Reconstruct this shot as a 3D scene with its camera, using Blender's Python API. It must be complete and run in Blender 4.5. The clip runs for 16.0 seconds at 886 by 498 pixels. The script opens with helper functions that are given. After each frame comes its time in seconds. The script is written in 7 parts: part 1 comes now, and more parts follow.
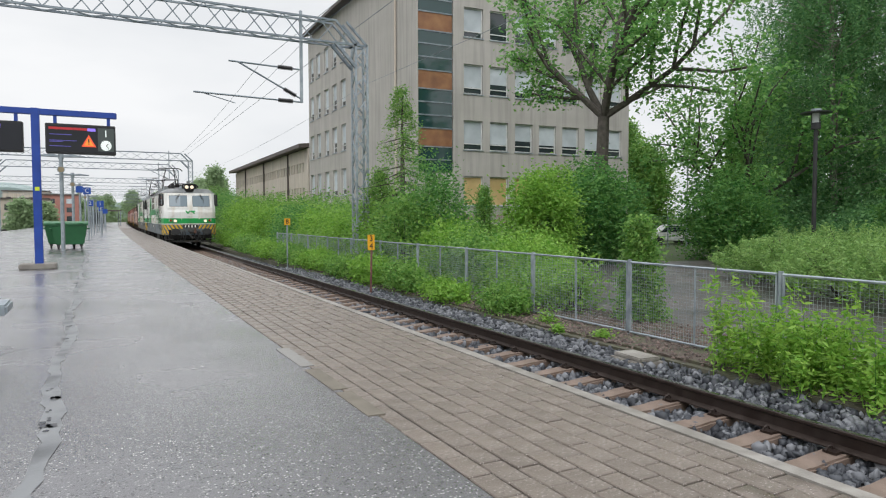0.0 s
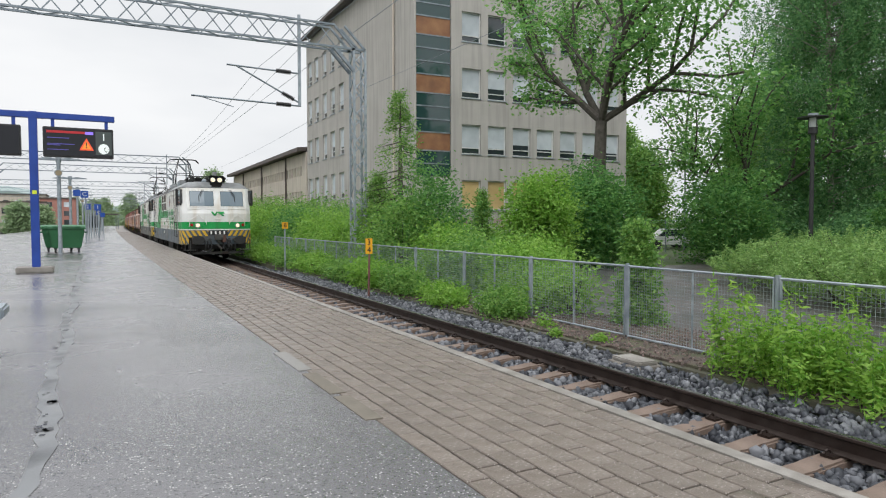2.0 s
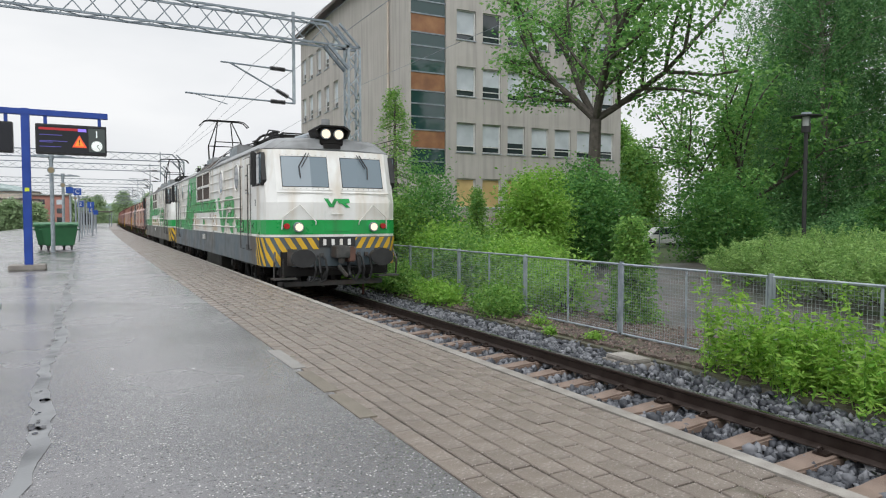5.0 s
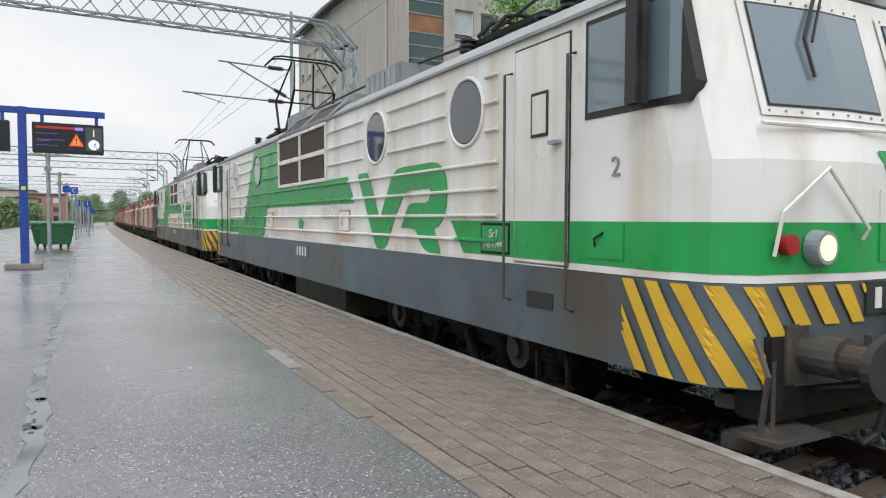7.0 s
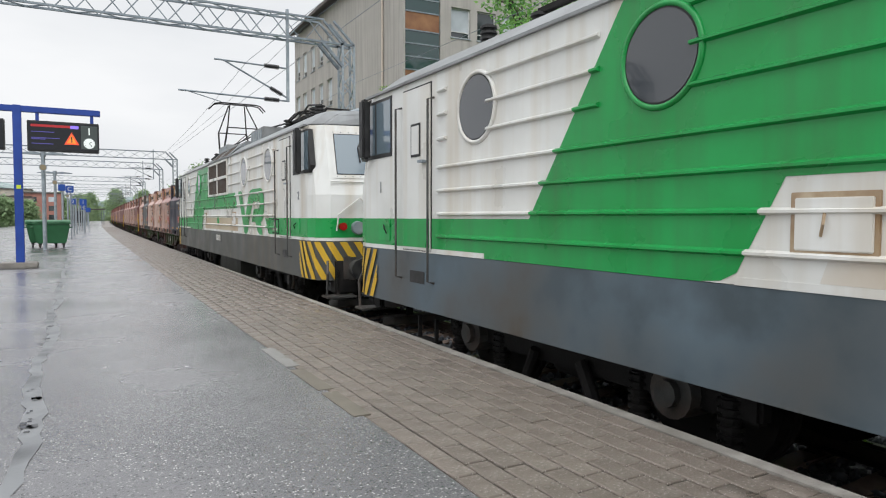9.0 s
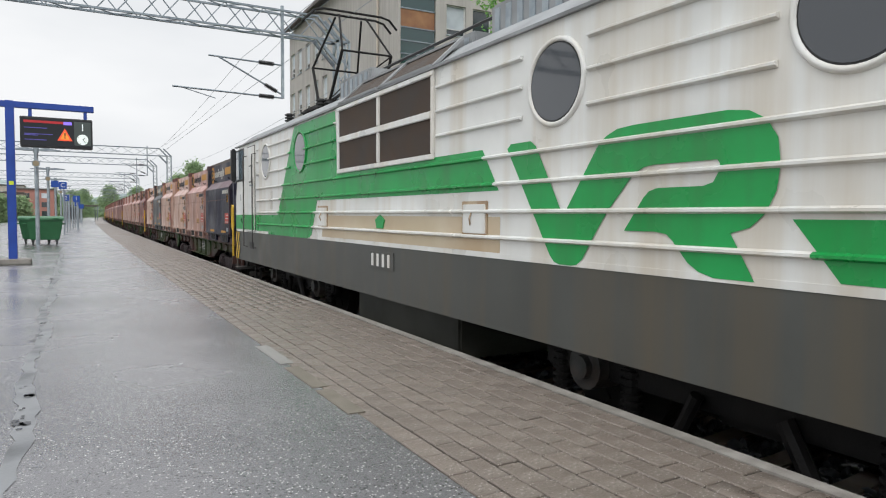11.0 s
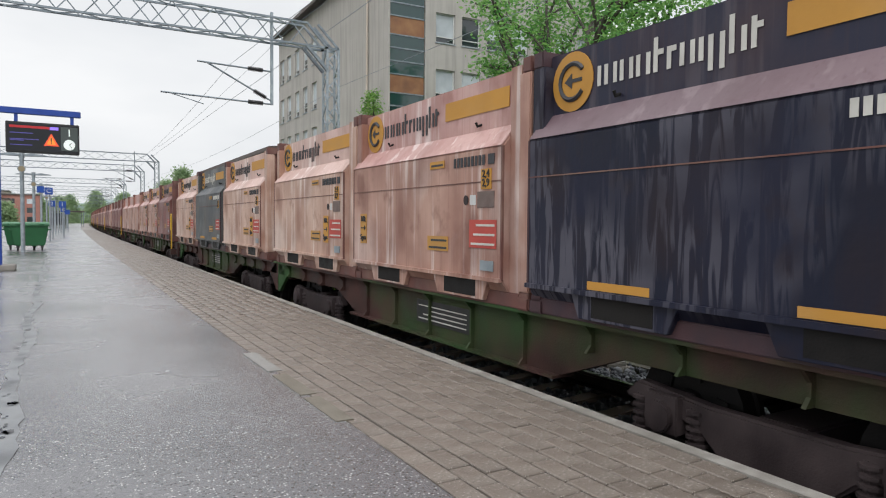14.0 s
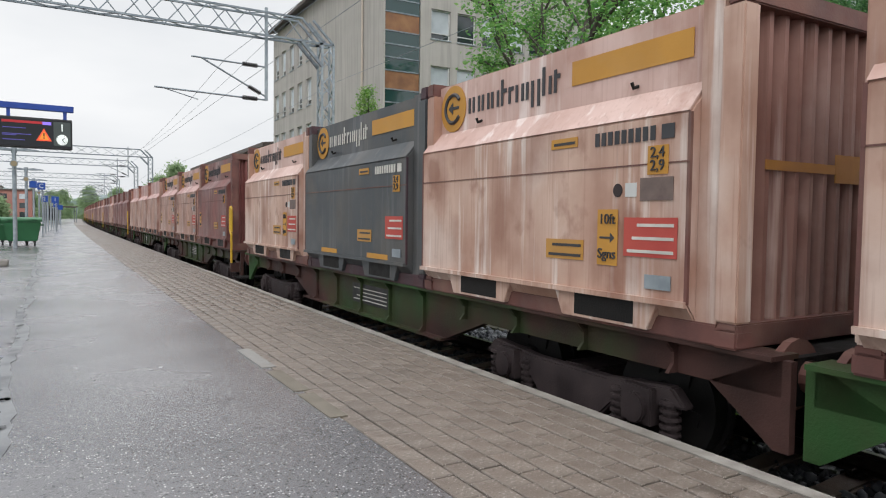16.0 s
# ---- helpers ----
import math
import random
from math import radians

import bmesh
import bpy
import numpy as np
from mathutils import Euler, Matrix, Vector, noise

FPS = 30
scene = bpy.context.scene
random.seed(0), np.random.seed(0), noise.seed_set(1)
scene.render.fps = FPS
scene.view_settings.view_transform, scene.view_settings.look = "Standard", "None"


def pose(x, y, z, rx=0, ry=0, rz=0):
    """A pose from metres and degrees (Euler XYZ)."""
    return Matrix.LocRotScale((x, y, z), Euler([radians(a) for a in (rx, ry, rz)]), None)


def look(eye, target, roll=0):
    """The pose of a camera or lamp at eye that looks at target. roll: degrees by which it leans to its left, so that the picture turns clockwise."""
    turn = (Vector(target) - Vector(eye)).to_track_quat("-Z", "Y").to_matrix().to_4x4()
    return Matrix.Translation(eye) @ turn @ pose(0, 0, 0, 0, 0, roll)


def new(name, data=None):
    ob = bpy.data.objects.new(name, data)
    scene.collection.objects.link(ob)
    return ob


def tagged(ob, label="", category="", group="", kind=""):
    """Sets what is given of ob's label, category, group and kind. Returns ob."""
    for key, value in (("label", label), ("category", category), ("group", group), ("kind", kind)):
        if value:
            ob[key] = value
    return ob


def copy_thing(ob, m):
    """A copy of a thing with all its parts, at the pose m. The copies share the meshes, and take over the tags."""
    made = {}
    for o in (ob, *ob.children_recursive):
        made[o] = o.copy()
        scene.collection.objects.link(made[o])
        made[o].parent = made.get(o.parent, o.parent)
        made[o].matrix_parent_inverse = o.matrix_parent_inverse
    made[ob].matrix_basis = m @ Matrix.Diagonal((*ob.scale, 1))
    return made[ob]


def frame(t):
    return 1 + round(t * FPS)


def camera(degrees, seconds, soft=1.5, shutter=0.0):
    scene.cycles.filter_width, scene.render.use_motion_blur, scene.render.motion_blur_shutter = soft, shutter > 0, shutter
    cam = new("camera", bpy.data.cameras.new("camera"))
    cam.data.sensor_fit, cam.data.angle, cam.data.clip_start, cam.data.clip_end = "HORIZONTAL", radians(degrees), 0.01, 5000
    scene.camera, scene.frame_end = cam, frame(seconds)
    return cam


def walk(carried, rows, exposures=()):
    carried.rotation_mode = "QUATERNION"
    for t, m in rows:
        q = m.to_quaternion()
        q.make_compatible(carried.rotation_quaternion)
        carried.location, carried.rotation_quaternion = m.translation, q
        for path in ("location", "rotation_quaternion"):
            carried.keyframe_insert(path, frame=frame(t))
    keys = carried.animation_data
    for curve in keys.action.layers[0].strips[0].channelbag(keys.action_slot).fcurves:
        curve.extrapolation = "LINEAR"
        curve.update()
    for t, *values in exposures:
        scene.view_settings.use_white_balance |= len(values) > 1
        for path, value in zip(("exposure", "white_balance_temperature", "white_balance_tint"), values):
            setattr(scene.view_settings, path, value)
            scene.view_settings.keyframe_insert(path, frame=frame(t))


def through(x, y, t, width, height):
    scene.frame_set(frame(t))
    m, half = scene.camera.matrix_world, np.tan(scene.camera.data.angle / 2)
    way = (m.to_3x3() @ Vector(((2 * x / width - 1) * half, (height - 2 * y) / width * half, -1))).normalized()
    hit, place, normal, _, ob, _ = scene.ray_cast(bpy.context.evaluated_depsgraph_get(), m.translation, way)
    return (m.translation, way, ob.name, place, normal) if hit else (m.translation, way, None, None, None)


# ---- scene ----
cam = camera(67.0, 16.0, soft=1.1)

# ---- camera: a person standing on the platform, turning slowly ----
EYE = (0.0, 0.0, 1.283)
TURNS = [
    (0, -27.75, -2.69, 0.13), (0.5, -27.75, -2.57, 0.13), (1, -27.74, -2.45, 0.15), (1.5, -27.80, -2.41, 0.13),
    (2, -27.93, -2.36, 0.07), (2.5, -27.99, -2.25, 0.02), (3, -28.07, -2.23, 0.05), (3.5, -28.12, -2.27, 0.08),
    (4, -28.22, -2.38, 0.06), (6.5, -28.56, -2.56, -0.14), (7, -28.61, -2.52, -0.2), (7.5, -28.66, -2.54, -0.2),
    (8, -28.72, -2.61, -0.12), (8.5, -28.79, -2.64, -0.1), (9, -28.90, -2.67, -0.13), (11.5, -29.46, -2.92, -0.36),
    (12, -29.59, -2.97, -0.39), (12.5, -29.71, -3.0, -0.39), (13, -29.85, -2.96, -0.4), (13.5, -30.09, -2.66, -0.48),
    (14, -30.27, -2.27, -0.48), (14.5, -30.40, -2.21, -0.52), (15, -30.53, -2.31, -0.6), (15.5, -30.63, -2.42, -0.66),
    (16, -30.73, -2.54, -0.7)]
walk(cam, [(t, pose(*EYE, 90 + p, r, y)) for t, y, p, r in TURNS])

# ---- light: an overcast, wet summer day ----
world = bpy.data.worlds.new("overcast_sky")
scene.world = world
world.use_nodes = True
wn, wl = world.node_tree.nodes, world.node_tree.links
wn.clear()
w_out, w_bg = wn.new("ShaderNodeOutputWorld"), wn.new("ShaderNodeBackground")
sky = wn.new("ShaderNodeTexSky")
sky.sky_type, sky.sun_disc = "NISHITA", False
sky.sun_elevation, sky.sun_rotation = radians(52), radians(200)
sky.dust_density = 4.0
grey = wn.new("ShaderNodeHueSaturation")
grey.inputs["Saturation"].default_value = 0.12
cloud, c_ramp, c_mix = wn.new("ShaderNodeTexNoise"), wn.new("ShaderNodeValToRGB"), wn.new("ShaderNodeMixRGB")
c_map, c_tc = wn.new("ShaderNodeMapping"), wn.new("ShaderNodeTexCoord")
c_map.inputs["Scale"].default_value = (1.0, 1.0, 3.0)
cloud.inputs["Scale"].default_value, cloud.inputs["Detail"].default_value = 1.6, 5.0
c_ramp.color_ramp.elements[0].position, c_ramp.color_ramp.elements[0].color = 0.3, (8.4, 8.85, 9.4, 1)
c_ramp.color_ramp.elements[1].position, c_ramp.color_ramp.elements[1].color = 0.7, (11.9, 12.05, 12.25, 1)
c_mix.inputs[0].default_value = 0.85
wl.new(c_tc.outputs["Generated"], c_map.inputs[0])
wl.new(c_map.outputs[0], cloud.inputs["Vector"])
wl.new(cloud.outputs["Fac"], c_ramp.inputs[0])
wl.new(sky.outputs[0], grey.inputs["Color"])
wl.new(grey.outputs[0], c_mix.inputs[1])
wl.new(c_ramp.outputs[0], c_mix.inputs[2])
dome_xyz, dome, dome_mix = wn.new("ShaderNodeSeparateXYZ"), wn.new("ShaderNodeMapRange"), wn.new("ShaderNodeVectorMath")
dome.inputs["From Min"].default_value, dome.inputs["From Max"].default_value = 0.38, 1.0
dome.inputs["To Min"].default_value, dome.inputs["To Max"].default_value = 1.0, 2.15
dome_mix.operation = "SCALE"
wl.new(c_tc.outputs["Generated"], dome_xyz.inputs[0])
wl.new(dome_xyz.outputs["Z"], dome.inputs["Value"])
wl.new(c_mix.outputs[0], dome_mix.inputs[0])
wl.new(dome.outputs[0], dome_mix.inputs["Scale"])
wl.new(dome_mix.outputs[0], w_bg.inputs[0])
w_bg.inputs[1].default_value = 0.088
wl.new(w_bg.outputs[0], w_out.inputs[0])
sun = new("sun", bpy.data.lights.new("sun", "SUN"))
sun.data.energy, sun.data.angle, sun.data.color = 1.2, radians(60), (0.97, 0.99, 1.0)
sun.matrix_world = look((-20, -35, 50), (0, 0, 0))
scene.view_settings.exposure = 0.0


# ---- mesh tools ----
class Mesh:
    """Vertices and faces gathered from simple shapes."""

    def __init__(self):
        self.v, self.f = [], []

    def add(self, verts, faces):
        n = len(self.v)
        self.v += [tuple(p) for p in verts]
        self.f += [tuple(i + n for i in q) for q in faces]
        return self

    def box(self, x0, x1, y0, y1, z0, z1):
        return self.add([(x, y, z) for z in (z0, z1) for y in (y0, y1) for x in (x0, x1)],
                        [(0, 2, 3, 1), (4, 5, 7, 6), (0, 1, 5, 4), (2, 6, 7, 3), (0, 4, 6, 2), (1, 3, 7, 5)])

    def tube(self, a, b, r, n=8, r2=None):
        a, b = Vector(a), Vector(b)
        d = (b - a).normalized()
        u = d.orthogonal().normalized()
        w = d.cross(u)
        r2 = r if r2 is None else r2
        ring = [(math.cos(2 * math.pi * i / n), math.sin(2 * math.pi * i / n)) for i in range(n)]
        vs = [a + r * (c * u + s * w) for c, s in ring] + [b + r2 * (c * u + s * w) for c, s in ring]
        return self.add(vs, [(i, (i + 1) % n, n + (i + 1) % n, n + i) for i in range(n)] + [tuple(range(n))[::-1], tuple(range(n, 2 * n))])

    def path(self, pts, r, n=6):
        """One swept tube through the points."""
        pts = [Vector(p) for p in pts]
        vs, u = [], None
        for i, p in enumerate(pts):
            d = (pts[min(i + 1, len(pts) - 1)] - pts[max(i - 1, 0)]).normalized()
            u = d.orthogonal().normalized() if u is None else (u - d * u.dot(d)).normalized()
            w = d.cross(u)
            vs += [p + r * (math.cos(2 * math.pi * k / n) * u + math.sin(2 * math.pi * k / n) * w) for k in range(n)]
        fs = [(i * n + k, i * n + (k + 1) % n, (i + 1) * n + (k + 1) % n, (i + 1) * n + k) for i in range(len(pts) - 1) for k in range(n)]
        return self.add(vs, fs + [tuple(range(n))[::-1], tuple(range(len(vs) - n, len(vs)))])

    def ribbed(self, a, b, r, r2, rings, n=10):
        """One turned body with rings: an insulator or a coil spring's outline."""
        a, b = Vector(a), Vector(b)
        d = (b - a).normalized()
        u = d.orthogonal().normalized()
        w = d.cross(u)
        prof = [(0.0, r2)]
        for i in range(rings):
            prof += [((i + 0.2) / rings, r2), ((i + 0.3) / rings, r), ((i + 0.7) / rings, r), ((i + 0.8) / rings, r2)]
        prof.append((1.0, r2))
        vs = [a.lerp(b, f) + q * (math.cos(2 * math.pi * k / n) * u + math.sin(2 * math.pi * k / n) * w) for f, q in prof for k in range(n)]
        fs = [(i * n + k, i * n + (k + 1) % n, (i + 1) * n + (k + 1) % n, (i + 1) * n + k) for i in range(len(prof) - 1) for k in range(n)]
        return self.add(vs, fs + [tuple(range(n))[::-1], tuple(range(len(vs) - n, len(vs)))])

    def hoop(self, c, r, t, n=40, k=6):
        """A ring round the x axis."""
        vs = [(c[0] + t * math.sin(2 * math.pi * j / k), c[1] + (r + t * math.cos(2 * math.pi * j / k)) * math.cos(2 * math.pi * i / n),
               c[2] + (r + t * math.cos(2 * math.pi * j / k)) * math.sin(2 * math.pi * i / n)) for i in range(n) for j in range(k)]
        return self.add(vs, [(i * k + j, i * k + (j + 1) % k, ((i + 1) % n) * k + (j + 1) % k, ((i + 1) % n) * k + j) for i in range(n) for j in range(k)])

    def prism(self, poly, axis, lo, hi):
        """poly: 2D outline; axis 'x': (y, z) pairs pushed along x; 'y': (x, z); 'z': (x, y)."""
        def at(p, h):
            return {"x": (h, p[0], p[1]), "y": (p[0], h, p[1]), "z": (p[0], p[1], h)}[axis]
        n = len(poly)
        return self.add([at(p, lo) for p in poly] + [at(p, hi) for p in poly],
                        [(i, (i + 1) % n, n + (i + 1) % n, n + i) for i in range(n)] + [tuple(range(n))[::-1], tuple(range(n, 2 * n))])

    def bar(self, a, b, w, h):
        """A square bar from a to b."""
        a, b = Vector(a), Vector(b)
        d = (b - a).normalized()
        up = Vector((0, 0, 1)) if abs(d.z) < 0.95 else Vector((0, 1, 0))
        s = d.cross(up).normalized() * w / 2
        u = s.cross(d).normalized() * h / 2
        return self.add([p + i * s + j * u for p in (a, b) for i, j in ((-1, -1), (1, -1), (1, 1), (-1, 1))],
                        [(0, 1, 2, 3), (7, 6, 5, 4), (0, 4, 5, 1), (1, 5, 6, 2), (2, 6, 7, 3), (3, 7, 4, 0)])

    def data(self, name, material, bevel=0.0, smooth=False):
        me = bpy.data.meshes.new(name)
        me.from_pydata(self.v, [], self.f)
        bm = bmesh.new()
        bm.from_mesh(me)
        bmesh.ops.recalc_face_normals(bm, faces=bm.faces)
        if bevel:
            edges = [e for e in bm.edges if len(e.link_faces) == 2 and e.calc_face_angle(0) > 0.6]
            bmesh.ops.bevel(bm, geom=edges, offset=bevel, segments=2, affect="EDGES", clamp_overlap=True)
        if smooth:
            for f in bm.faces:
                f.smooth = True
        bm.to_mesh(me)
        bm.free()
        if material:
            me.materials.append(material)
        return me


def part(name, m, material, parent=None, label="", bevel=0.0, smooth=False):
    """One mesh object, under a thing or a part."""
    ob = new(name, m.data(name, material, bevel, smooth) if isinstance(m, Mesh) else m)
    ob.parent = parent
    return tagged(ob, label)


def thing(name, label, category, group="", kind="", at=None):
    ob = new(name)
    ob.empty_display_size = 0.2
    if at:
        ob.matrix_basis = at
    return tagged(ob, label, category, group, kind)


def fast_mesh(name, verts, faces, material):
    """A mesh from numpy arrays; all faces have as many corners as faces has columns."""
    me = bpy.data.meshes.new(name)
    k = faces.shape[1]
    me.vertices.add(len(verts))
    me.vertices.foreach_set("co", np.ascontiguousarray(verts, np.float32).ravel())
    me.loops.add(faces.size)
    me.loops.foreach_set("vertex_index", np.ascontiguousarray(faces, np.int32).ravel())
    me.polygons.add(len(faces))
    me.polygons.foreach_set("loop_start", np.arange(0, faces.size, k, dtype=np.int32))
    me.update(calc_edges=True)
    me.validate()
    me.materials.append(material)
    return me


ROUND = {"porthole", "headlamp", "lens", "tail_lamp", "insulator", "spring", "axle_box", "round_mark", "round_mark_ring", "round_mark_arrow", "rivet", "buffer_head"}


def resize(th, along, up, lift, keep=()):
    """Set a finished thing's meshes to their true length and height once; running gear in keep stays low, round parts stay round."""
    done = set()
    for o in th.children_recursive:
        if o.type == "MESH" and o.location.length > 1e-6:
            o.location = (o.location.x, o.location.y * along, o.location.z * up + lift)
        elif o.type == "MESH" and o.data.name not in done:
            done.add(o.data.name)
            plain, above = o.name.split(".")[0], o.parent.name.split(".")[0] if o.parent else ""
            low = plain in keep or above in keep
            if plain in ROUND or above in ("porthole", "headlamp"):
                ys = [v.co.y for v in o.data.vertices]
                mid = (min(ys) + max(ys)) / 2 if ys else 0.0
                o.data.transform(Matrix.Translation((0, mid * (along - 1), 0 if low else lift)) @ Matrix.Diagonal((1, 1, 1 if low else up, 1)))
            else:
                o.data.transform(Matrix.Translation((0, 0, 0 if low else lift)) @ Matrix.Diagonal((1, along, 1 if low else up, 1)))
    return th


def plan(x, y):
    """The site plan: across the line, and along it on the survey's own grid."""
    return x, 0.9228 * y - 0.1005 * x


# ---- materials ----
def surface(name, a, b, scale=3.0, rough=(0.5, 0.7), metal=0.0, bump=0.1, fine=60.0, dirt=None, dirt_amount=0.4, streak=False,
            dirt_scale=1.2, spread=0.0, coords="Object", coat=0.0, low=0.35, high=0.68):
    """A painted, cast or worn surface: two tones at one scale, fine relief at another, and patches or streaks of dirt."""
    m = bpy.data.materials.new(name)
    m.use_nodes = True
    n, l = m.node_tree.nodes, m.node_tree.links
    p = n["Principled BSDF"]
    tc = n.new("ShaderNodeTexCoord")
    big = n.new("ShaderNodeTexNoise")
    big.inputs["Scale"].default_value, big.inputs["Detail"].default_value = scale, 6.0
    l.new(tc.outputs[coords], big.inputs["Vector"])
    ramp = n.new("ShaderNodeValToRGB")
    e = ramp.color_ramp.elements
    e[0].position, e[1].position = low, high
    e[0].color, e[1].color = (*a, 1), (*b, 1)
    l.new(big.outputs["Fac"], ramp.inputs[0])
    colour = ramp.outputs[0]
    if dirt:
        mp = n.new("ShaderNodeMapping")
        mp.inputs["Scale"].default_value = (6, 6, 0.35) if streak else (1, 1, 1)
        d = n.new("ShaderNodeTexNoise")
        d.inputs["Scale"].default_value, d.inputs["Detail"].default_value = dirt_scale, 8.0
        l.new(tc.outputs[coords], mp.inputs[0])
        l.new(mp.outputs[0], d.inputs["Vector"])
        dr = n.new("ShaderNodeMapRange")
        dr.inputs["From Min"].default_value, dr.inputs["From Max"].default_value = 0.45, 0.75
        dr.inputs["To Max"].default_value = dirt_amount
        l.new(d.outputs["Fac"], dr.inputs["Value"])
        mix = n.new("ShaderNodeMixRGB")
        mix.inputs[2].default_value = (*dirt, 1)
        l.new(dr.outputs[0], mix.inputs[0])
        l.new(colour, mix.inputs[1])
        colour = mix.outputs[0]
    if spread:
        info = n.new("ShaderNodeObjectInfo")
        hs = n.new("ShaderNodeHueSaturation")
        mr = n.new("ShaderNodeMapRange")
        mr.inputs["To Min"].default_value, mr.inputs["To Max"].default_value = 1 - spread, 1 + spread
        l.new(info.outputs["Random"], mr.inputs["Value"])
        l.new(mr.outputs[0], hs.inputs["Value"])
        l.new(colour, hs.inputs["Color"])
        colour = hs.outputs[0]
    l.new(colour, p.inputs["Base Color"])
    rr = n.new("ShaderNodeMapRange")
    rr.inputs["From Min"].default_value, rr.inputs["From Max"].default_value = 0.35, 0.65
    rr.inputs["To Min"].default_value, rr.inputs["To Max"].default_value = rough
    l.new(big.outputs["Fac"], rr.inputs["Value"])
    l.new(rr.outputs[0], p.inputs["Roughness"])
    p.inputs["Metallic"].default_value = metal
    p.inputs["Coat Weight"].default_value = coat
    if bump:
        fn = n.new("ShaderNodeTexNoise")
        fn.inputs["Scale"].default_value, fn.inputs["Detail"].default_value = fine, 4.0
        l.new(tc.outputs[coords], fn.inputs["Vector"])
        bp = n.new("ShaderNodeBump")
        bp.inputs["Strength"].default_value, bp.inputs["Distance"].default_value = bump, 0.01
        l.new(fn.outputs["Fac"], bp.inputs["Height"])
        l.new(bp.outputs[0], p.inputs["Normal"])
    return m


def leaf_material(name, a, b, through=0.35):
    m = bpy.data.materials.new(name)
    m.use_nodes = True
    n, l = m.node_tree.nodes, m.node_tree.links
    p, out = n["Principled BSDF"], n["Material Output"]
    geo = n.new("ShaderNodeNewGeometry")
    ramp = n.new("ShaderNodeValToRGB")
    ramp.color_ramp.elements[0].color, ramp.color_ramp.elements[1].color = (*a, 1), (*b, 1)
    l.new(geo.outputs["Random Per Island"], ramp.inputs[0])
    l.new(ramp.outputs[0], p.inputs["Base Color"])
    p.inputs["Roughness"].default_value = 0.45
    p.inputs["Specular IOR Level"].default_value = 0.35
    tr = n.new("ShaderNodeBsdfTranslucent")
    l.new(ramp.outputs[0], tr.inputs[0])
    mix = n.new("ShaderNodeMixShader")
    mix.inputs[0].default_value = through
    l.new(p.outputs[0], mix.inputs[1])
    l.new(tr.outputs[0], mix.inputs[2])
    l.new(mix.outputs[0], out.inputs[0])
    return m


def glow(name, colour, strength):
    m = bpy.data.materials.new(name)
    m.use_nodes = True
    p = m.node_tree.nodes["Principled BSDF"]
    p.inputs["Base Color"].default_value = (*colour, 1)
    p.inputs["Emission Color"].default_value = (*colour, 1)
    p.inputs["Emission Strength"].default_value = strength
    return m


def pane_glass(name, tint, rough=0.05):
    """Dark glass seen from outside: mirrors the sky, lets little through."""
    m = bpy.data.materials.new(name)
    m.use_nodes = True
    p = m.node_tree.nodes["Principled BSDF"]
    p.inputs["Base Color"].default_value = (*tint, 1)
    p.inputs["Roughness"].default_value = rough
    p.inputs["IOR"].default_value = 1.6
    p.inputs["Coat Weight"].default_value = 0.6
    return m


ASPHALT = surface("wet_asphalt", (0.128, 0.124, 0.129), (0.18, 0.175, 0.181), 0.5, (0.10, 0.36), coat=0.4, bump=0.4, fine=130, dirt=(0.085, 0.083, 0.09), dirt_amount=0.6, dirt_scale=0.35)


def speckle(m, scale, pale, share, dark=None):
    """Add pale aggregate grains, and dark pores, to a surface."""
    n, l = m.node_tree.nodes, m.node_tree.links
    p = n["Principled BSDF"]
    tc = n.new("ShaderNodeTexCoord")
    was = p.inputs["Base Color"].links[0].from_socket
    for k, colour, sc, sh in ((0, pale, scale, share), (1, dark, scale * 0.7, share * 1.6)):
        if colour is None:
            continue
        v = n.new("ShaderNodeTexVoronoi")
        v.inputs["Scale"].default_value = sc
        l.new(tc.outputs["Object"], v.inputs["Vector"])
        sep = n.new("ShaderNodeSeparateColor")
        l.new(v.outputs["Color"], sep.inputs[0])
        pick = n.new("ShaderNodeMath")
        pick.operation = "LESS_THAN"
        pick.inputs[1].default_value = sh
        l.new(sep.outputs[0], pick.inputs[0])
        near = n.new("ShaderNodeMath")
        near.operation = "LESS_THAN"
        near.inputs[1].default_value = 0.42
        l.new(v.outputs["Distance"], near.inputs[0])
        both = n.new("ShaderNodeMath")
        both.operation = "MULTIPLY"
        l.new(pick.outputs[0], both.inputs[0])
        l.new(near.outputs[0], both.inputs[1])
        mix = n.new("ShaderNodeMixRGB")
        mix.inputs[2].default_value = (*colour, 1)
        l.new(both.outputs[0], mix.inputs[0])
        l.new(was, mix.inputs[1])
        was = mix.outputs[0]
    l.new(was, p.inputs["Base Color"])
    return m


ASPHALT.node_tree.nodes["Principled BSDF"].inputs["Coat Roughness"].default_value = 0.22
speckle(ASPHALT, 80, (0.42, 0.41, 0.40), 0.14, (0.055, 0.054, 0.058))
YARD = surface("yard_asphalt", (0.05, 0.046, 0.045), (0.10, 0.09, 0.088), 0.6, (0.3, 0.6), bump=0.4, fine=60, dirt=(0.12, 0.10, 0.085), dirt_amount=0.6)
PAVER = surface("paver_concrete", (0.158, 0.127, 0.105), (0.226, 0.188, 0.159), 6.0, (0.25, 0.48), bump=0.4, fine=120, dirt=(0.14, 0.12, 0.10), dirt_amount=0.5, dirt_scale=2.5, spread=0.09)
speckle(PAVER, 120, (0.44, 0.40, 0.37), 0.10, (0.11, 0.09, 0.075))
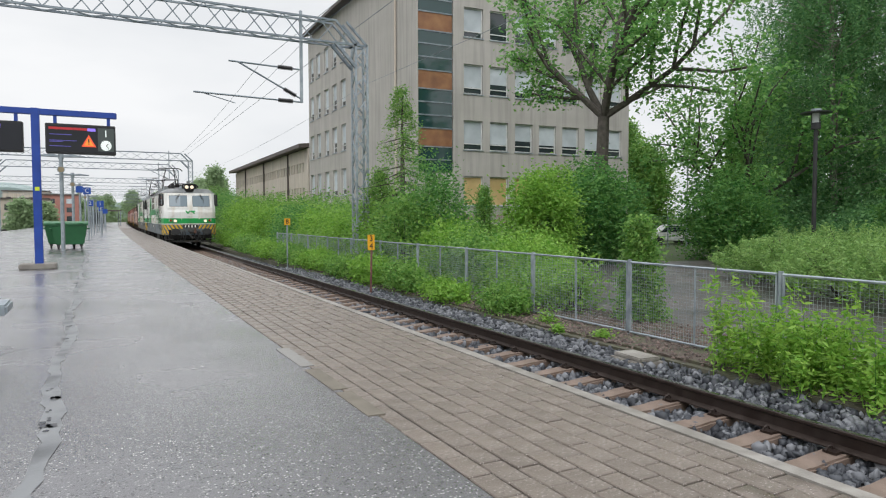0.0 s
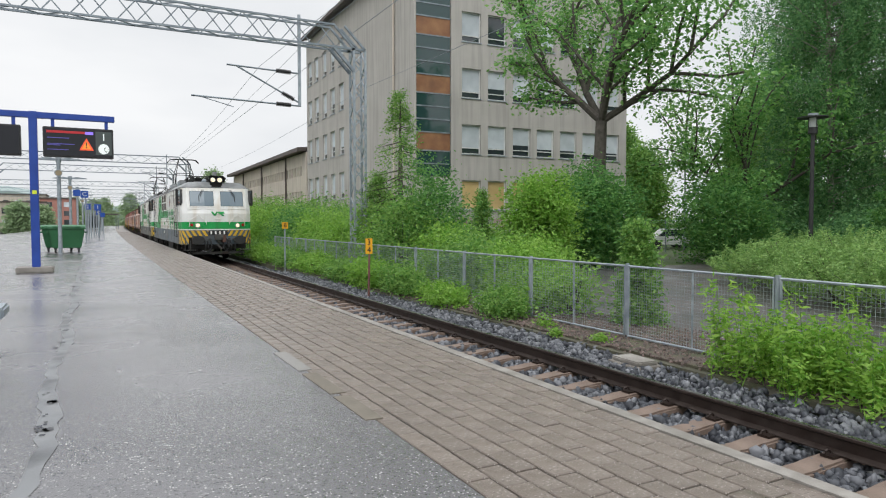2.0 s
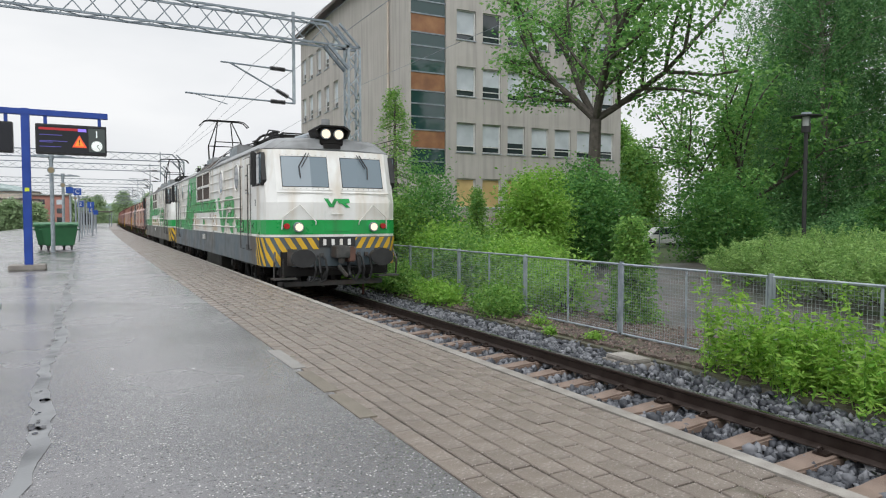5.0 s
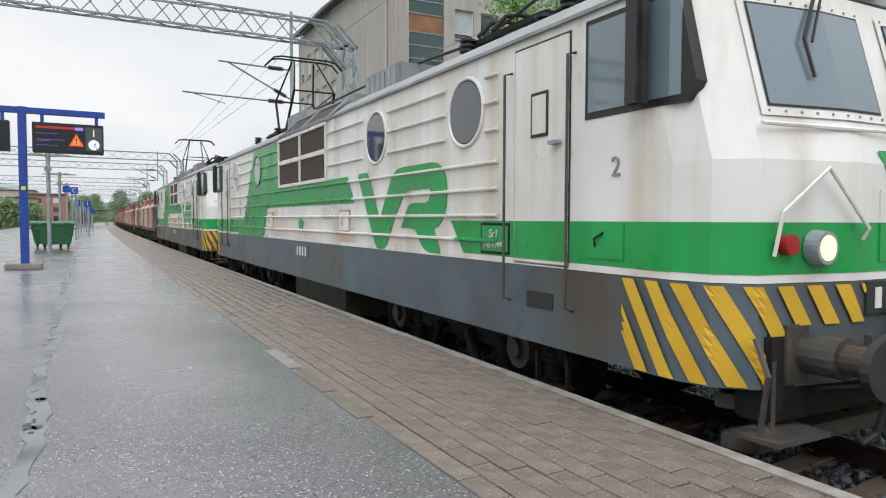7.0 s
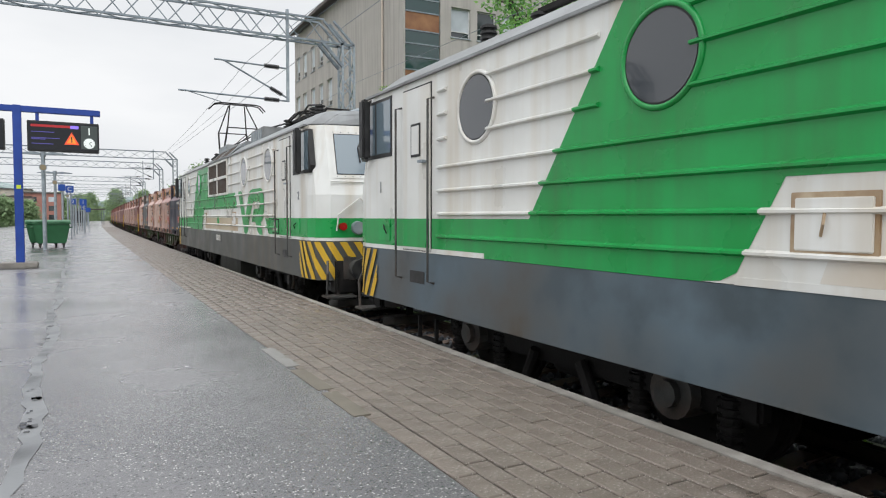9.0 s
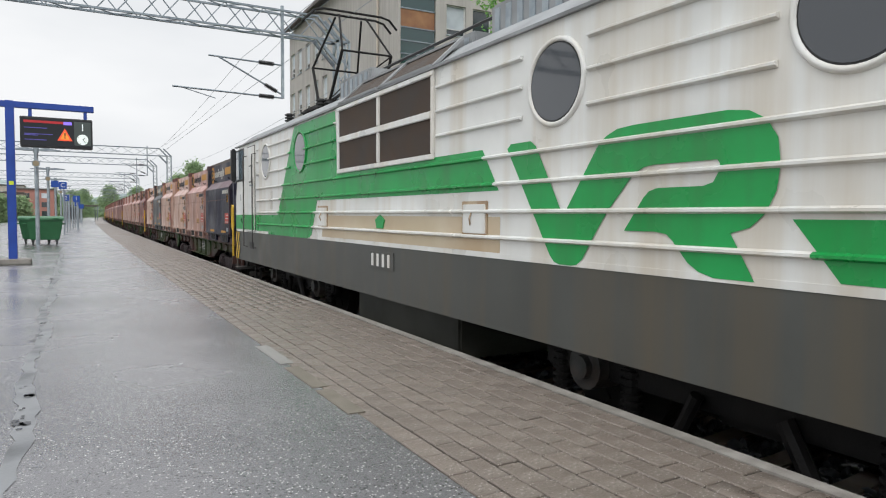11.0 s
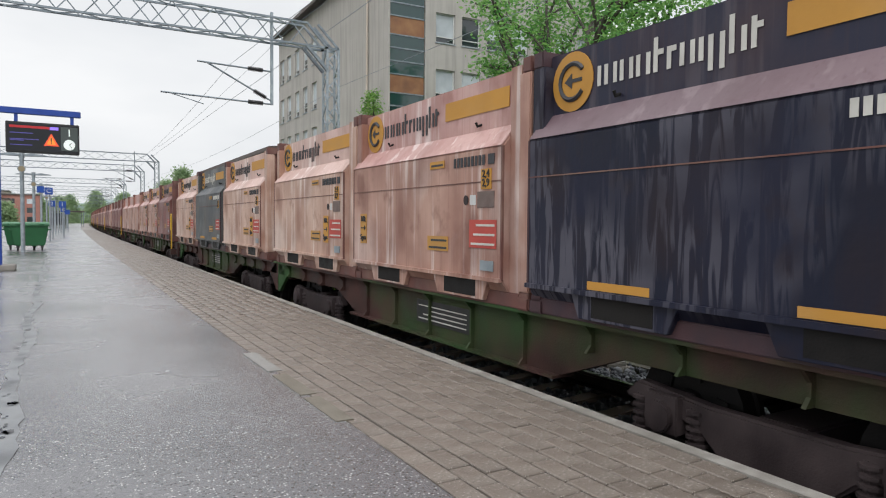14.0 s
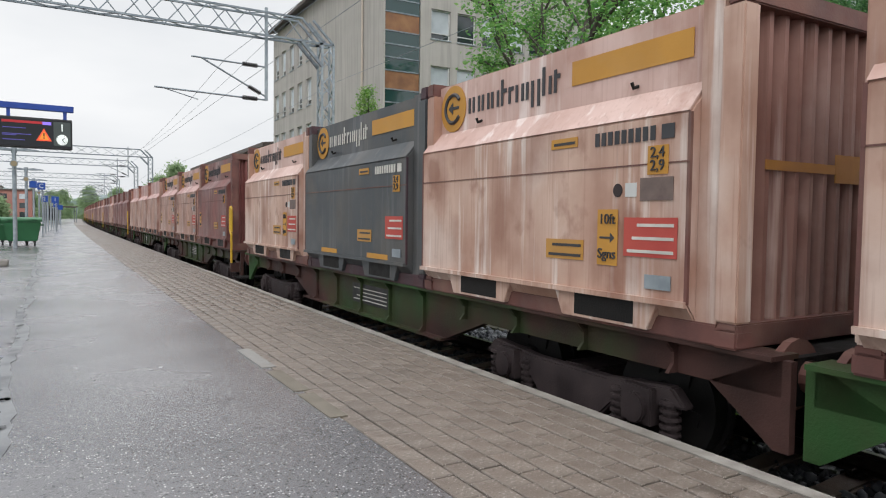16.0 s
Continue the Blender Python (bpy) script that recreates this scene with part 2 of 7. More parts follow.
KERB = surface("kerb_concrete", (0.22, 0.20, 0.18), (0.33, 0.31, 0.28), 8.0, (0.5, 0.7), bump=0.5, fine=90, dirt=(0.10, 0.09, 0.07), dirt_amount=0.6)
JOINT = surface("joint_sand", (0.025, 0.023, 0.018), (0.05, 0.045, 0.035), 20, (0.7, 0.9))
BALLAST = surface("ballast_bed", (0.025, 0.026, 0.03), (0.11, 0.108, 0.11), 22, (0.4, 0.7), bump=1.0, fine=30)
SLEEPER = surface("sleeper_concrete", (0.15, 0.105, 0.08), (0.23, 0.17, 0.135), 5, (0.4, 0.7), bump=0.5, fine=70, dirt=(0.06, 0.04, 0.03), dirt_amount=0.6)
RAIL = surface("rail_steel", (0.03, 0.02, 0.016), (0.055, 0.04, 0.034), 8, (0.35, 0.6), metal=0.4, bump=0.2)
RAIL_TOP = surface("rail_head", (0.10, 0.095, 0.095), (0.2, 0.19, 0.19), 6, (0.2, 0.4), metal=0.8, bump=0.05)
SOIL = surface("soil", (0.05, 0.04, 0.03), (0.13, 0.10, 0.08), 3, (0.6, 0.9), bump=0.8, fine=40, dirt=(0.05, 0.09, 0.02), dirt_amount=0.7, dirt_scale=1.5)
GRASS = surface("grass_ground", (0.035, 0.07, 0.015), (0.08, 0.13, 0.03), 1.5, (0.6, 0.9), bump=0.8, fine=25, dirt=(0.09, 0.07, 0.04), dirt_amount=0.5)
GALV = surface("galvanised_steel", (0.26, 0.30, 0.33), (0.40, 0.44, 0.47), 6, (0.4, 0.6), metal=0.5, bump=0.1)
STEEL_DARK = surface("mast_steel", (0.17, 0.20, 0.23), (0.30, 0.34, 0.37), 4, (0.4, 0.6), metal=0.4, bump=0.1)
PLASTER = surface("grey_plaster", (0.40, 0.373, 0.345), (0.465, 0.436, 0.408), 0.5, (0.7, 0.9), bump=0.2, fine=30, dirt=(0.21, 0.195, 0.18), dirt_amount=0.5, streak=True, dirt_scale=0.5)
PLASTER_PALE = surface("pale_plaster", (0.52, 0.45, 0.38), (0.60, 0.53, 0.46), 0.5, (0.7, 0.9), bump=0.2, fine=30, dirt=(0.26, 0.23, 0.2), dirt_amount=0.5, streak=True, dirt_scale=0.5)
WHITE_TRIM = surface("white_paint", (0.55, 0.55, 0.54), (0.68, 0.68, 0.67), 3, (0.4, 0.6))
BLIND = surface("window_blind", (0.44, 0.48, 0.51), (0.58, 0.62, 0.65), 1, (0.6, 0.8), spread=0.12)
GLASS = pane_glass("window_glass", (0.035, 0.045, 0.05))
RUST_PANEL = surface("rusty_panel", (0.23, 0.10, 0.045), (0.34, 0.17, 0.08), 1.5, (0.5, 0.7), dirt=(0.16, 0.07, 0.04), dirt_amount=0.7)
PLYWOOD = surface("plywood_board", (0.50, 0.35, 0.15), (0.60, 0.44, 0.21), 1.2, (0.6, 0.8), spread=0.08)
ROOF = surface("roof_sheet", (0.07, 0.055, 0.05), (0.11, 0.085, 0.075), 2, (0.5, 0.7))
BLACK = surface("black_rubber", (0.012, 0.012, 0.013), (0.03, 0.03, 0.03), 6, (0.4, 0.7))
UNDER = surface("underframe_grime", (0.006, 0.0055, 0.0055), (0.02, 0.018, 0.017), 4, (0.5, 0.8), bump=0.3)
BLUE = surface("blue_paint", (0.01, 0.045, 0.26), (0.015, 0.06, 0.33), 3, (0.3, 0.45))
BIN_GREEN = surface("bin_plastic", (0.02, 0.11, 0.04), (0.03, 0.15, 0.06), 2, (0.35, 0.5))
CREAM = surface("cream_paint", (0.68, 0.675, 0.645), (0.80, 0.80, 0.775), 1.3, (0.25, 0.42), bump=0.04, fine=8, dirt=(0.50, 0.40, 0.27), dirt_amount=0.6, streak=True, dirt_scale=0.6)
GREEN = surface("green_paint", (0.006, 0.28, 0.055), (0.012, 0.36, 0.085), 1.3, (0.22, 0.4), bump=0.04, fine=8, dirt=(0.04, 0.16, 0.05), dirt_amount=0.5, streak=True, dirt_scale=0.8)
LOCO_GREY = surface("loco_grey_paint", (0.058, 0.078, 0.092), (0.108, 0.15, 0.182), 2.2, (0.35, 0.55), bump=0.06, fine=10, dirt=(0.078, 0.066, 0.052), dirt_amount=1.0, dirt_scale=1.1)
LOCO_ROOF = surface("loco_roof_paint", (0.22, 0.23, 0.235), (0.32, 0.33, 0.335), 2, (0.4, 0.6), dirt=(0.09, 0.085, 0.08), dirt_amount=0.7)
YELLOW = surface("yellow_paint", (0.55, 0.33, 0.015), (0.68, 0.42, 0.03), 2, (0.4, 0.6), dirt=(0.3, 0.18, 0.03), dirt_amount=0.5)
FILTER = surface("filter_mesh", (0.035, 0.022, 0.014), (0.07, 0.045, 0.03), 3, (0.6, 0.8), bump=0.8, fine=150)
# pale blue base colour stands in for mirrored sky and the pale interior
CAB_GLASS = pane_glass("cab_glass", (0.15, 0.20, 0.235))
PORT_GLASS = pane_glass("porthole_glass", (0.045, 0.05, 0.058), 0.06)
LAMP_ON = glow("headlamp_glow", (1.0, 0.80, 0.56), 0.6)
RED_GLASS = surface("red_glass", (0.3, 0.01, 0.01), (0.4, 0.015, 0.015), 5, (0.1, 0.2))
LEAF_BUSH = leaf_material("leaf_bush", (0.09, 0.24, 0.045), (0.29, 0.48, 0.115), 0.5)
LEAF_LIGHT = leaf_material("leaf_light", (0.13, 0.31, 0.04), (0.33, 0.54, 0.10), 0.5)
LEAF_TREE = leaf_material("leaf_tree", (0.055, 0.19, 0.05), (0.20, 0.40, 0.10), 0.5)
LEAF_DARK = leaf_material("leaf_dark", (0.07, 0.20, 0.075), (0.22, 0.42, 0.155), 0.5)
TAN_STAINED = surface("tan_stained_paint", (0.52, 0.42, 0.28), (0.64, 0.56, 0.43), 0.8, (0.3, 0.5), bump=0.04, fine=8, dirt=(0.38, 0.23, 0.10), dirt_amount=0.7, dirt_scale=0.75)
CREAM_STAINED = surface("stained_cream_paint", (0.66, 0.64, 0.585), (0.78, 0.77, 0.735), 1.2, (0.3, 0.5), bump=0.04, fine=8, dirt=(0.46, 0.29, 0.13), dirt_amount=0.85, dirt_scale=0.75)
LEAF_WEED = leaf_material("leaf_weed", (0.15, 0.36, 0.04), (0.38, 0.58, 0.11), 0.5)
LEAF_HEDGE = leaf_material("leaf_hedge", (0.15, 0.30, 0.08), (0.36, 0.53, 0.17), 0.45)
NEEDLE = leaf_material("needles", (0.05, 0.13, 0.05), (0.14, 0.25, 0.10), 0.35)
BARK = surface("bark", (0.05, 0.042, 0.034), (0.11, 0.095, 0.08), 5, (0.7, 0.9), bump=1.0, fine=25)
# distance haze is mixed into the hill's own pale grey-green
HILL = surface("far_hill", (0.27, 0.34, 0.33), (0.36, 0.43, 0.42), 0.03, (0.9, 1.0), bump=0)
# leaves of distant trees, paled in colour to stand in for haze
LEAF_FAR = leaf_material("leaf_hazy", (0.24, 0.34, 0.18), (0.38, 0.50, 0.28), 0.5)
RED_BRICK = surface("red_brick_far", (0.34, 0.15, 0.12), (0.43, 0.21, 0.17), 0.3, (0.7, 0.9))
PALE_INK = surface("pale_ink", (0.5, 0.48, 0.44), (0.62, 0.6, 0.55), 5, (0.5, 0.7))
RUST_EDGE = surface("rust_stain", (0.30, 0.19, 0.09), (0.52, 0.42, 0.30), 5, (0.5, 0.7), dirt=(0.2, 0.1, 0.05), dirt_amount=0.7, dirt_scale=4)
MOSS = surface("mossy_concrete", (0.06, 0.055, 0.035), (0.13, 0.12, 0.09), 3, (0.6, 0.8), bump=0.5, dirt=(0.05, 0.07, 0.02), dirt_amount=0.7, dirt_scale=2)
SKIRT_BROWN = surface("dirty_grey_paint", (0.058, 0.06, 0.055), (0.085, 0.087, 0.08), 1.2, (0.4, 0.6), bump=0.06, fine=10, dirt=(0.095, 0.08, 0.058), dirt_amount=0.9, streak=True, dirt_scale=0.6)
LEAF_ASH = leaf_material("leaf_ash", (0.09, 0.27, 0.065), (0.28, 0.50, 0.14), 0.5)
STAIR_GLASS = pane_glass("stair_glass", (0.02, 0.055, 0.055), 0.04)
OLIVE = surface("olive_box", (0.04, 0.042, 0.034), (0.07, 0.07, 0.058), 2, (0.5, 0.7), dirt=(0.02, 0.018, 0.015), dirt_amount=0.7)
RUST_HOOK = surface("rusty_hook", (0.06, 0.028, 0.02), (0.14, 0.07, 0.05), 6, (0.5, 0.8), bump=0.4)
FRONT_GEAR = surface("front_gear_steel", (0.03, 0.031, 0.03), (0.085, 0.085, 0.08), 5, (0.4, 0.65), bump=0.3, dirt=(0.10, 0.055, 0.035), dirt_amount=0.6, dirt_scale=3)
BOGIE = surface("bogie_cast_steel", (0.028, 0.021, 0.022), (0.065, 0.048, 0.048), 3, (0.45, 0.7), bump=0.3)

# ---- the track: its centre line, straight past the platform and bending slowly away ----
CENTRE, RAIL_Z, EDGE = 4.9, -0.554, 3.15


def bend(y):
    return 0.0087 * y + (y * y / 11070 if y > 0 else 0.0)


def on_track(s, side=0.0, z=RAIL_Z):
    """The pose of a thing on the rails at the run s."""
    h = 0.0087 + (s / 5535 if s > 0 else 0.0)
    return pose(CENTRE + bend(s) + side, s, z, 0, 0, -math.degrees(h))


def strip(m, x0, x1, z0, z1, ys, cap=True):
    """A band that follows the track between two offsets."""
    vs, fs = [], []
    for y in ys:
        b = bend(y)
        vs += [(x0 + b, y, z0), (x1 + b, y, z0), (x1 + b, y, z1), (x0 + b, y, z1)]
    for i in range(len(ys) - 1):
        k = 4 * i
        fs += [(k + j, k + (j + 1) % 4, k + 4 + (j + 1) % 4, k + 4 + j) for j in range(4)]
    fs += [(3, 2, 1, 0), tuple(len(vs) - 4 + j for j in range(4))]
    return m.add(vs, fs)


RUNS = [-30, -10, 0, 10, 20, 30, 45, 60, 80, 100, 125, 150, 180, 210, 250, 300, 360, 430, 520]

# ground sheet to the horizon
ground = part("ground", Mesh().add([(-3000, -1500, -0.95), (3000, -1500, -0.95), (3000, 4000, -0.95), (-3000, 4000, -0.95)], [(0, 1, 2, 3)]), GRASS)
tagged(ground, "green rough grass and weeds around the station", "ground", kind="structure")
PLAT_RUNS = [y for y in RUNS if y <= 250]
platform = part("platform", strip(Mesh(), -9.2, 1.58, -0.94, 0.0, PLAT_RUNS), ASPHALT)
tagged(platform, "wet dark grey asphalt platform with patched cracks", "platform", kind="structure")
under = part("platform_edge_base", strip(Mesh(), 1.58, EDGE - 0.1, -0.94, -0.012, PLAT_RUNS), JOINT)
tagged(under, "dark sand bed under the platform paving", "platform", kind="structure")
kerb = part("platform_kerb", strip(Mesh(), EDGE - 0.1, EDGE, -0.94, 0.004, PLAT_RUNS), KERB)
tagged(kerb, "pale worn concrete edge of the platform", "kerb", kind="structure")
bed = part("ballast_bed", strip(Mesh(), EDGE + 0.004, 6.8, -0.90, -0.835, RUNS), BALLAST)
tagged(bed, "grey crushed stone ballast under the track", "ballast", kind="structure")

# rails
RAIL_SHAPE = [(-0.07, -0.172), (0.07, -0.172), (0.07, -0.16), (0.012, -0.135), (0.012, -0.045), (0.036, -0.03), (0.036, -0.006), (0.03, 0.0),
              (-0.03, 0.0), (-0.036, -0.006), (-0.036, -0.03), (-0.012, -0.045), (-0.012, -0.135), (-0.07, -0.16)]


def rail(side):
    vs, fs, n = [], [], len(RAIL_SHAPE)
    for y in RUNS:
        vs += [(CENTRE + side + bend(y) + x, y, RAIL_Z + z) for x, z in RAIL_SHAPE]
    for i in range(len(RUNS) - 1):
        fs += [(i * n + j, i * n + (j + 1) % n, (i + 1) * n + (j + 1) % n, (i + 1) * n + j) for j in range(n)]
    return Mesh().add(vs, fs)


track = thing("railway_track", "brown steel rails on concrete sleepers in grey ballast", "railway track", kind="structure")
for side in (-0.762, 0.762):
    r = part("rail", rail(side), RAIL, track, "dark brown steel rail")
    part("rail_head", strip(Mesh(), CENTRE + side - 0.028, CENTRE + side + 0.028, RAIL_Z - 0.002, RAIL_Z + 0.003, RUNS), RAIL_TOP, r, "polished running surface")

# yard and far ground
field = part("field", strip(Mesh(), 9.05, 400, -0.94, -0.665, RUNS), GRASS)
tagged(field, "rough grass and weeds beside the yard", "grass", kind="structure")
field2 = part("field", strip(Mesh(), -500, -18.0, -0.94, -0.70, RUNS), GRASS)
tagged(field2, "green verge across the tracks", "grass", kind="structure")
yard = part("yard", Mesh().add([(*plan(p, q), -0.655) for p, q in ((9.0, -10), (40, -10), (40, 24), (17, 26), (12.5, 22), (9.0, 12))], [(0, 1, 2, 3, 4, 5)]), YARD)
tagged(yard, "wet brown-grey asphalt yard behind the fence", "yard", kind="structure")
verge = part("verge", strip(Mesh(), 6.95, 9.1, -0.94, -0.62, [y for y in RUNS if y < 130]), SOIL)
tagged(verge, "bare soil and weeds beside the track", "verge", kind="structure")
trough = part("cable_trough", strip(Mesh(), 6.82, 6.95, -0.94, -0.655, [y for y in RUNS if y < 130]), MOSS)
tagged(trough, "mossy concrete cable trough beside the ballast", "cable trough", kind="structure")


# ---- buildings ----
def pane_box(face, a0, a1, o0, o1, z0, z1):
    pts = [face(a, o, z) for z in (z0, z1) for o in (o0, o1) for a in (a0, a1)]
    return Mesh().add(pts, [(0, 2, 3, 1), (4, 5, 7, 6), (0, 1, 5, 4), (2, 6, 7, 3), (0, 4, 6, 2), (1, 3, 7, 5)])


def bars_box(m, face, a0, a1, o0, o1, z0, z1):
    k = pane_box(face, a0, a1, o0, o1, z0, z1)
    return m.add(k.v, k.f)


def wall_with_holes(face, a0, a1, z0, z1, holes, thick):
    """A wall cut by rectangular holes, as a grid of solid blocks with reveals."""
    xs = sorted({a0, a1, *[h[0] for h in holes], *[h[1] for h in holes]})
    zs = sorted({z0, z1, *[h[2] for h in holes], *[h[3] for h in holes]})
    m = Mesh()
    for p, q in zip(xs, xs[1:]):
        run = None
        for r, s in zip(zs, zs[1:]):
            mid = ((p + q) / 2, (r + s) / 2)
            solid = not any(h[0] < mid[0] < h[1] and h[2] < mid[1] < h[3] for h in holes)
            if solid:
                run = (run[0], s) if run else (r, s)
            if run and (not solid or s == zs[-1]):
                bars_box(m, face, p, q, -thick, 0, *run)
                run = None
    return m


def window(parent, face, a0, a1, z0, z1, style):
    mid = (a0 + a1) / 2
    fr = Mesh()
    t = 0.07
    for b in ((a0, a0 + t, z0, z1), (a1 - t, a1, z0, z1), (a0 + t, a1 - t, z0, z0 + t), (a0 + t, a1 - t, z1 - t, z1)):
        bars_box(fr, face, b[0], b[1], -0.24, -0.12, b[2], b[3])
    if style != "board":
        bars_box(fr, face, a0 + t, a1 - t, -0.23, -0.14, z0 + (z1 - z0) * 0.2, z0 + (z1 - z0) * 0.2 + 0.06)
    w = part("window", fr, WHITE_TRIM, parent)
    part("window_sill", pane_box(face, a0 - 0.05, a1 + 0.05, -0.12, 0.06, z0 - 0.06, z0), GALV, w)
    if style == "board":
        part("board", pane_box(face, a0 + t, a1 - t, -0.2, -0.17, z0 + t, z1 - t), PLYWOOD, w, "yellow plywood board")
        return
    part("pane", pane_box(face, a0 + t, a1 - t, -0.2, -0.19, z0 + t, z1 - t), GLASS, w)
    if style == "blind":
        low = z0 + (z1 - z0) * random.choice((0.22, 0.22, 0.24, 0.3, 0.4))
        part("blind", pane_box(face, a0 + t, a1 - t, -0.188, -0.183, low, z1 - t), BLIND, w, "lowered pale blind")


BX, BY, TURN = 18.2, 38.13, -1.3   # near corner of the office building
main = thing("office_building", "grey plastered four-storey building with boarded ground floor windows", "building", at=pose(BX, BY, -0.62, 0, 0, TURN))
STOREY = 3.5
TOP = 18.6


def south(a, o, z):
    return (a, -o, z)


def west(a, o, z):
    return (-o, a, z)


south_holes, south_style = [], []
COLS = [4.08 + 1.955 * i for i in range(7)]
for j in range(4):
    z0 = 2.58 + STOREY * j
    for i, c in enumerate(COLS):
        south_holes.append((c - 0.71, c + 0.71, z0, z0 + 1.85))
        south_style.append("board" if j == 0 and i < 4 else ("glass" if (i * 3 + j * 5) % 9 == 0 else "blind"))
stair = (0.13, 2.6, 4.6, TOP - 0.6)
part("wall", wall_with_holes(south, 0.0, 17.2, 0, TOP, south_holes + [stair], 0.35), PLASTER, main)
for h, s in zip(south_holes, south_style):
    window(main, south, *h, s)
west_holes = []
WCOLS = [14.6, 17.0, 19.3, 21.8, 24.0]
for j in range(4):
    for c in WCOLS:
        west_holes.append((c - 0.65, c + 0.65, 3.65 + STOREY * j, 5.75 + STOREY * j))
part("wall", wall_with_holes(west, 0.36, 25.1, 0, TOP - 0.35, west_holes, 0.35), PLASTER, main)
for h in west_holes:
    window(main, west, *h, "blind")
part("back_wall", Mesh().box(0.36, 17.2, 24.7, 25.1, 0, TOP - 0.36).box(16.85, 17.2, 0.4, 24.6, 0, TOP - 0.36), PLASTER, main)
part("floor_slab", Mesh().box(0.4, 16.8, 0.4, 24.6, 2.5, 2.6).box(0.4, 16.8, 0.4, 24.6, 6, 6.1).box(0.4, 16.8, 0.4, 24.6, 9.4, 9.5).box(0.4, 16.8, 0.4, 24.6, 12.8, 12.9), PLASTER, main)
part("roof", Mesh().prism([(-0.7, TOP - 0.34), (8.5, TOP + 3.0), (17.8, TOP - 0.34), (17.8, TOP - 0.1), (8.5, TOP + 3.3), (-0.7, TOP - 0.1)], "y", 0.36, 25.1), ROOF, main)
# stair window column: glass panes and rusty panels in turn
bay = part("stair_window", Mesh(), WHITE_TRIM, main, "tall stair window with rusty panels")
z = stair[2]
k = 0
while z < stair[3] - 0.5:
    rusty = k % 4 == 2
    h = 1.13 if rusty else 0.79
    z1 = min(z + h, stair[3])
    part("panel" if rusty else "pane", pane_box(south, stair[0] + 0.05, stair[1] - 0.05, -0.16, -0.10, z + 0.05, z1 - 0.03), RUST_PANEL if rusty else STAIR_GLASS, bay)
    part("mullion", pane_box(south, stair[0], stair[1], -0.2, -0.06, z1 - 0.03, z1 + 0.05), STEEL_DARK, bay)
    z, k = z1, k + 1
part("drain_pipe", Mesh().tube((-0.1, 3.2, 0.2), (-0.1, 3.2, TOP - 0.4), 0.08), PLASTER_PALE, main, "pale beige drain pipe")

wing = thing("workshop_wing", "long low pale plastered workshop wing with dark eaves", "building", at=pose(BX + 0.6, BY + 25.6, -0.62, 0, 0, TURN))
wing_holes = [(1.6 + 1.15 * i, 2.3 + 1.15 * i, z0, z0 + h) for i in range(34) for z0, h in ((3.4, 1.2), (6.0, 0.9))]
part("wall", wall_with_holes(west, 0.05, 41.6, 0, 8.1, wing_holes, 0.3), PLASTER_PALE, wing)
for h in wing_holes:
    part("window", pane_box(west, h[0], h[1], -0.22, -0.18, h[2], h[3]), BLIND, wing)
part("back_wall", Mesh().box(0.31, 14, 41.2, 41.6, 0, 8).box(13.7, 14, 0.1, 41.1, 0, 8), PLASTER_PALE, wing)
part("roof", Mesh().prism([(-0.9, 8.1), (14.5, 9.6), (14.5, 9.95), (-0.9, 8.45)], "y", 0.05, 42.2), ROOF, wing)
for y in (8.0, 20.5, 33):
    part("drain_pipe", Mesh().tube((-0.1, y, 0), (-0.1, y, 8.1), 0.09), ROOF, wing, "dark drain pipe")

resize(main, 1.0, 1.036, 0)
resize(wing, 1.0, 1.07, 0)

# ---- fence ----
FENCE_X, FENCE_Z = 7.66, -0.636
fence = thing("mesh_fence", "galvanised steel mesh fence with tubular posts along the track", "fence")
POSTS = [-2.66 + 2.713 * i for i in range(14)]
for a, y in enumerate(POSTS):
    x = FENCE_X + bend(y)
    part("post", Mesh().tube((x, y, FENCE_Z - 0.05), (x, y, FENCE_Z + 1.23), 0.035, 10), GALV, fence)
    if a == len(POSTS) - 1:
        break
    y2 = POSTS[a + 1]
    panel = Mesh()
    for zz in (FENCE_Z + 0.06, FENCE_Z + 1.19):
        panel.tube((x, y + 0.05, zz), (x, y2 - 0.05, zz), 0.02, 6)
    for yy in (y + 0.06, (y + y2) / 2, y2 - 0.06):
        panel.tube((x, yy, FENCE_Z + 0.06), (x, yy, FENCE_Z + 1.19), 0.018, 6)
    fr = part("panel_frame", panel, GALV, fence)
    wires = Mesh()
    for i in range(1, 22):
        wires.tube((x, y + 0.06, FENCE_Z + 0.06 + i * 0.05), (x, y2 - 0.06, FENCE_Z + 0.06 + i * 0.05), 0.0022, 3)
    for i in range(1, 53):
        wires.tube((x + 0.004, y + 0.06 + i * 0.05, FENCE_Z + 0.06), (x + 0.004, y + 0.06 + i * 0.05, FENCE_Z + 1.19), 0.0022, 3)
    part("wire_mesh", wires, GALV, fr)


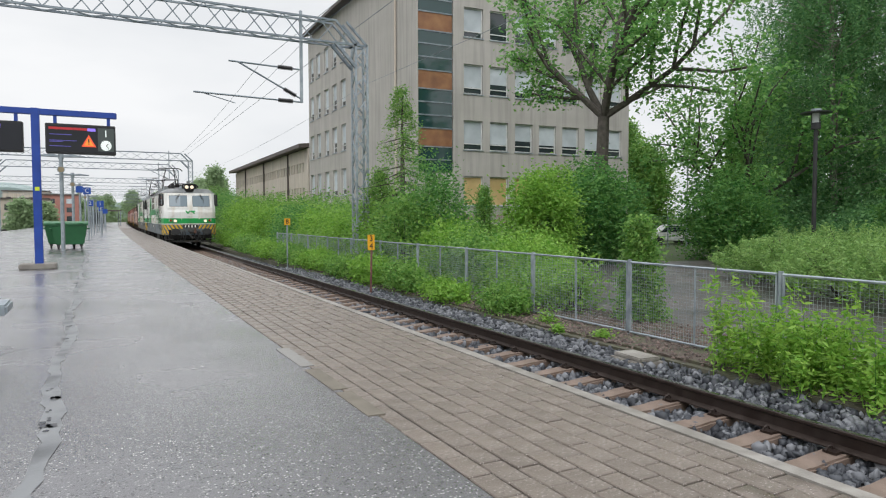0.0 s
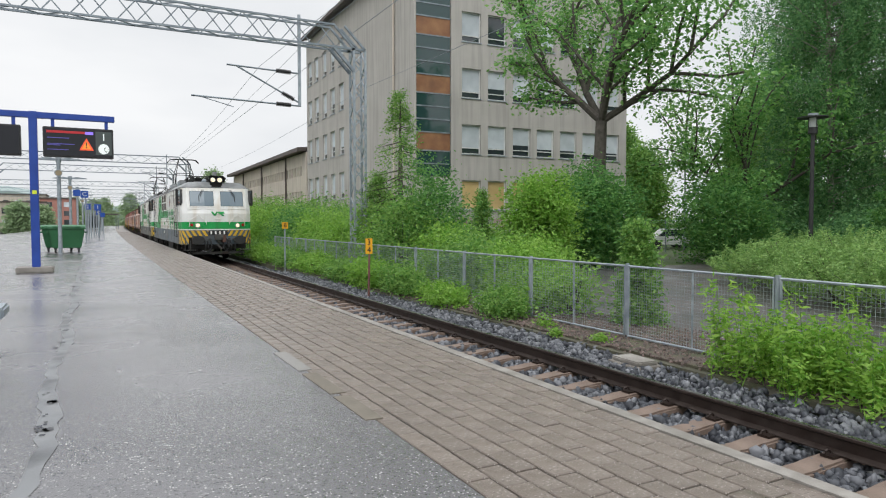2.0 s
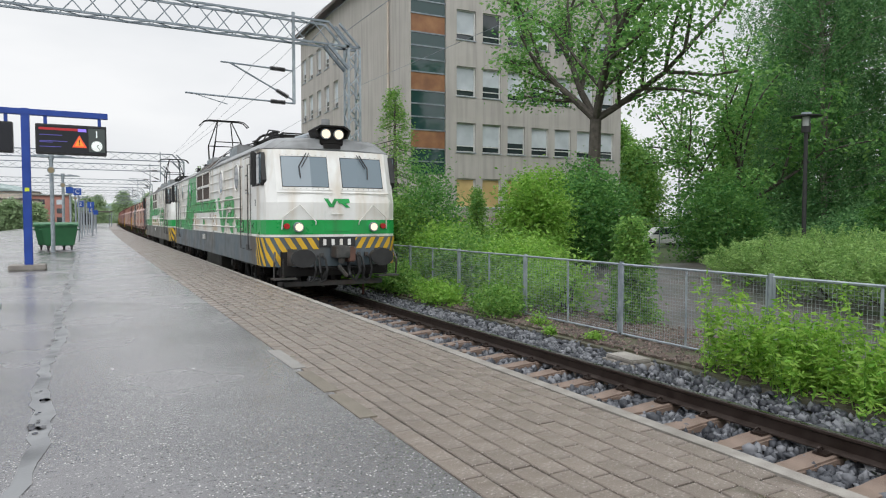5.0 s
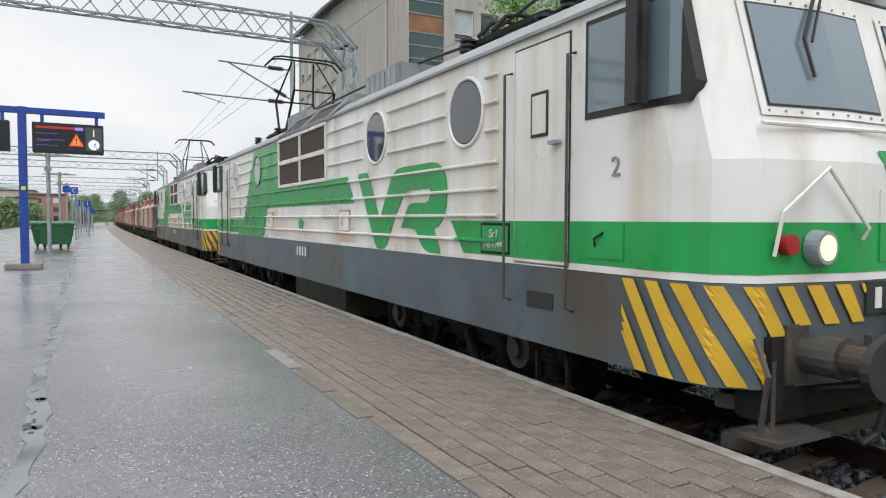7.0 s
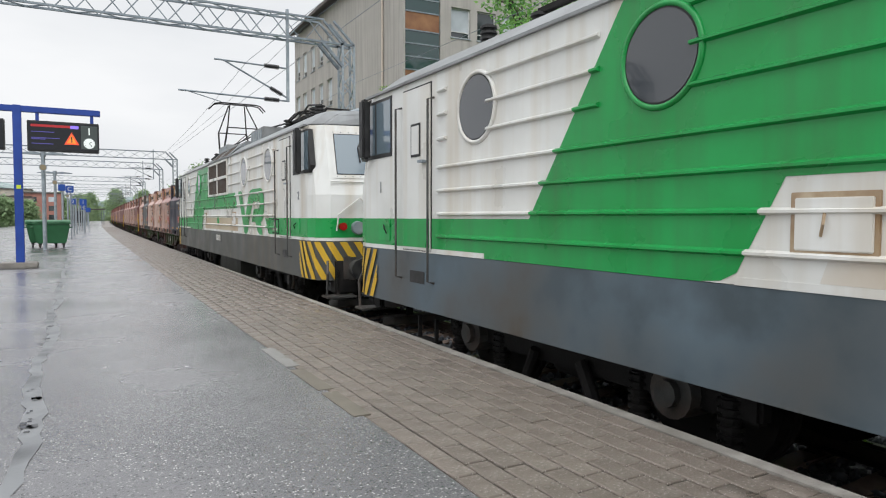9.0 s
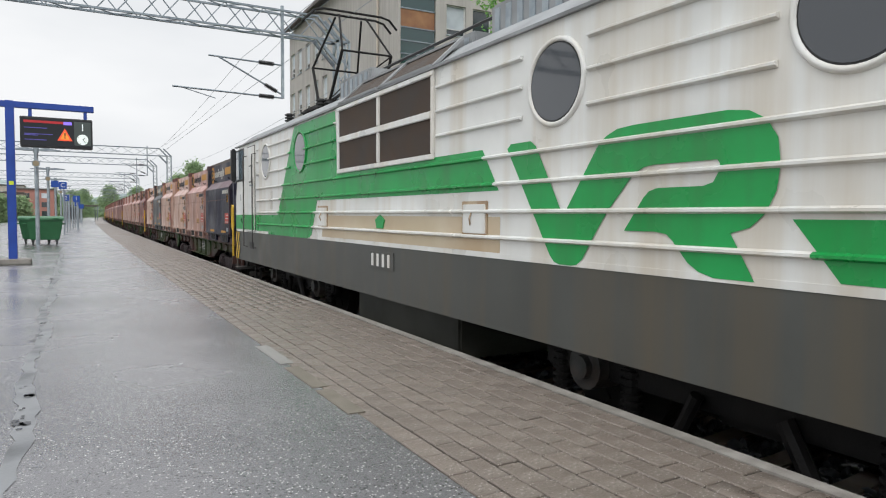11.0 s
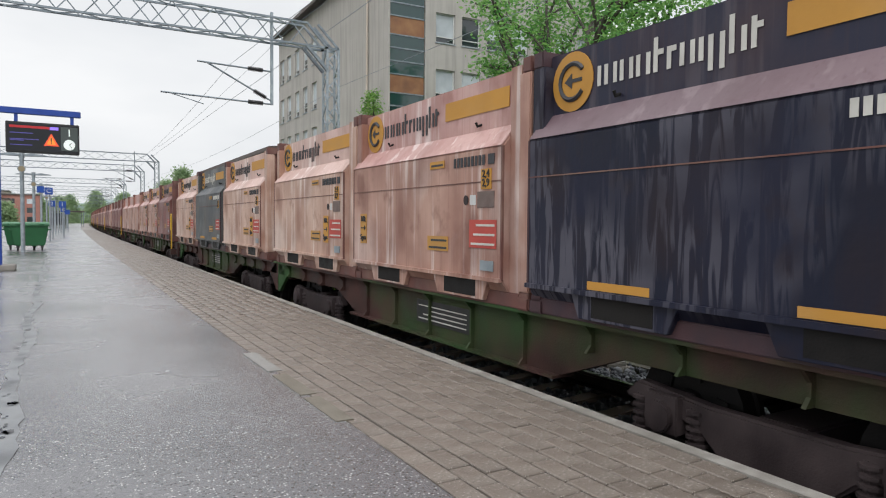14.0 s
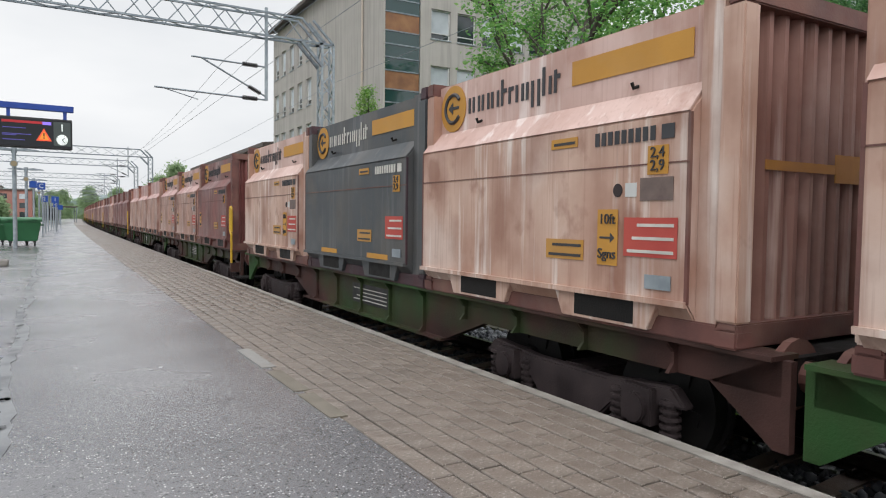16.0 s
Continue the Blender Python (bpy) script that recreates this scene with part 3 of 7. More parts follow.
# ---- catenary portals ----
def lattice(m, a, b, u, v, size_u, size_v, step, chord=0.035, lace=0.018):
    """A square lattice girder from a to b; u and v point across it."""
    a, b, u, v = Vector(a), Vector(b), Vector(u), Vector(v)
    corners = [(-1, -1), (1, -1), (1, 1), (-1, 1)]
    off = [i * u * size_u / 2 + j * v * size_v / 2 for i, j in corners]
    for o in off:
        m.bar(a + o, b + o, chord * 2, chord * 2)
    n = max(2, round((b - a).length / step))
    for k in range(4):
        o1, o2 = off[k], off[(k + 1) % 4]
        for i in range(n):
            p, q = a.lerp(b, i / n), a.lerp(b, (i + 1) / n)
            if i % 2:
                o1, o2 = o2, o1
            m.bar(p + o1, q + o2, lace * 2, lace * 2)
            if i % 2:
                o1, o2 = o2, o1
    return m


def portal(y, left, mast_x=8.35, detail=True, arms=True):
    b = bend(y)
    th = thing("catenary_portal", "grey steel lattice portal carrying the overhead line over the tracks", "catenary portal", "catenary portals", at=pose(b, y, 0))
    for mx in (mast_x, left):
        part("mast", lattice(Mesh(), (mx, 0, -0.6), (mx, 0, 7.15), (1, 0, 0), (0, 1, 0), 0.42, 0.42, 0.45), GALV, th, "lattice mast")
    part("beam", lattice(Mesh(), (mast_x - 0.9, 0, 7.52), (left + 0.9, 0, 7.52), (0, 0, 1), (0, 1, 0), 0.74, 0.45, 0.62 if detail else 1.2, 0.03, 0.015), STEEL_DARK, th, "lattice beam")
    for mx, sg in ((mast_x, -1), (left, 1)):
        for yy in (-0.21, 0.21):
            part("brace", Mesh().bar((mx - sg * 0.21, yy, 7.15), (mx + sg * 0.55, yy, 7.89), 0.07, 0.07), STEEL_DARK, th)
            part("brace", Mesh().bar((mx + sg * 0.21, yy, 6.4), (mx + sg * 0.95, yy, 7.15), 0.1, 0.1), STEEL_DARK, th)
            part("brace", Mesh().bar((mx + sg * 0.2, yy, 7.15), (mx + sg * 1.0, yy, 7.15), 0.07, 0.07), STEEL_DARK, th)
            part("brace", Mesh().bar((mx + sg * 0.2, yy, 7.15), (mx + sg * 0.9, yy, 7.85), 0.07, 0.07), STEEL_DARK, th)
            part("brace", Mesh().bar((mx - sg * 0.21, yy, 7.15), (mx + sg * 0.3, yy, 7.15), 0.07, 0.07), STEEL_DARK, th)
    if arms:
        for dx in ([6.24] if not detail else [6.24, -12.5]):
            hang = part("drop_post", Mesh().bar((dx, 0, 5.08), (dx, 0, 8.1), 0.09, 0.09), GALV, th)
            arm = Mesh().tube((dx, 0, 6.170), (dx - 2.4, 0, 6.230), 0.028).tube((dx - 2.1, 0, 6.220), (dx, 0, 5.200), 0.028)
            arm.tube((dx, 0, 5.100), (dx - 3.5, 0, 5.170), 0.028).tube((dx - 3.2, 0, 5.150), (dx - 2.2, 0, 4.910), 0.015)
            part("cantilever_arm", arm, STEEL_DARK, hang)
            for p, q in (((dx - 0.3, 0, 6.178), (dx - 0.8, 0, 6.190)), ((dx - 0.2, 0, 5.297), (dx - 0.6, 0, 5.491)), ((dx - 0.3, 0, 5.106), (dx - 0.8, 0, 5.116))):
                ins = Mesh().ribbed(p, q, 0.075, 0.04, 9)
                part("insulator", ins, BLACK, hang, "dark ribbed insulator")
    return resize(th, 1.0, 1.026, 0)


for y, left in ((22.69, -16), (75.8, -20), (92.3, -11), (128, -24), (158, -24), (188, -24), (225, -24)):
    portal(y, left, detail=y < 30)

# sprayed scribbles low on the building's wall
for i, (a, z, w, h, mt) in enumerate(((3.6, 1.6, 0.9, 0.55, "graffiti_pink"), (6.4, 1.4, 1.1, 0.7, "graffiti_rose"), (8.4, 1.5, 0.7, 0.9, "graffiti_green"), (10.2, 1.2, 0.8, 0.5, "graffiti_rose"))):
    tone = {"graffiti_pink": (0.30, 0.12, 0.18), "graffiti_rose": (0.34, 0.14, 0.13), "graffiti_green": (0.05, 0.20, 0.15)}[mt]
    mat_g = surface(mt, tone, tuple(c * 1.2 for c in tone), 4, (0.7, 0.9))
    rg = np.random.default_rng(40 + i)
    loops = [(a + w * (k / 22 - 0.5) + 0.12 * math.sin(k * 2.1), -0.008, z + h * (0.5 + 0.5 * math.sin(k * 1.27 + rg.random()))) for k in range(23)]
    scribble = part("wall_scribble", Mesh().path(loops, 0.025, 4), mat_g)
    scribble.matrix_basis = pose(BX, BY, -0.62, 0, 0, TURN)
    tagged(scribble, "sprayed coloured scribble on the plaster wall", "graffiti")

# ---- overhead wires ----
for name, dx, z, sag in (("contact_wire", 4.9, 5.27, 0.0), ("catenary_wire", 4.9, 6.44, 0.77), ("feeder_wire", 8.6, 6.05, 0.5), ("return_wire", 6.8, 7.8, 0.6)):
    pts = []
    for a, b in ((-56, 22.7), (22.7, 75.8), (75.8, 128), (128, 188)):
        for i in range(9):
            y = a + (b - a) * i / 8
            pts.append((dx + bend(y), y, z - sag * 4 * (i / 8) * (1 - i / 8)))
    tagged(part(name, Mesh().path(pts, 0.007, 4), STEEL_DARK), "thin dark overhead wire above the track", "wire")


# ---- locomotives ----
HALF, W = 9.8, 1.56
GREEN_AREAS = [
    [(-9.183, 1.33), (-9.183, 1.66), (-5.97, 1.66), (-6.26, 1.335)],
    [(-2.92, 1.9), (-2.62, 2.29), (1.62, 2.29), (1.75, 3.2), (4.0, 3.2), (5.18, 1.66), (9.183, 1.66), (9.183, 1.33), (5.95, 1.33), (5.95, 1.279), (3.26, 1.279), (3.08, 1.295), (2.96, 1.35), (2.64, 1.9)]]


def inside(u, z, poly):
    hit = False
    for (a, b), (c, d) in zip(poly, poly[1:] + poly[:1]):
        if (b > z) != (d > z) and u < (c - a) * (z - b) / (d - b) + a:
            hit = not hit
    return hit


def outline(z, grow=0.0):
    """The plan of the body at a height: slightly bowed ends that lean back above the waist."""
    lean = 0.0 if z < 2.05 else (z - 2.05) * 0.30
    w = W + grow if z < 3.25 else W + grow - (z - 3.25) * 1.3
    e = HALF + grow - lean
    half = [(-w, -e + 0.62), (-w + 0.06, -e + 0.34), (-w + 0.26, -e + 0.13), (-0.55, -e), (0.55, -e), (w - 0.26, -e + 0.13), (w - 0.06, -e + 0.34), (w, -e + 0.62)]
    return half + [(x, -y) for x, y in reversed(half)]


def shell(levels, grow=0.0, ends=None):
    """A lofted skin between heights; ends: -1 or 1 keeps one end alone."""
    m = Mesh()
    rings = [[(x, y, z) for x, y in outline(z, grow)] for z in levels]
    n = len(rings[0])
    if ends is None:
        vs = [p for r in rings for p in r]
        fs = [(i * n + j, i * n + (j + 1) % n, (i + 1) * n + (j + 1) % n, (i + 1) * n + j) for i in range(len(rings) - 1) for j in range(n)]
        return m.add(vs, fs + [tuple(range(n))[::-1], tuple(range(len(vs) - n, len(vs)))])
    pick = range(0, 8) if ends < 0 else range(8, 16)
    vs = [rings[i][j] for i in range(len(rings)) for j in pick]
    return m.add(vs, [(i * 8 + j, i * 8 + j + 1, (i + 1) * 8 + j + 1, (i + 1) * 8 + j) for i in range(len(rings) - 1) for j in range(7)])


def letters(text, size, depth=0.01):
    c = bpy.data.curves.new("lettering", "FONT")
    c.body, c.size, c.extrude, c.align_x, c.align_y = text, size, depth / 2, "CENTER", "CENTER"
    ob = bpy.data.objects.new("lettering", c)
    me = bpy.data.meshes.new_from_object(ob)
    bpy.data.objects.remove(ob)
    return me


def lettering(name, text, size, m, material, parent, label="", wide=1.0):
    me = letters(text, size)
    me.transform(Matrix.Diagonal((wide, 1, 1, 1)))
    me.materials.append(material)
    ob = part(name, me, None, parent, label)
    ob.matrix_basis = m
    return ob


def facing_west(x, y, z):
    """The pose of writing on a side that looks to -x: letters run towards -y."""
    return pose(x, y, z, 90, 0, -90)


def wheelset(parent, y, r, z=None):
    m = Mesh()
    for s in (-1, 1):
        m.tube((s * 0.70, 0, 0), (s * 0.84, 0, 0), r, 28)
        m.tube((s * 0.66, 0, 0), (s * 0.71, 0, 0), r + 0.03, 28)
        m.tube((s * 0.84, 0, 0), (s * 0.9, 0, 0), r * 0.35, 12)
        for i in range(6):
            a = i * math.pi / 3
            m.box(s * 0.85 - 0.012, s * 0.85 + 0.012, math.cos(a) * r * 0.62 - 0.05, math.cos(a) * r * 0.62 + 0.05, math.sin(a) * r * 0.62 - 0.05, math.sin(a) * r * 0.62 + 0.05)
    m.tube((-0.9, 0, 0), (0.9, 0, 0), 0.09, 12)
    ob = part("wheelset", m, UNDER, parent)
    ob.matrix_basis = pose(0, y, r)
    return ob


def pantograph(parent, y, raised):
    z = 3.62
    top = 5.72 if raised else 3.98
    base = part("pantograph", Mesh().bar((-0.7, y - 0.8, z + 0.2), (0.7, y - 0.8, z + 0.2), 0.08, 0.08).bar((-0.7, y + 0.8, z + 0.2), (0.7, y + 0.8, z + 0.2), 0.08, 0.08)
                .bar((-0.7, y - 0.8, z + 0.2), (-0.7, y + 0.8, z + 0.2), 0.06, 0.06).bar((0.7, y - 0.8, z + 0.2), (0.7, y + 0.8, z + 0.2), 0.06, 0.06), UNDER, parent, "dark steel pantograph")
    for x in (-0.7, 0.7):
        for yy in (y - 0.8, y + 0.8):
            ins = Mesh().ribbed((x, yy, z - 0.15), (x, yy, z + 0.2), 0.1, 0.06, 5)
            part("insulator", ins, BLACK, base)
    arms = Mesh()
    knee = z + 0.2 + (top - z - 0.2) * 0.5
    out = 0.95 if raised else 1.25
    for s in (-1, 1):
        for x in (-0.55, 0.55):
            arms.tube((x, y + s * 0.3, z + 0.22), (x * 0.9, y + s * out, knee), 0.03, 6)
            arms.tube((x * 0.9, y + s * out, knee), (x * 0.5, y + s * 0.12, top - 0.06), 0.022, 6)
        arms.tube((-0.5, y + s * out, knee), (0.5, y + s * out, knee), 0.02, 6)
        arms.tube((-0.55, y + s * 0.3, z + 0.22), (0.5, y + s * out, knee), 0.014, 5)
    part("frame", arms, UNDER, base)
    for s in (-0.16, 0.16):
        part("collector", Mesh().path([(-0.95, y + s, top - 0.22), (-0.78, y + s, top - 0.04), (-0.6, y + s, top), (0.6, y + s, top), (0.78, y + s, top - 0.04), (0.95, y + s, top - 0.22)], 0.025, 6), UNDER, base)


def ribs_on(parent, s):
    skip = [(-6.75, -5.85, 2.3, 3.15), (-4.23, -3.33, 2.3, 3.15), (3.33, 4.23, 2.3, 3.15), (5.85, 6.75, 2.3, 3.15), (-1.7, 1.7, 2.25, 3.3)]
    for z in (3.02, 2.77, 2.51, 2.21, 1.96, 1.71, 1.47):
        u, runs = -6.95, []
        while u < 6.95:
            free = not any(a < u < b and c < z < d for a, b, c, d in skip)
            col = any(inside(u if s < 0 else -u, z, p) for p in GREEN_AREAS)
            if free:
                if runs and runs[-1][2] == col and abs(runs[-1][1] - u) < 1e-6:
                    runs[-1][1] = u + 0.05
                else:
                    runs.append([u, u + 0.05, col])
            u = round(u + 0.05, 4)
        for a, b, col in runs:
            x = s * (W + 0.003)
            part("rib", Mesh().prism([(x, z - 0.022), (x + s * 0.03, z - 0.008), (x + s * 0.03, z + 0.008), (x, z + 0.022)], "y", a, b), GREEN if col else CREAM, parent)


def flat_on_side(poly, s, proud, thick=0.003):
    m = Mesh()
    pts = [(s * (W + proud), -u if s > 0 else u, z) for u, z in poly]
    return m.add(pts, [tuple(range(len(pts)))])


def locomotive(number):
    lo = thing("electric_locomotive", "cream and green electric locomotive with grey skirt and yellow hazard stripes", "locomotive", "locomotives")
    body = part("body", shell([1.28, 1.66, 2.05, 3.24]), CREAM, lo, "cream painted ribbed body")
    part("roof", shell([3.24, 3.27, 3.42, 3.52]), LOCO_ROOF, lo, "grey roof", bevel=0.03)
    skirt = part("skirt", shell([0.62, 1.276]), SKIRT_BROWN if number else LOCO_GREY, lo, "dirty brown-grey skirt" if number else "blue-grey skirt")
    part("underframe", Mesh().box(-1.2, 1.2, -9.3, 9.3, 0.72, 0.9), UNDER, lo, "black underframe")
    for e in (-1, 1):
        part("end_band", shell([1.335, 1.66], 0.004, e), GREEN, lo, "green band")
        # hazard stripes wrap the corner of the skirt
        for s in (-1, 1):
            ring = [(W, 8.3), (W, 9.18), (W - 0.06, 9.46), (W - 0.26, 9.67), (0.55, 9.8), (0.0, 9.8)]
            reach = [0.0]
            for p, q in zip(ring, ring[1:]):
                reach.append(reach[-1] + math.hypot(q[0] - p[0], q[1] - p[1]))

            def along(a, z, s=s, e=e, ring=ring, reach=reach):
                a = min(max(a, 0), reach[-1])
                k = max(i for i in range(len(ring) - 1) if reach[i] <= a + 1e-9)
                f = (a - reach[k]) / (reach[k + 1] - reach[k])
                x, y = ring[k][0] + (ring[k + 1][0] - ring[k][0]) * f, ring[k][1] + (ring[k + 1][1] - ring[k][1]) * f
                k2 = min(max((y - 9.1) / 0.5, 0), 1)
                return (s * (x + 0.016 * (1 - k2) + 0.004), e * (y + 0.016 * k2), z)
            for k in range(10):
                top = 0.18 + k * 0.235
                m = Mesh()
                for i in range(10):
                    z1, z0 = 1.262 - i * 0.063, 1.262 - (i + 1) * 0.063
                    for w0, w1 in ((0, 0.04), (0.04, 0.08), (0.08, 0.125)):
                        q = [(top + (1.26 - z1) * 0.62 + w0, z1), (top + (1.26 - z1) * 0.62 + w1, z1), (top + (1.26 - z0) * 0.62 + w1, z0), (top + (1.26 - z0) * 0.62 + w0, z0)]
                        mid = q[0][0]
                        if q[1][0] < 0.42 or mid > 2.3 or (mid > 1.62 and z0 < 1.0):
                            continue
                        m.add([along(max(u, 0.42), z) for u, z in q], [(0, 1, 2, 3)])
                if m.v:
                    part("hazard_stripe", m, YELLOW, skirt, "yellow hazard stripe")
    for s in (-1, 1):
        for poly in GREEN_AREAS:
            part("green_panel", flat_on_side(poly, s, 0.003), GREEN, body, "green livery panel")
        for a, b in ((-8.9, 2.97), (5.95, 8.9)):
            part("cream_line", Mesh().box(*sorted((s * W, s * (W + 0.006))), *sorted((-s * a, -s * b)), 1.278, 1.325), CREAM, body)
        ribs_on(body, s)
        for u in (-6.3, -3.78, 3.62, 6.12):
            x = s * (W + 0.002)
            ring = Mesh().hoop((x, u, 2.74), 0.336, 0.024)
            port = part("porthole", ring, GREEN if abs(u) < 4 and (u > 0) == (s < 0) else CREAM, body, smooth=True)
            part("pane", Mesh().tube((s * (W - 0.02), u, 2.74), (s * (W + 0.012), u, 2.74), 0.304, 32), PORT_GLASS, port)
            part("gasket", Mesh().tube((s * (W - 0.02), u, 2.74), (s * (W + 0.008), u, 2.74), 0.322, 32), BLACK, port)
        # louvred filters in two rows, a third leaning on the roof
        lv = part("filter_bank", Mesh().box(*sorted((s * W, s * (W + 0.03))), -1.6, 1.6, 2.27, 2.33).box(*sorted((s * W, s * (W + 0.03))), -1.6, 1.6, 3.16, 3.22)
                  .box(*sorted((s * W, s * (W + 0.03))), -1.6, -1.53, 2.33, 3.16).box(*sorted((s * W, s * (W + 0.03))), 1.53, 1.6, 2.33, 3.16), CREAM, body, "cream filter frame", bevel=0.008)
        part("crossbar", Mesh().box(*sorted((s * W, s * (W + 0.03))), -1.528, 1.528, 2.71, 2.79), CREAM, lv, bevel=0.008)
        for z0, z1 in ((2.332, 2.708), (2.792, 3.158)):
            part("mullion", Mesh().box(*sorted((s * W, s * (W + 0.03))), -0.04, 0.04, z0, z1), CREAM, lv, bevel=0.008)
        for a in (-1.53, 0.04):
            for z0, z1 in ((2.33, 2.71), (2.79, 3.16)):
                part("filter", Mesh().box(*sorted((s * W, s * (W + 0.008))), a, a + 1.49, z0, z1), FILTER, lv, "brown filter mat")
            part("filter", Mesh().add([(s * (W - 0.005), a, 3.27), (s * (W - 0.005), a + 1.49, 3.27), (s * (W - 0.36), a + 1.49, 3.6), (s * (W - 0.36), a, 3.6)], [(0, 1, 2, 3)]), FILTER, lv, "brown filter mat")
            for b in (a, a + 1.49):
                part("filter_bar", Mesh().bar((s * (W + 0.0), b, 3.265), (s * (W - 0.36), b, 3.61), 0.06, 0.03), LOCO_ROOF, lv)
            part("filter_bar", Mesh().bar((s * (W - 0.36), a, 3.61), (s * (W - 0.36), a + 1.49, 3.61), 0.05, 0.03), LOCO_ROOF, lv)
            part("filter_bar", Mesh().bar((s * (W + 0.01), a, 3.26), (s * (W + 0.01), a + 1.49, 3.26), 0.05, 0.05), LOCO_ROOF, lv)
        for e in (-1, 1):
            y0, y1 = sorted((e * 7.25, e * 8.05)) if e < 0 else (7.13, 7.88)
            part("door_gap", Mesh().box(*sorted((s * W, s * (W + 0.006))), y0 - 0.014, y1 + 0.014, 1.29, 3.156), BLACK, body, bevel=0.0)
            d = part("door", Mesh().box(*sorted((s * W, s * (W + 0.018))), y0, y1, 1.3, 3.14), CREAM, body, bevel=0.012)
            part("door_band", Mesh().box(*sorted((s * W, s * (W + 0.022))), y0 + 0.02, y1 - 0.02, 1.335, 1.66), GREEN, d)
            yc = (y0 + y1) / 2
            part("door_window", Mesh().box(*sorted((s * W, s * (W + 0.026))), yc - 0.14, yc + 0.14, 2.35, 2.75), BLACK, d, "window gasket", bevel=0.03)
            part("door_pane", Mesh().box(*sorted((s * W, s * (W + 0.03))), yc - 0.115, yc + 0.115, 2.375, 2.725), CREAM, d, "closed cream hatch", bevel=0.03)
            part("door_handle", Mesh().box(*sorted((s * W, s * (W + 0.08))), y0 + 0.08, y0 + 0.2, 2.28, 2.31), GALV, d)
            for yy in (y0 - 0.07, y1 + 0.07):
                part("grab_rail", Mesh().path([(s * W, yy, 0.95), (s * (W + 0.08), yy, 0.97), (s * (W + 0.08), yy, 2.95), (s * W, yy, 2.97)], 0.013, 8), FRONT_GEAR, body)
            part("foot_hole", Mesh().box(*sorted((s * W, s * (W + 0.006))), yc - 0.2, yc + 0.2, 0.92, 1.06), BLACK, skirt, bevel=0.002)
            part("ladder", Mesh().box(s * 1.42 - 0.12, s * 1.42 + 0.08, yc - 0.22, yc + 0.22, 0.2, 0.23).box(s * 1.42 - 0.12, s * 1.42 + 0.08, yc - 0.22, yc + 0.22, 0.42, 0.45)
                 .box(s * 1.42 - 0.02, s * 1.42 + 0.02, yc - 0.24, yc - 0.21, 0.18, 0.7).box(s * 1.42 - 0.02, s * 1.42 + 0.02, yc + 0.21, yc + 0.24, 0.18, 0.7), UNDER, lo, "black ladder steps")
            # cab side window, with its mirror
            a0, a1 = 8.25, 9.28
            pts = [(a0, 2.43), (a1 + 0.02, 2.43), (a1 + 0.1, 2.55), (a1 - 0.07, 3.17), (a0, 3.17)]
            cw = part("cab_window", Mesh().prism([(e * a, z) for a, z in pts], "x", *sorted((s * (W - 0.09), s * (W + 0.006)))), BLACK, body, "black framed cab side window")
            for b0, b1 in ((0.04, 0.5), (0.56, 1.0)):
                part("pane", Mesh().box(*sorted((s * W, s * (W + 0.011))), *sorted((e * (a0 + b0), e * (a0 + b1))), 2.48, 3.13), CAB_GLASS, cw)
            part("mirror", Mesh().box(*sorted((s * (W + 0.05), s * (W + 0.16))), *sorted((e * 8.85, e * 9.02)), 2.42, 3.2), BLACK, body, "black folded rear-view mirror", bevel=0.03)
        # small plates and the rust-stained lower band
        part("stained_band", flat_on_side([(2.42, 1.33), (2.3, 1.66), (-2.95, 1.66), (-2.95, 1.33)], s, 0.0025), TAN_STAINED if number else CREAM_STAINED, body, "rust-stained cream band")
        for u in (-2.48, 2.35):
            part("hatch_frame", Mesh().box(*sorted((s * W, s * (W + 0.012))), s * u * -1 - 0.25, s * u * -1 + 0.25, 1.47, 1.81), RUST_EDGE, body, "rust-stained hatch surround", bevel=0.004)
            hatch = part("hatch", Mesh().box(*sorted((s * W, s * (W + 0.022))), s * u * -1 - 0.22, s * u * -1 + 0.22, 1.5, 1.78), CREAM, body, "rust-stained cream hatch", bevel=0.006)
            part("handle", Mesh().path([(s * (W + 0.022), s * u * -1 + 0.06, 1.58), (s * (W + 0.05), s * u * -1 + 0.03, 1.64), (s * (W + 0.022), s * u * -1 + 0.04, 1.7)], 0.009, 5), RUST_EDGE, hatch)
        part("emblem", Mesh().prism([(-0.05 + 0.16 * math.sin(2 * math.pi * i / 5), 1.58 + 0.095 * math.cos(2 * math.pi * i / 5)) for i in range(5)], "x", *sorted((s * W, s * (W + 0.02)))), GREEN, body, "green pentagon badge")
        plate = part("number_plate", Mesh().box(*sorted((s * (W + 0.0), s * (W + 0.012))), -0.48, 0.34, 0.99, 1.21), SKIRT_BROWN if number else LOCO_GREY, skirt, "number plate with pale bars")
        for i in range(4):
            part("bar", Mesh().box(*sorted((s * W, s * (W + 0.02))), -0.37 + i * 0.18, -0.31 + i * 0.18, 1.02, 1.18), CREAM, plate)
        for e in (-1, 1):
            hb = part("side_hatch", Mesh().box(*sorted((s * W, s * (W + 0.014))), *sorted((e * 8.3, e * 8.72)), 1.38, 1.65), GREEN, body, "framed green hatch", bevel=0.006)
            part("hatch_handle", Mesh().path([(s * (W + 0.014), e * 8.4, 1.47), (s * (W + 0.04), e * 8.42, 1.53), (s * (W + 0.014), e * 8.5, 1.58)], 0.009, 5), UNDER, hb)
        part("plate_frame", Mesh().box(*sorted((s * W, s * (W + 0.009))), *sorted((s * 6.63, s * 7.16)), 1.35, 1.64), UNDER, body, "dark plate frame")
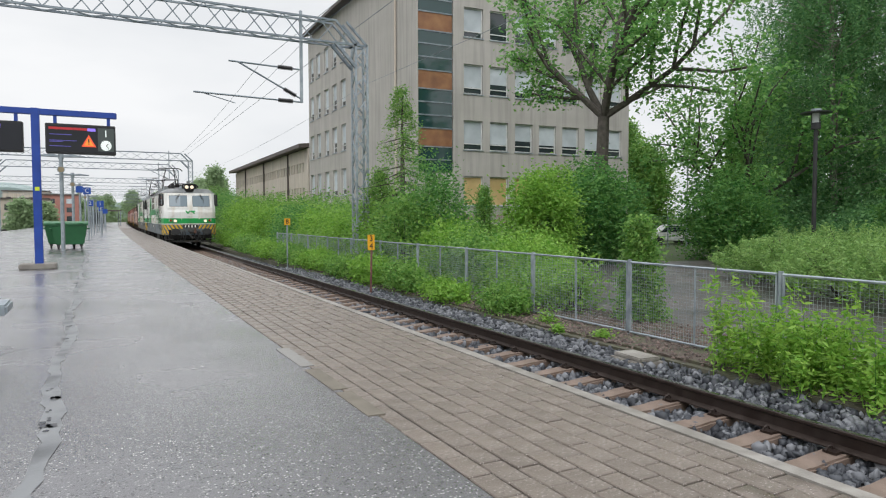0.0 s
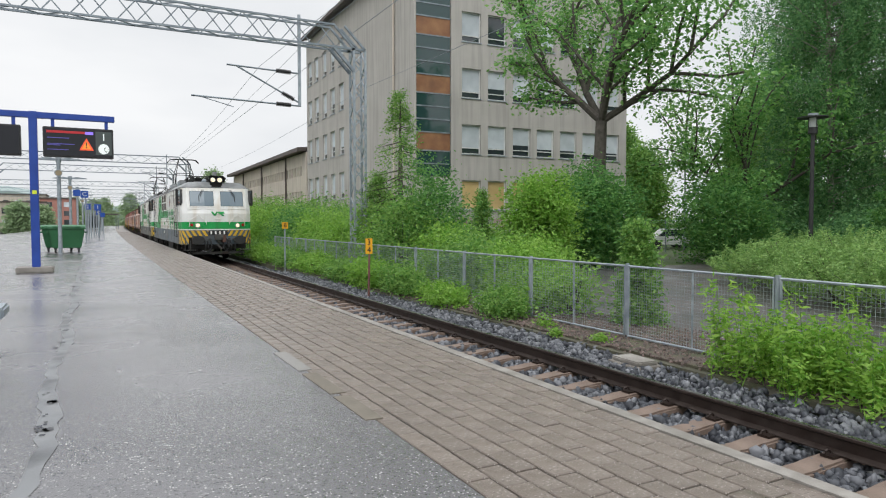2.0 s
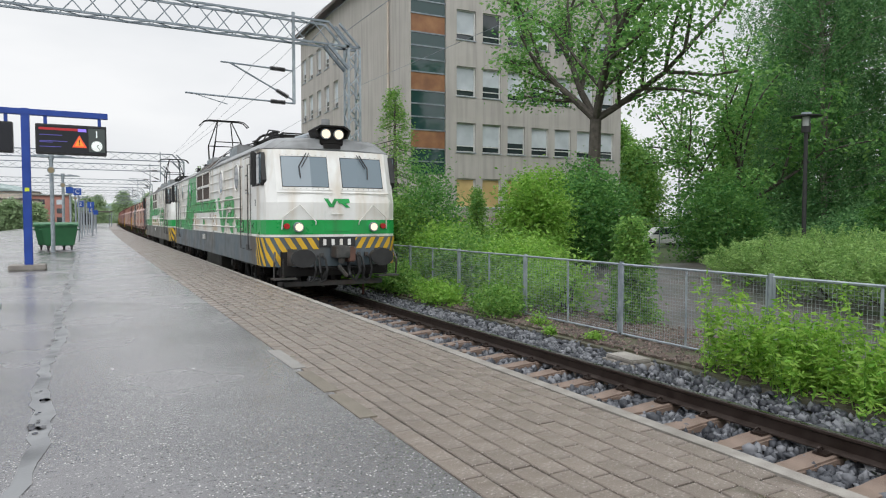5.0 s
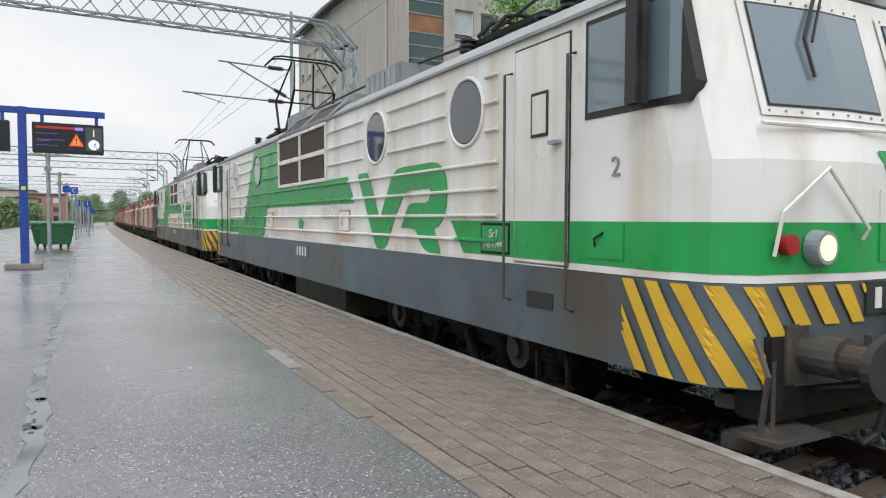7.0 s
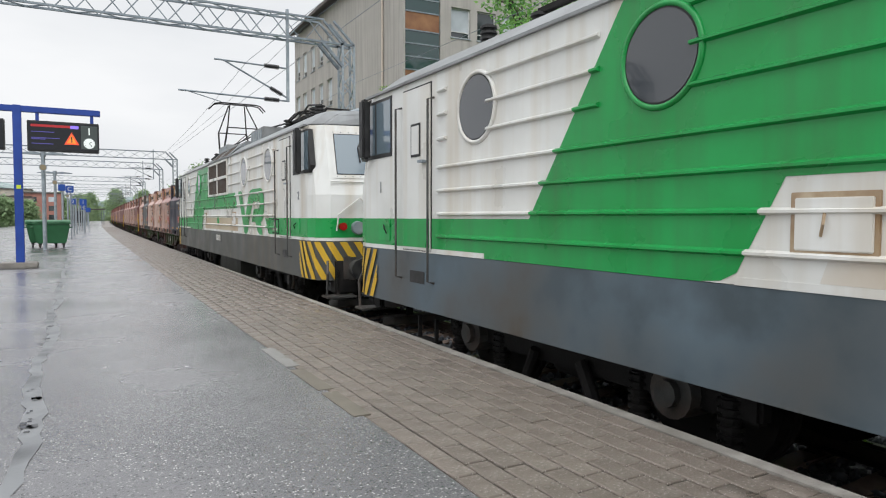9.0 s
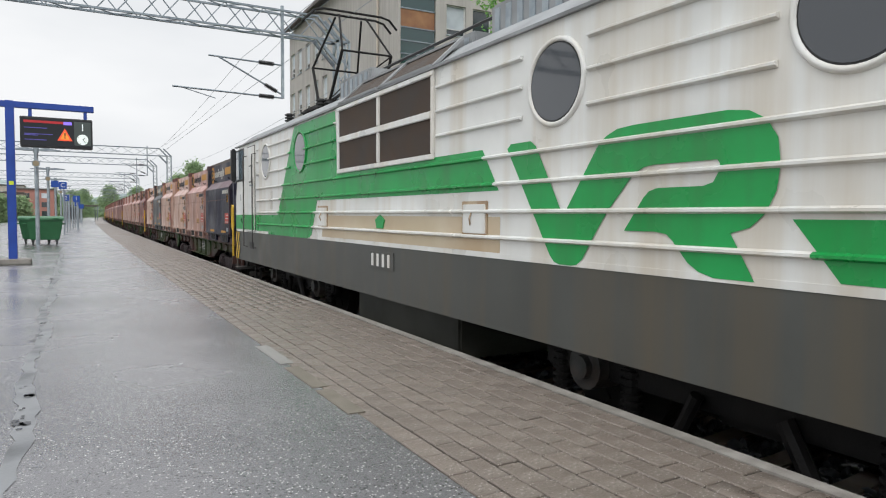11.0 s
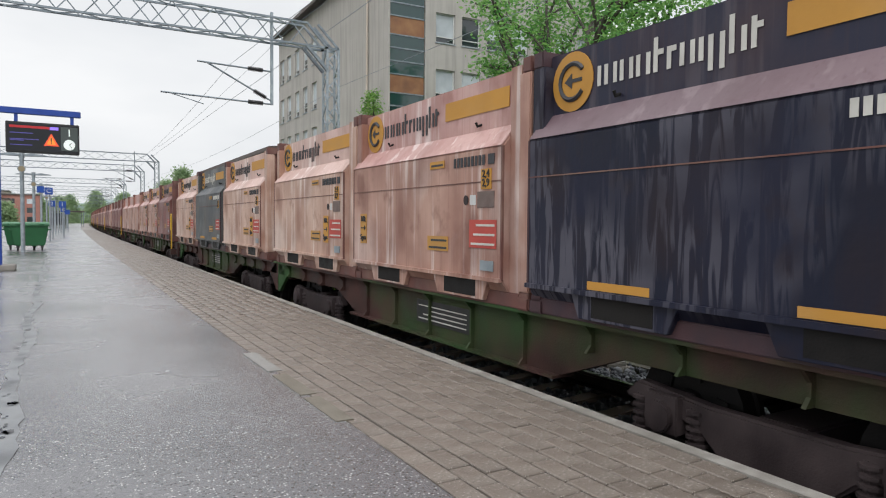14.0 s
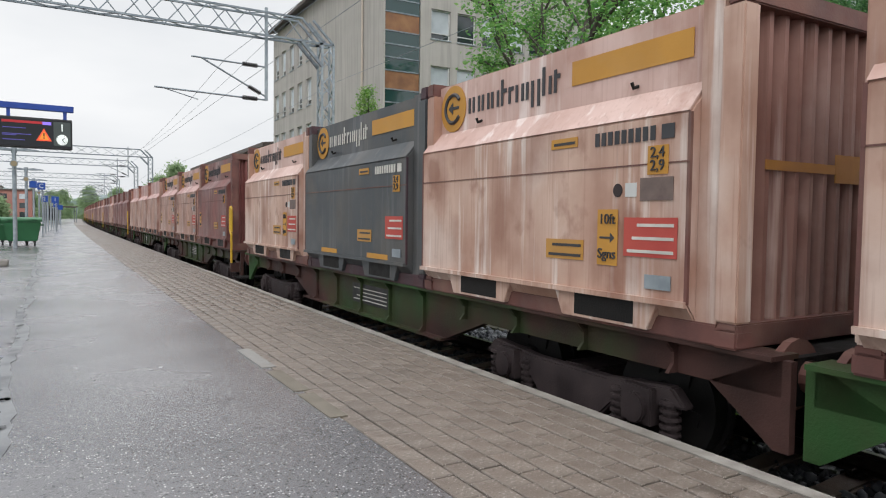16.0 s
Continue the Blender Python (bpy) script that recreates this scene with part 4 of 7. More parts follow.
        dp = part("data_plate", Mesh().box(*sorted((s * W, s * (W + 0.012))), *sorted((s * 6.65, s * 7.14)), 1.37, 1.62), GREEN, body, "small plate with pale bars", bevel=0.004)
        for z, wd, word in ((1.535, 0.22, "Sr1"), (1.43, 0.36, "140 KM/H")):
            if s < 0:
                lettering("writing", word, 0.115 if wd < 0.3 else 0.085, facing_west(s * (W + 0.02), -6.895, z), PALE_INK, dp)
            else:
                part("bar", Mesh().box(*sorted((s * W, s * (W + 0.018))), 6.865 - wd / 2, 6.865 + wd / 2, z - 0.02, z + 0.02), PALE_INK, dp)
        if s < 0:
            for e in (-1, 1):
                lettering("numeral", "2" if e < 0 else "1", 0.2, facing_west(s * (W + 0.006), e * 8.62, 2.05), LOCO_ROOF, body)
        part("rain_strip", Mesh().box(*sorted((s * (W - 0.01), s * (W + 0.035))), -9.1, 9.1, 3.225, 3.255), LOCO_ROOF, body, "roof gutter")
        # long letter shapes of the mark: an angled stroke pair and a bowl
        sg = 1 if s < 0 else -1
        MARK = [(-2.95, 2.26), (-3.01, 2.3), (-3.32, 2.3), (-3.4, 2.25), (-3.76, 1.72), (-3.8, 1.705), (-3.84, 1.73), (-4.2, 2.18), (-4.3, 2.25), (-4.42, 2.29), (-4.6, 2.3), (-5.4, 2.3), (-5.55, 2.28), (-5.67, 2.22), (-5.75, 2.11), (-5.77, 1.96),
                (-5.75, 1.82), (-5.68, 1.69), (-5.58, 1.61), (-5.44, 1.575), (-5.62, 1.3), (-5.32, 1.3), (-5.2, 1.33), (-5.11, 1.38), (-4.98, 1.51), (-4.92, 1.555), (-4.82, 1.57), (-4.51, 1.57), (-4.7, 1.8), (-4.75, 1.84), (-4.83, 1.86),
                (-5.22, 1.86), (-5.3, 1.88), (-5.34, 1.94), (-5.35, 1.99), (-5.33, 2.015), (-4.8, 2.015), (-4.7, 2.005), (-4.62, 1.97), (-4.55, 1.92), (-4.35, 1.73), (-4.22, 1.58), (-4.04, 1.34), (-3.97, 1.295), (-3.9, 1.285), (-3.75, 1.285), (-3.68, 1.3), (-3.62, 1.35)]
        part("mark", flat_on_side([(u - 0.12, z) for u, z in MARK], s, 0.0085), GREEN, body, "green letter-like mark")
    # ends
    for e in (-1, 1):
        for s in (-1, 1):
            def on_end(x, z, out=0.0, e=e):
                lean = 0.0 if z < 2.05 else (z - 2.05) * 0.30
                bow = 0.0 if abs(x) < 0.55 else (abs(x) - 0.55) * 0.13 / (W - 0.26 - 0.55)
                return (x, e * (HALF - lean - bow + out), z)
            def pane_on_end(x0, x1, z0, z1, out):
                m, xs = Mesh(), [x0, 0.55, x1]
                for p, q in zip(xs, xs[1:]):
                    m.add([on_end(s * p, z0, out), on_end(s * q, z0, out), on_end(s * q, z1, out), on_end(s * p, z1, out)], [(0, 1, 2, 3)])
                return m
            w = part("windscreen_frame", pane_on_end(0.09, 1.235, 2.33, 3.14, 0.014), CREAM, body, "riveted cream frame")
            part("gasket", pane_on_end(0.15, 1.18, 2.39, 3.09, 0.02), BLACK, w)
            part("windscreen", pane_on_end(0.165, 1.165, 2.405, 3.075, 0.024), CAB_GLASS, w, "windscreen glass")
            for k in range(9):
                for zz in (2.36, 3.115):
                    part("rivet", Mesh().tube(on_end(s * (0.15 + k * 0.128), zz, 0.01), on_end(s * (0.15 + k * 0.128), zz, 0.022), 0.009, 6), LOCO_ROOF, w)
            part("wiper", Mesh().path([on_end(s * 0.62, 3.16, 0.05), on_end(s * 0.8, 2.86, 0.06), on_end(s * 0.78, 2.6, 0.05)], 0.014, 5).path([on_end(s * 0.56, 3.16, 0.05), on_end(s * 0.74, 2.84, 0.06)], 0.01, 5), BLACK, w)
            part("handrail", Mesh().path([on_end(s * 0.1, 2.27, 0.06), on_end(s * 1.3, 2.27, 0.06)], 0.014, 6), CREAM, body)
            part("grab_rail", Mesh().path([on_end(s * 1.22, 1.45, 0.03), on_end(s * 1.2, 1.72, 0.07), on_end(s * 0.85, 2.0, 0.07), on_end(s * 0.5, 1.62, 0.07), on_end(s * 0.5, 1.55, 0.03)], 0.014, 6), CREAM, body)
            c = on_end(s * 0.87, 1.5)
            lamp = part("headlamp", Mesh().tube(c, (c[0], c[1] + e * 0.09, c[2]), 0.115, 20, 0.105), GALV, body, "round headlamp")
            part("lens", Mesh().tube((c[0], c[1] + e * 0.08, c[2]), (c[0], c[1] + e * 0.097, c[2]), 0.082, 20), LAMP_ON if e < 0 and number == 0 else GALV, lamp)
            c = on_end(s * 1.12, 1.52)
            part("tail_lamp", Mesh().tube(c, (c[0], c[1] + e * 0.07, c[2]), 0.065, 16), RED_GLASS, body, "red tail lamp")
            # buffers
            bz, by = 0.83, HALF - 0.1
            bf = part("buffer", Mesh().tube((s * 0.9, e * (by - 0.1), bz), (s * 0.9, e * (by + 0.3), bz), 0.13, 16).tube((s * 0.9, e * (by + 0.25), bz), (s * 0.9, e * (by + 0.55), bz), 0.095, 16).box(s * 0.9 - 0.21, s * 0.9 + 0.21, *sorted((e * (by - 0.12), e * (by + 0.04))), bz - 0.19, bz + 0.19), FRONT_GEAR, lo, "greasy dark grey buffer")
            part("buffer_head", Mesh().prism([(s * 0.9 + 0.23 * math.cos(t * math.pi / 12) * (1.15 if abs(math.cos(t * math.pi / 12)) > 0.5 else 1), bz + 0.2 * math.sin(t * math.pi / 12)) for t in range(24)], "y", *sorted((e * (by + 0.55), e * (by + 0.6)))), BLACK, bf)
            part("corner_step", Mesh().box(*sorted((s * 0.95, s * 1.45)), *sorted((e * (by - 0.1), e * (by + 0.25))), 0.35, 0.38).bar((s * 1.2, e * by, 0.37), (s * 1.2, e * by, 0.8), 0.04, 0.04).path([(s * 1.42, e * (by + 0.1), 0.4), (s * 1.42, e * (by + 0.15), 0.75), (s * 1.38, e * (by + 0.02), 0.95)], 0.02, 6), FRONT_GEAR, lo, "dark grey corner step")
            part("air_hose", Mesh().path([(s * 0.45, e * (by + 0.05), 0.85), (s * 0.47, e * (by + 0.28), 0.78), (s * 0.46, e * (by + 0.34), 0.5), (s * 0.4, e * (by + 0.22), 0.33), (s * 0.3, e * (by + 0.25), 0.5)], 0.03, 8), BLACK, lo)
        nd = part("nose_door", Mesh().box(-0.28, 0.28, *sorted((e * HALF, e * (HALF + 0.012))), 1.66, 1.88), CREAM, body)
        part("nose_door_lower", Mesh().box(-0.28, 0.28, *sorted((e * HALF, e * (HALF + 0.014))), 1.4, 1.656), GREEN, nd)
        part("handle", Mesh().path([(-0.12, e * (HALF + 0.02), 1.78), (-0.1, e * (HALF + 0.06), 1.8), (0.1, e * (HALF + 0.06), 1.8), (0.12, e * (HALF + 0.02), 1.78)], 0.012, 6), CREAM, nd)
        part("mark", Mesh().add([(x * -e, e * (HALF + 0.016 - max(0, z - 2.05) * 0.3), z) for x, z in ((-0.30, 2.14), (-0.2, 2.14), (-0.13, 2.02), (-0.06, 2.14), (0.28, 2.14), (0.3, 2.05), (0.2, 2.03), (0.3, 1.94), (0.2, 1.94), (0.1, 2.03), (0.04, 2.03), (0.0, 2.10), (-0.08, 1.95), (-0.18, 1.95))], [tuple(range(14))]), GREEN, body, "small green mark")
        plate = part("number_plate", Mesh().box(-0.42, 0.42, *sorted((e * HALF, e * (HALF + 0.02))), 1.05, 1.27), BLACK, skirt, "dark number plate")
        for i in range(4):
            part("bar", Mesh().box(-0.33 + i * 0.19, -0.26 + i * 0.19, *sorted((e * HALF, e * (HALF + 0.026))), 1.09, 1.23), CREAM, plate)
        part("buffer_beam", Mesh().box(-1.25, 1.25, *sorted((e * (HALF - 0.35), e * (HALF - 0.08))), 0.4, 0.97), UNDER, lo, "black buffer beam", bevel=0.02)
        part("coupler", Mesh().box(-0.16, 0.16, *sorted((e * (HALF - 0.1), e * (HALF + 0.45))), 0.82, 1.08).tube((0, e * (HALF + 0.3), 0.7), (0, e * (HALF + 0.35), 0.95), 0.08, 10).tube((-0.1, e * (HALF + 0.4), 0.65), (0.1, e * (HALF + 0.4), 0.4), 0.05, 8), FRONT_GEAR, lo, "rusty dark screw coupler", bevel=0.02)
        for z0, z1, k in ((0.16, 0.27, 0.0), (0.42, 0.52, 0.06)):
            part("guard_bar", Mesh().prism([(-1.25, e * (HALF - 0.45 - k)), (-1.15, e * (HALF - 0.22 - k)), (1.15, e * (HALF - 0.22 - k)), (1.25, e * (HALF - 0.45 - k)), (1.1, e * (HALF - 0.5 - k)), (-1.1, e * (HALF - 0.5 - k))], "z", z0, z1), FRONT_GEAR, lo, "dark grey rail guard bar", bevel=0.01)
        for x in (-0.8, 0.0, 0.8):
            part("guard_strut", Mesh().bar((x, e * (HALF - 0.35), 0.2), (x, e * (HALF - 0.35), 0.75), 0.1, 0.06), UNDER, lo)
        part("coupler_cover", Mesh().box(0.12, 0.3, *sorted((e * (HALF - 0.06), e * (HALF + 0.42))), 0.72, 1.06), RUST_HOOK, lo, "rust-brown coupler plate", bevel=0.03)
        for x in (-0.62, -0.36, 0.5, 0.68):
            part("brake_hose", Mesh().path([(x, e * (HALF - 0.02), 0.86), (x + 0.02, e * (HALF + 0.2), 0.8), (x + 0.05, e * (HALF + 0.27), 0.55), (x + 0.02, e * (HALF + 0.22), 0.34), (x - 0.07, e * (HALF + 0.18), 0.28), (x - 0.12, e * (HALF + 0.16), 0.36)], 0.024, 8), BLACK, lo, "black brake hose")
            part("hose_cock", Mesh().box(x - 0.045, x + 0.045, *sorted((e * (HALF - 0.05), e * (HALF + 0.05))), 0.82, 0.92), FRONT_GEAR, lo, bevel=0.01)
        part("brake_pipe", Mesh().path([(-0.95, e * (HALF + 0.05), 0.62), (0.0, e * (HALF + 0.12), 0.56), (0.95, e * (HALF + 0.05), 0.62)], 0.025, 6), UNDER, lo)
        part("cable", Mesh().path([(0.3, e * (HALF + 0.02), 0.95), (0.36, e * (HALF + 0.3), 0.85), (0.42, e * (HALF + 0.34), 0.5), (0.32, e * (HALF + 0.3), 0.3), (0.2, e * (HALF + 0.28), 0.42), (0.22, e * (HALF + 0.1), 0.7)], 0.035, 8), BLACK, lo, "black jumper cable")
        # roof lamps
        hood = part("roof_lamp_hood", Mesh().prism([(e * (HALF - 0.78), 3.3), (e * (HALF - 0.78), 3.74), (e * (HALF - 0.36), 3.78), (e * (HALF - 0.36), 3.42), (e * (HALF - 0.46), 3.27)], "x", -0.27, 0.27), UNDER, lo, "dark roof lamp housing", bevel=0.02)
        part("visor", Mesh().prism([(-0.43, 3.72), (-0.28, 3.82), (0.28, 3.82), (0.43, 3.72), (0.36, 3.54), (0.32, 3.55), (0.38, 3.7), (0.26, 3.785), (-0.26, 3.785), (-0.38, 3.7), (-0.32, 3.55), (-0.36, 3.54)], "y", *sorted((e * (HALF - 0.82), e * (HALF - 0.28)))), UNDER, hood, "dark winged visor")
        part("bracket", Mesh().box(-0.2, 0.2, *sorted((e * (HALF - 0.36), e * (HALF - 0.34))), 3.3, 3.4), UNDER, hood)
        part("cap", Mesh().tube((0, e * (HALF - 0.85), 3.78), (0, e * (HALF - 0.85), 4.02), 0.1, 12), LOCO_ROOF, hood)
        part("air_duct", Mesh().prism([(e * (HALF - 0.85), 3.5), (e * (HALF - 0.85), 3.72), (e * (HALF - 1.9), 3.72), (e * (HALF - 2.6), 3.5)], "x", -0.35, 0.35), LOCO_ROOF, lo, "grey roof duct", bevel=0.04)
        for x in (-0.15, 0.15):
            part("lamp_rim", Mesh().tube((x, e * (HALF - 0.36), 3.62), (x, e * (HALF - 0.305), 3.62), 0.118, 20), GALV, hood)
            part("lens", Mesh().tube((x, e * (HALF - 0.36), 3.62), (x, e * (HALF - 0.3), 3.62), 0.098, 20), LAMP_ON if e < 0 and number == 0 else GALV, hood)
        part("horn", Mesh().tube((-0.3, e * (HALF - 2.2), 3.62), (-0.2, e * (HALF - 1.0), 3.62), 0.14, 14), GALV, lo, "grey roof cylinder", smooth=False)
    # roof gear
    for y0, y1, w, h in ((-3.2, -1.8, 1.0, 0.42), (1.8, 3.2, 1.0, 0.42), (-1.6, 1.6, 1.1, 0.2), (-4.4, -3.5, 0.6, 0.3), (3.4, 4.3, 0.6, 0.3)):
        bx = part("roof_box", Mesh().box(-w, w, y0, y1, 3.5, 3.5 + h), LOCO_ROOF, lo, "grey louvred roof box", bevel=0.03)
        for i in range(6):
            y = y0 + 0.15 + i * (y1 - y0 - 0.3) / 5
            part("slat", Mesh().box(-w - 0.012, -w + 0.02, y - 0.05, y + 0.05, 3.54, 3.44 + h), GALV, bx)
    for y in (-7.4, -7.0, -4.9, 4.9, 7.2):
        ins = Mesh().ribbed((-0.8, y, 3.5), (-0.8, y, 3.88), 0.1, 0.06, 6)
        part("insulator", ins, BLACK, lo)
    part("roof_cable", Mesh().path([(-0.8, -7.2, 3.9), (-0.8, -6.6, 3.98), (-0.6, -4.9, 3.88), (-0.7, -2.6, 3.95), (-0.7, 2.6, 3.95), (-0.6, 4.9, 3.88)], 0.02, 6), BLACK, lo)
    pantograph(lo, -5.6, False)
    pantograph(lo, 5.5, True)
    # running gear
    for c in (-5.3, 5.3):
        bg = part("bogie", Mesh().box(-1.14, -1.0, c - 2.2, c + 2.2, 0.5, 0.75).box(1.0, 1.14, c - 2.2, c + 2.2, 0.5, 0.75).box(-1.0, 1.0, c - 0.3, c + 0.3, 0.4, 0.7), UNDER, lo, "black bogie frame", bevel=0.03)
        for s in (-1, 1):
            for y in (c - 1.5, c + 1.5):
                part("axle_box", Mesh().tube((s * 0.95, y, 0.6), (s * 1.24, y, 0.6), 0.19, 16).tube((s * 1.24, y, 0.6), (s * 1.3, y, 0.6), 0.1, 10), FRONT_GEAR, bg)
                for d in (-0.45, 0.45):
                    sp = Mesh().ribbed((s * 1.12, y + d, 0.3), (s * 1.12, y + d, 0.66), 0.09, 0.065, 6)
                    part("spring", sp, UNDER, bg)
            part("damper", Mesh().tube((s * 1.2, c + 0.5, 0.25), (s * 1.2, c + 0.3, 0.62), 0.05, 8), UNDER, bg)
            part("damper", Mesh().tube((s * 1.2, c - 0.6, 0.3), (s * 1.2, c - 0.4, 0.62), 0.06, 8), UNDER, bg)
    part("tank", Mesh().box(-1.25, 1.25, -1.6, 1.6, 0.26, 0.84), OLIVE, lo, "olive-grey equipment box", bevel=0.03)
    return resize(lo, 0.9228, 0.985, 0.192, ("bogie", "tank", "ladder"))


# ---- container wagons ----
C_LEN, C_GAP = 4.45, 0.04


def weathered(name, base, tint, rust, streaks, amount=0.7):
    """Faded paint: soft patches, rusty runs down the sheet, pale drips."""
    m = surface(name, base, tint, 1.1, (0.38, 0.65), bump=0.12, fine=25, dirt=rust, dirt_amount=amount * 0.5, streak=True, dirt_scale=0.9)
    n, l = m.node_tree.nodes, m.node_tree.links
    p = n["Principled BSDF"]
    was = p.inputs["Base Color"].links[0].from_socket
    tc = n.new("ShaderNodeTexCoord")
    for scale, detail, lo, hi, colour, amt in (((7, 7, 0.35), 10, 0.57, 0.66, streaks, 0.7), ((1.1, 1.1, 0.8), 12, 0.50, 0.62, streaks, 0.3), ((1.4, 1.4, 0.9), 12, 0.48, 0.68, rust, 0.75), ((34, 34, 0.9), 6, 0.55, 0.72, rust, 0.4), ((3.0, 3.0, 2.2), 14, 0.60, 0.70, rust, 0.6)):
        mp, no, mr, mx = n.new("ShaderNodeMapping"), n.new("ShaderNodeTexNoise"), n.new("ShaderNodeMapRange"), n.new("ShaderNodeMixRGB")
        mp.inputs["Scale"].default_value = scale
        mp.inputs["Location"].default_value = (3.7, 1.9, 0.4)
        no.inputs["Detail"].default_value, no.inputs["Scale"].default_value = detail, 1.0
        mr.inputs["From Min"].default_value, mr.inputs["From Max"].default_value, mr.inputs["To Max"].default_value = lo, hi, amt
        mx.inputs[2].default_value = (*colour, 1)
        l.new(tc.outputs["Object"], mp.inputs[0])
        l.new(mp.outputs[0], no.inputs["Vector"])
        l.new(no.outputs["Fac"], mr.inputs["Value"])
        l.new(mr.outputs[0], mx.inputs[0])
        l.new(was, mx.inputs[1])
        was = mx.outputs[0]
    l.new(was, p.inputs["Base Color"])
    return m


TONE = {
    "pink": weathered("container_pink", (0.36, 0.185, 0.14), (0.53, 0.335, 0.265), (0.18, 0.07, 0.05), (0.74, 0.64, 0.60)),
    "pale": weathered("container_pale", (0.46, 0.275, 0.205), (0.63, 0.45, 0.365), (0.26, 0.115, 0.075), (0.82, 0.75, 0.70)),
    "dark": weathered("container_dark", (0.008, 0.010, 0.024), (0.017, 0.019, 0.04), (0.022, 0.014, 0.018), (0.03, 0.029, 0.045), 0.4),
    "grey": weathered("container_grey", (0.045, 0.052, 0.058), (0.075, 0.083, 0.09), (0.10, 0.09, 0.08), (0.13, 0.135, 0.14), 0.4),
    "red": weathered("container_red", (0.16, 0.05, 0.045), (0.25, 0.095, 0.085), (0.10, 0.035, 0.03), (0.36, 0.23, 0.21)),
}


def mud_runs(m, colour):
    """Dried slurry that ran down the sheet in leaning, forked drips."""
    n, l = m.node_tree.nodes, m.node_tree.links
    p = n["Principled BSDF"]
    was = p.inputs["Base Color"].links[0].from_socket
    tc = n.new("ShaderNodeTexCoord")
    outs = []
    for scale, turn, detail, warp, lo, hi in (((1, 13, 1.5), 0.42, 5, 0.8, 0.46, 0.54), ((0.5, 0.55, 0.7), 0.0, 3, 0.3, 0.44, 0.60)):
        mp, no, mr = n.new("ShaderNodeMapping"), n.new("ShaderNodeTexNoise"), n.new("ShaderNodeMapRange")
        mp.inputs["Rotation"].default_value, mp.inputs["Scale"].default_value = (turn, 0, 0), scale
        no.inputs["Scale"].default_value, no.inputs["Detail"].default_value, no.inputs["Distortion"].default_value = 1.0, detail, warp
        mr.inputs["From Min"].default_value, mr.inputs["From Max"].default_value = lo, hi
        l.new(tc.outputs["Object"], mp.inputs[0])
        l.new(mp.outputs[0], no.inputs["Vector"])
        l.new(no.outputs["Fac"], mr.inputs["Value"])
        outs.append(mr.outputs[0])
    mul, mx = n.new("ShaderNodeMath"), n.new("ShaderNodeMixRGB")
    mul.operation = "MULTIPLY"
    l.new(outs[0], mul.inputs[0])
    l.new(outs[1], mul.inputs[1])
    l.new(mul.outputs[0], mx.inputs[0])
    l.new(was, mx.inputs[1])
    mx.inputs[2].default_value = (*colour, 1)
    l.new(mx.outputs[0], p.inputs["Base Color"])


mud_runs(TONE["dark"], (0.085, 0.082, 0.105))
# rusty end walls, with the shade on these faces painted in as darker tones
RUSTY_SHADED_END = weathered("container_end", (0.21, 0.092, 0.07), (0.34, 0.18, 0.145), (0.17, 0.07, 0.05), (0.56, 0.42, 0.37))
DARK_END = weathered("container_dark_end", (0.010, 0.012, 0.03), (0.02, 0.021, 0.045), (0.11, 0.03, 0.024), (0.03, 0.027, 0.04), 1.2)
END = dict(TONE, pale=RUSTY_SHADED_END, pink=RUSTY_SHADED_END, dark=DARK_END)
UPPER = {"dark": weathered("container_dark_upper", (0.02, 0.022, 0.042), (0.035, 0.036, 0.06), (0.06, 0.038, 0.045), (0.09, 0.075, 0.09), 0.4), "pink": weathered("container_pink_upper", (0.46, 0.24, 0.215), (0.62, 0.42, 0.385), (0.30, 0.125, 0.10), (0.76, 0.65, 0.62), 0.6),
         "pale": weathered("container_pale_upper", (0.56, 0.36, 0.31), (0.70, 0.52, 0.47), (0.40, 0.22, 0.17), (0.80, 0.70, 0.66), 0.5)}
FRAME_RUST = surface("container_frame_rust", (0.10, 0.04, 0.035), (0.19, 0.08, 0.065), 3, (0.5, 0.8), bump=0.2, dirt=(0.26, 0.17, 0.13), dirt_amount=0.6, dirt_scale=2)
WAGON_PAINT = surface("wagon_paint", (0.035, 0.018, 0.015), (0.085, 0.04, 0.034), 2, (0.5, 0.8), bump=0.3, dirt=(0.022, 0.10, 0.024), dirt_amount=1.0, dirt_scale=0.55)
DARK_FRAME = surface("container_frame_dark", (0.045, 0.022, 0.028), (0.085, 0.04, 0.045), 3, (0.5, 0.8), bump=0.2, dirt=(0.02, 0.022, 0.04), dirt_amount=0.6, dirt_scale=2)
FADED_PANEL = surface("faded_panel", (0.12, 0.085, 0.075), (0.22, 0.16, 0.14), 6, (0.5, 0.7), dirt=(0.05, 0.03, 0.03), dirt_amount=0.8, dirt_scale=5)
END_BAND = surface("faded_orange", (0.34, 0.15, 0.03), (0.46, 0.21, 0.045), 3, (0.5, 0.7), dirt=(0.22, 0.10, 0.05), dirt_amount=0.8, dirt_scale=3)
ORANGE = surface("orange_paint", (0.46, 0.22, 0.03), (0.56, 0.28, 0.05), 2, (0.5, 0.7), dirt=(0.4, 0.25, 0.12), dirt_amount=0.6)
RED_LABEL = surface("red_label", (0.40, 0.05, 0.04), (0.48, 0.08, 0.06), 3, (0.5, 0.7))
INK = surface("dark_ink", (0.03, 0.03, 0.035), (0.05, 0.05, 0.055), 5, (0.5, 0.7))
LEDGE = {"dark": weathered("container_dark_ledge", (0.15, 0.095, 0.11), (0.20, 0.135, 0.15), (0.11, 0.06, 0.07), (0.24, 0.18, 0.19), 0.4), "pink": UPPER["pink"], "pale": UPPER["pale"]}
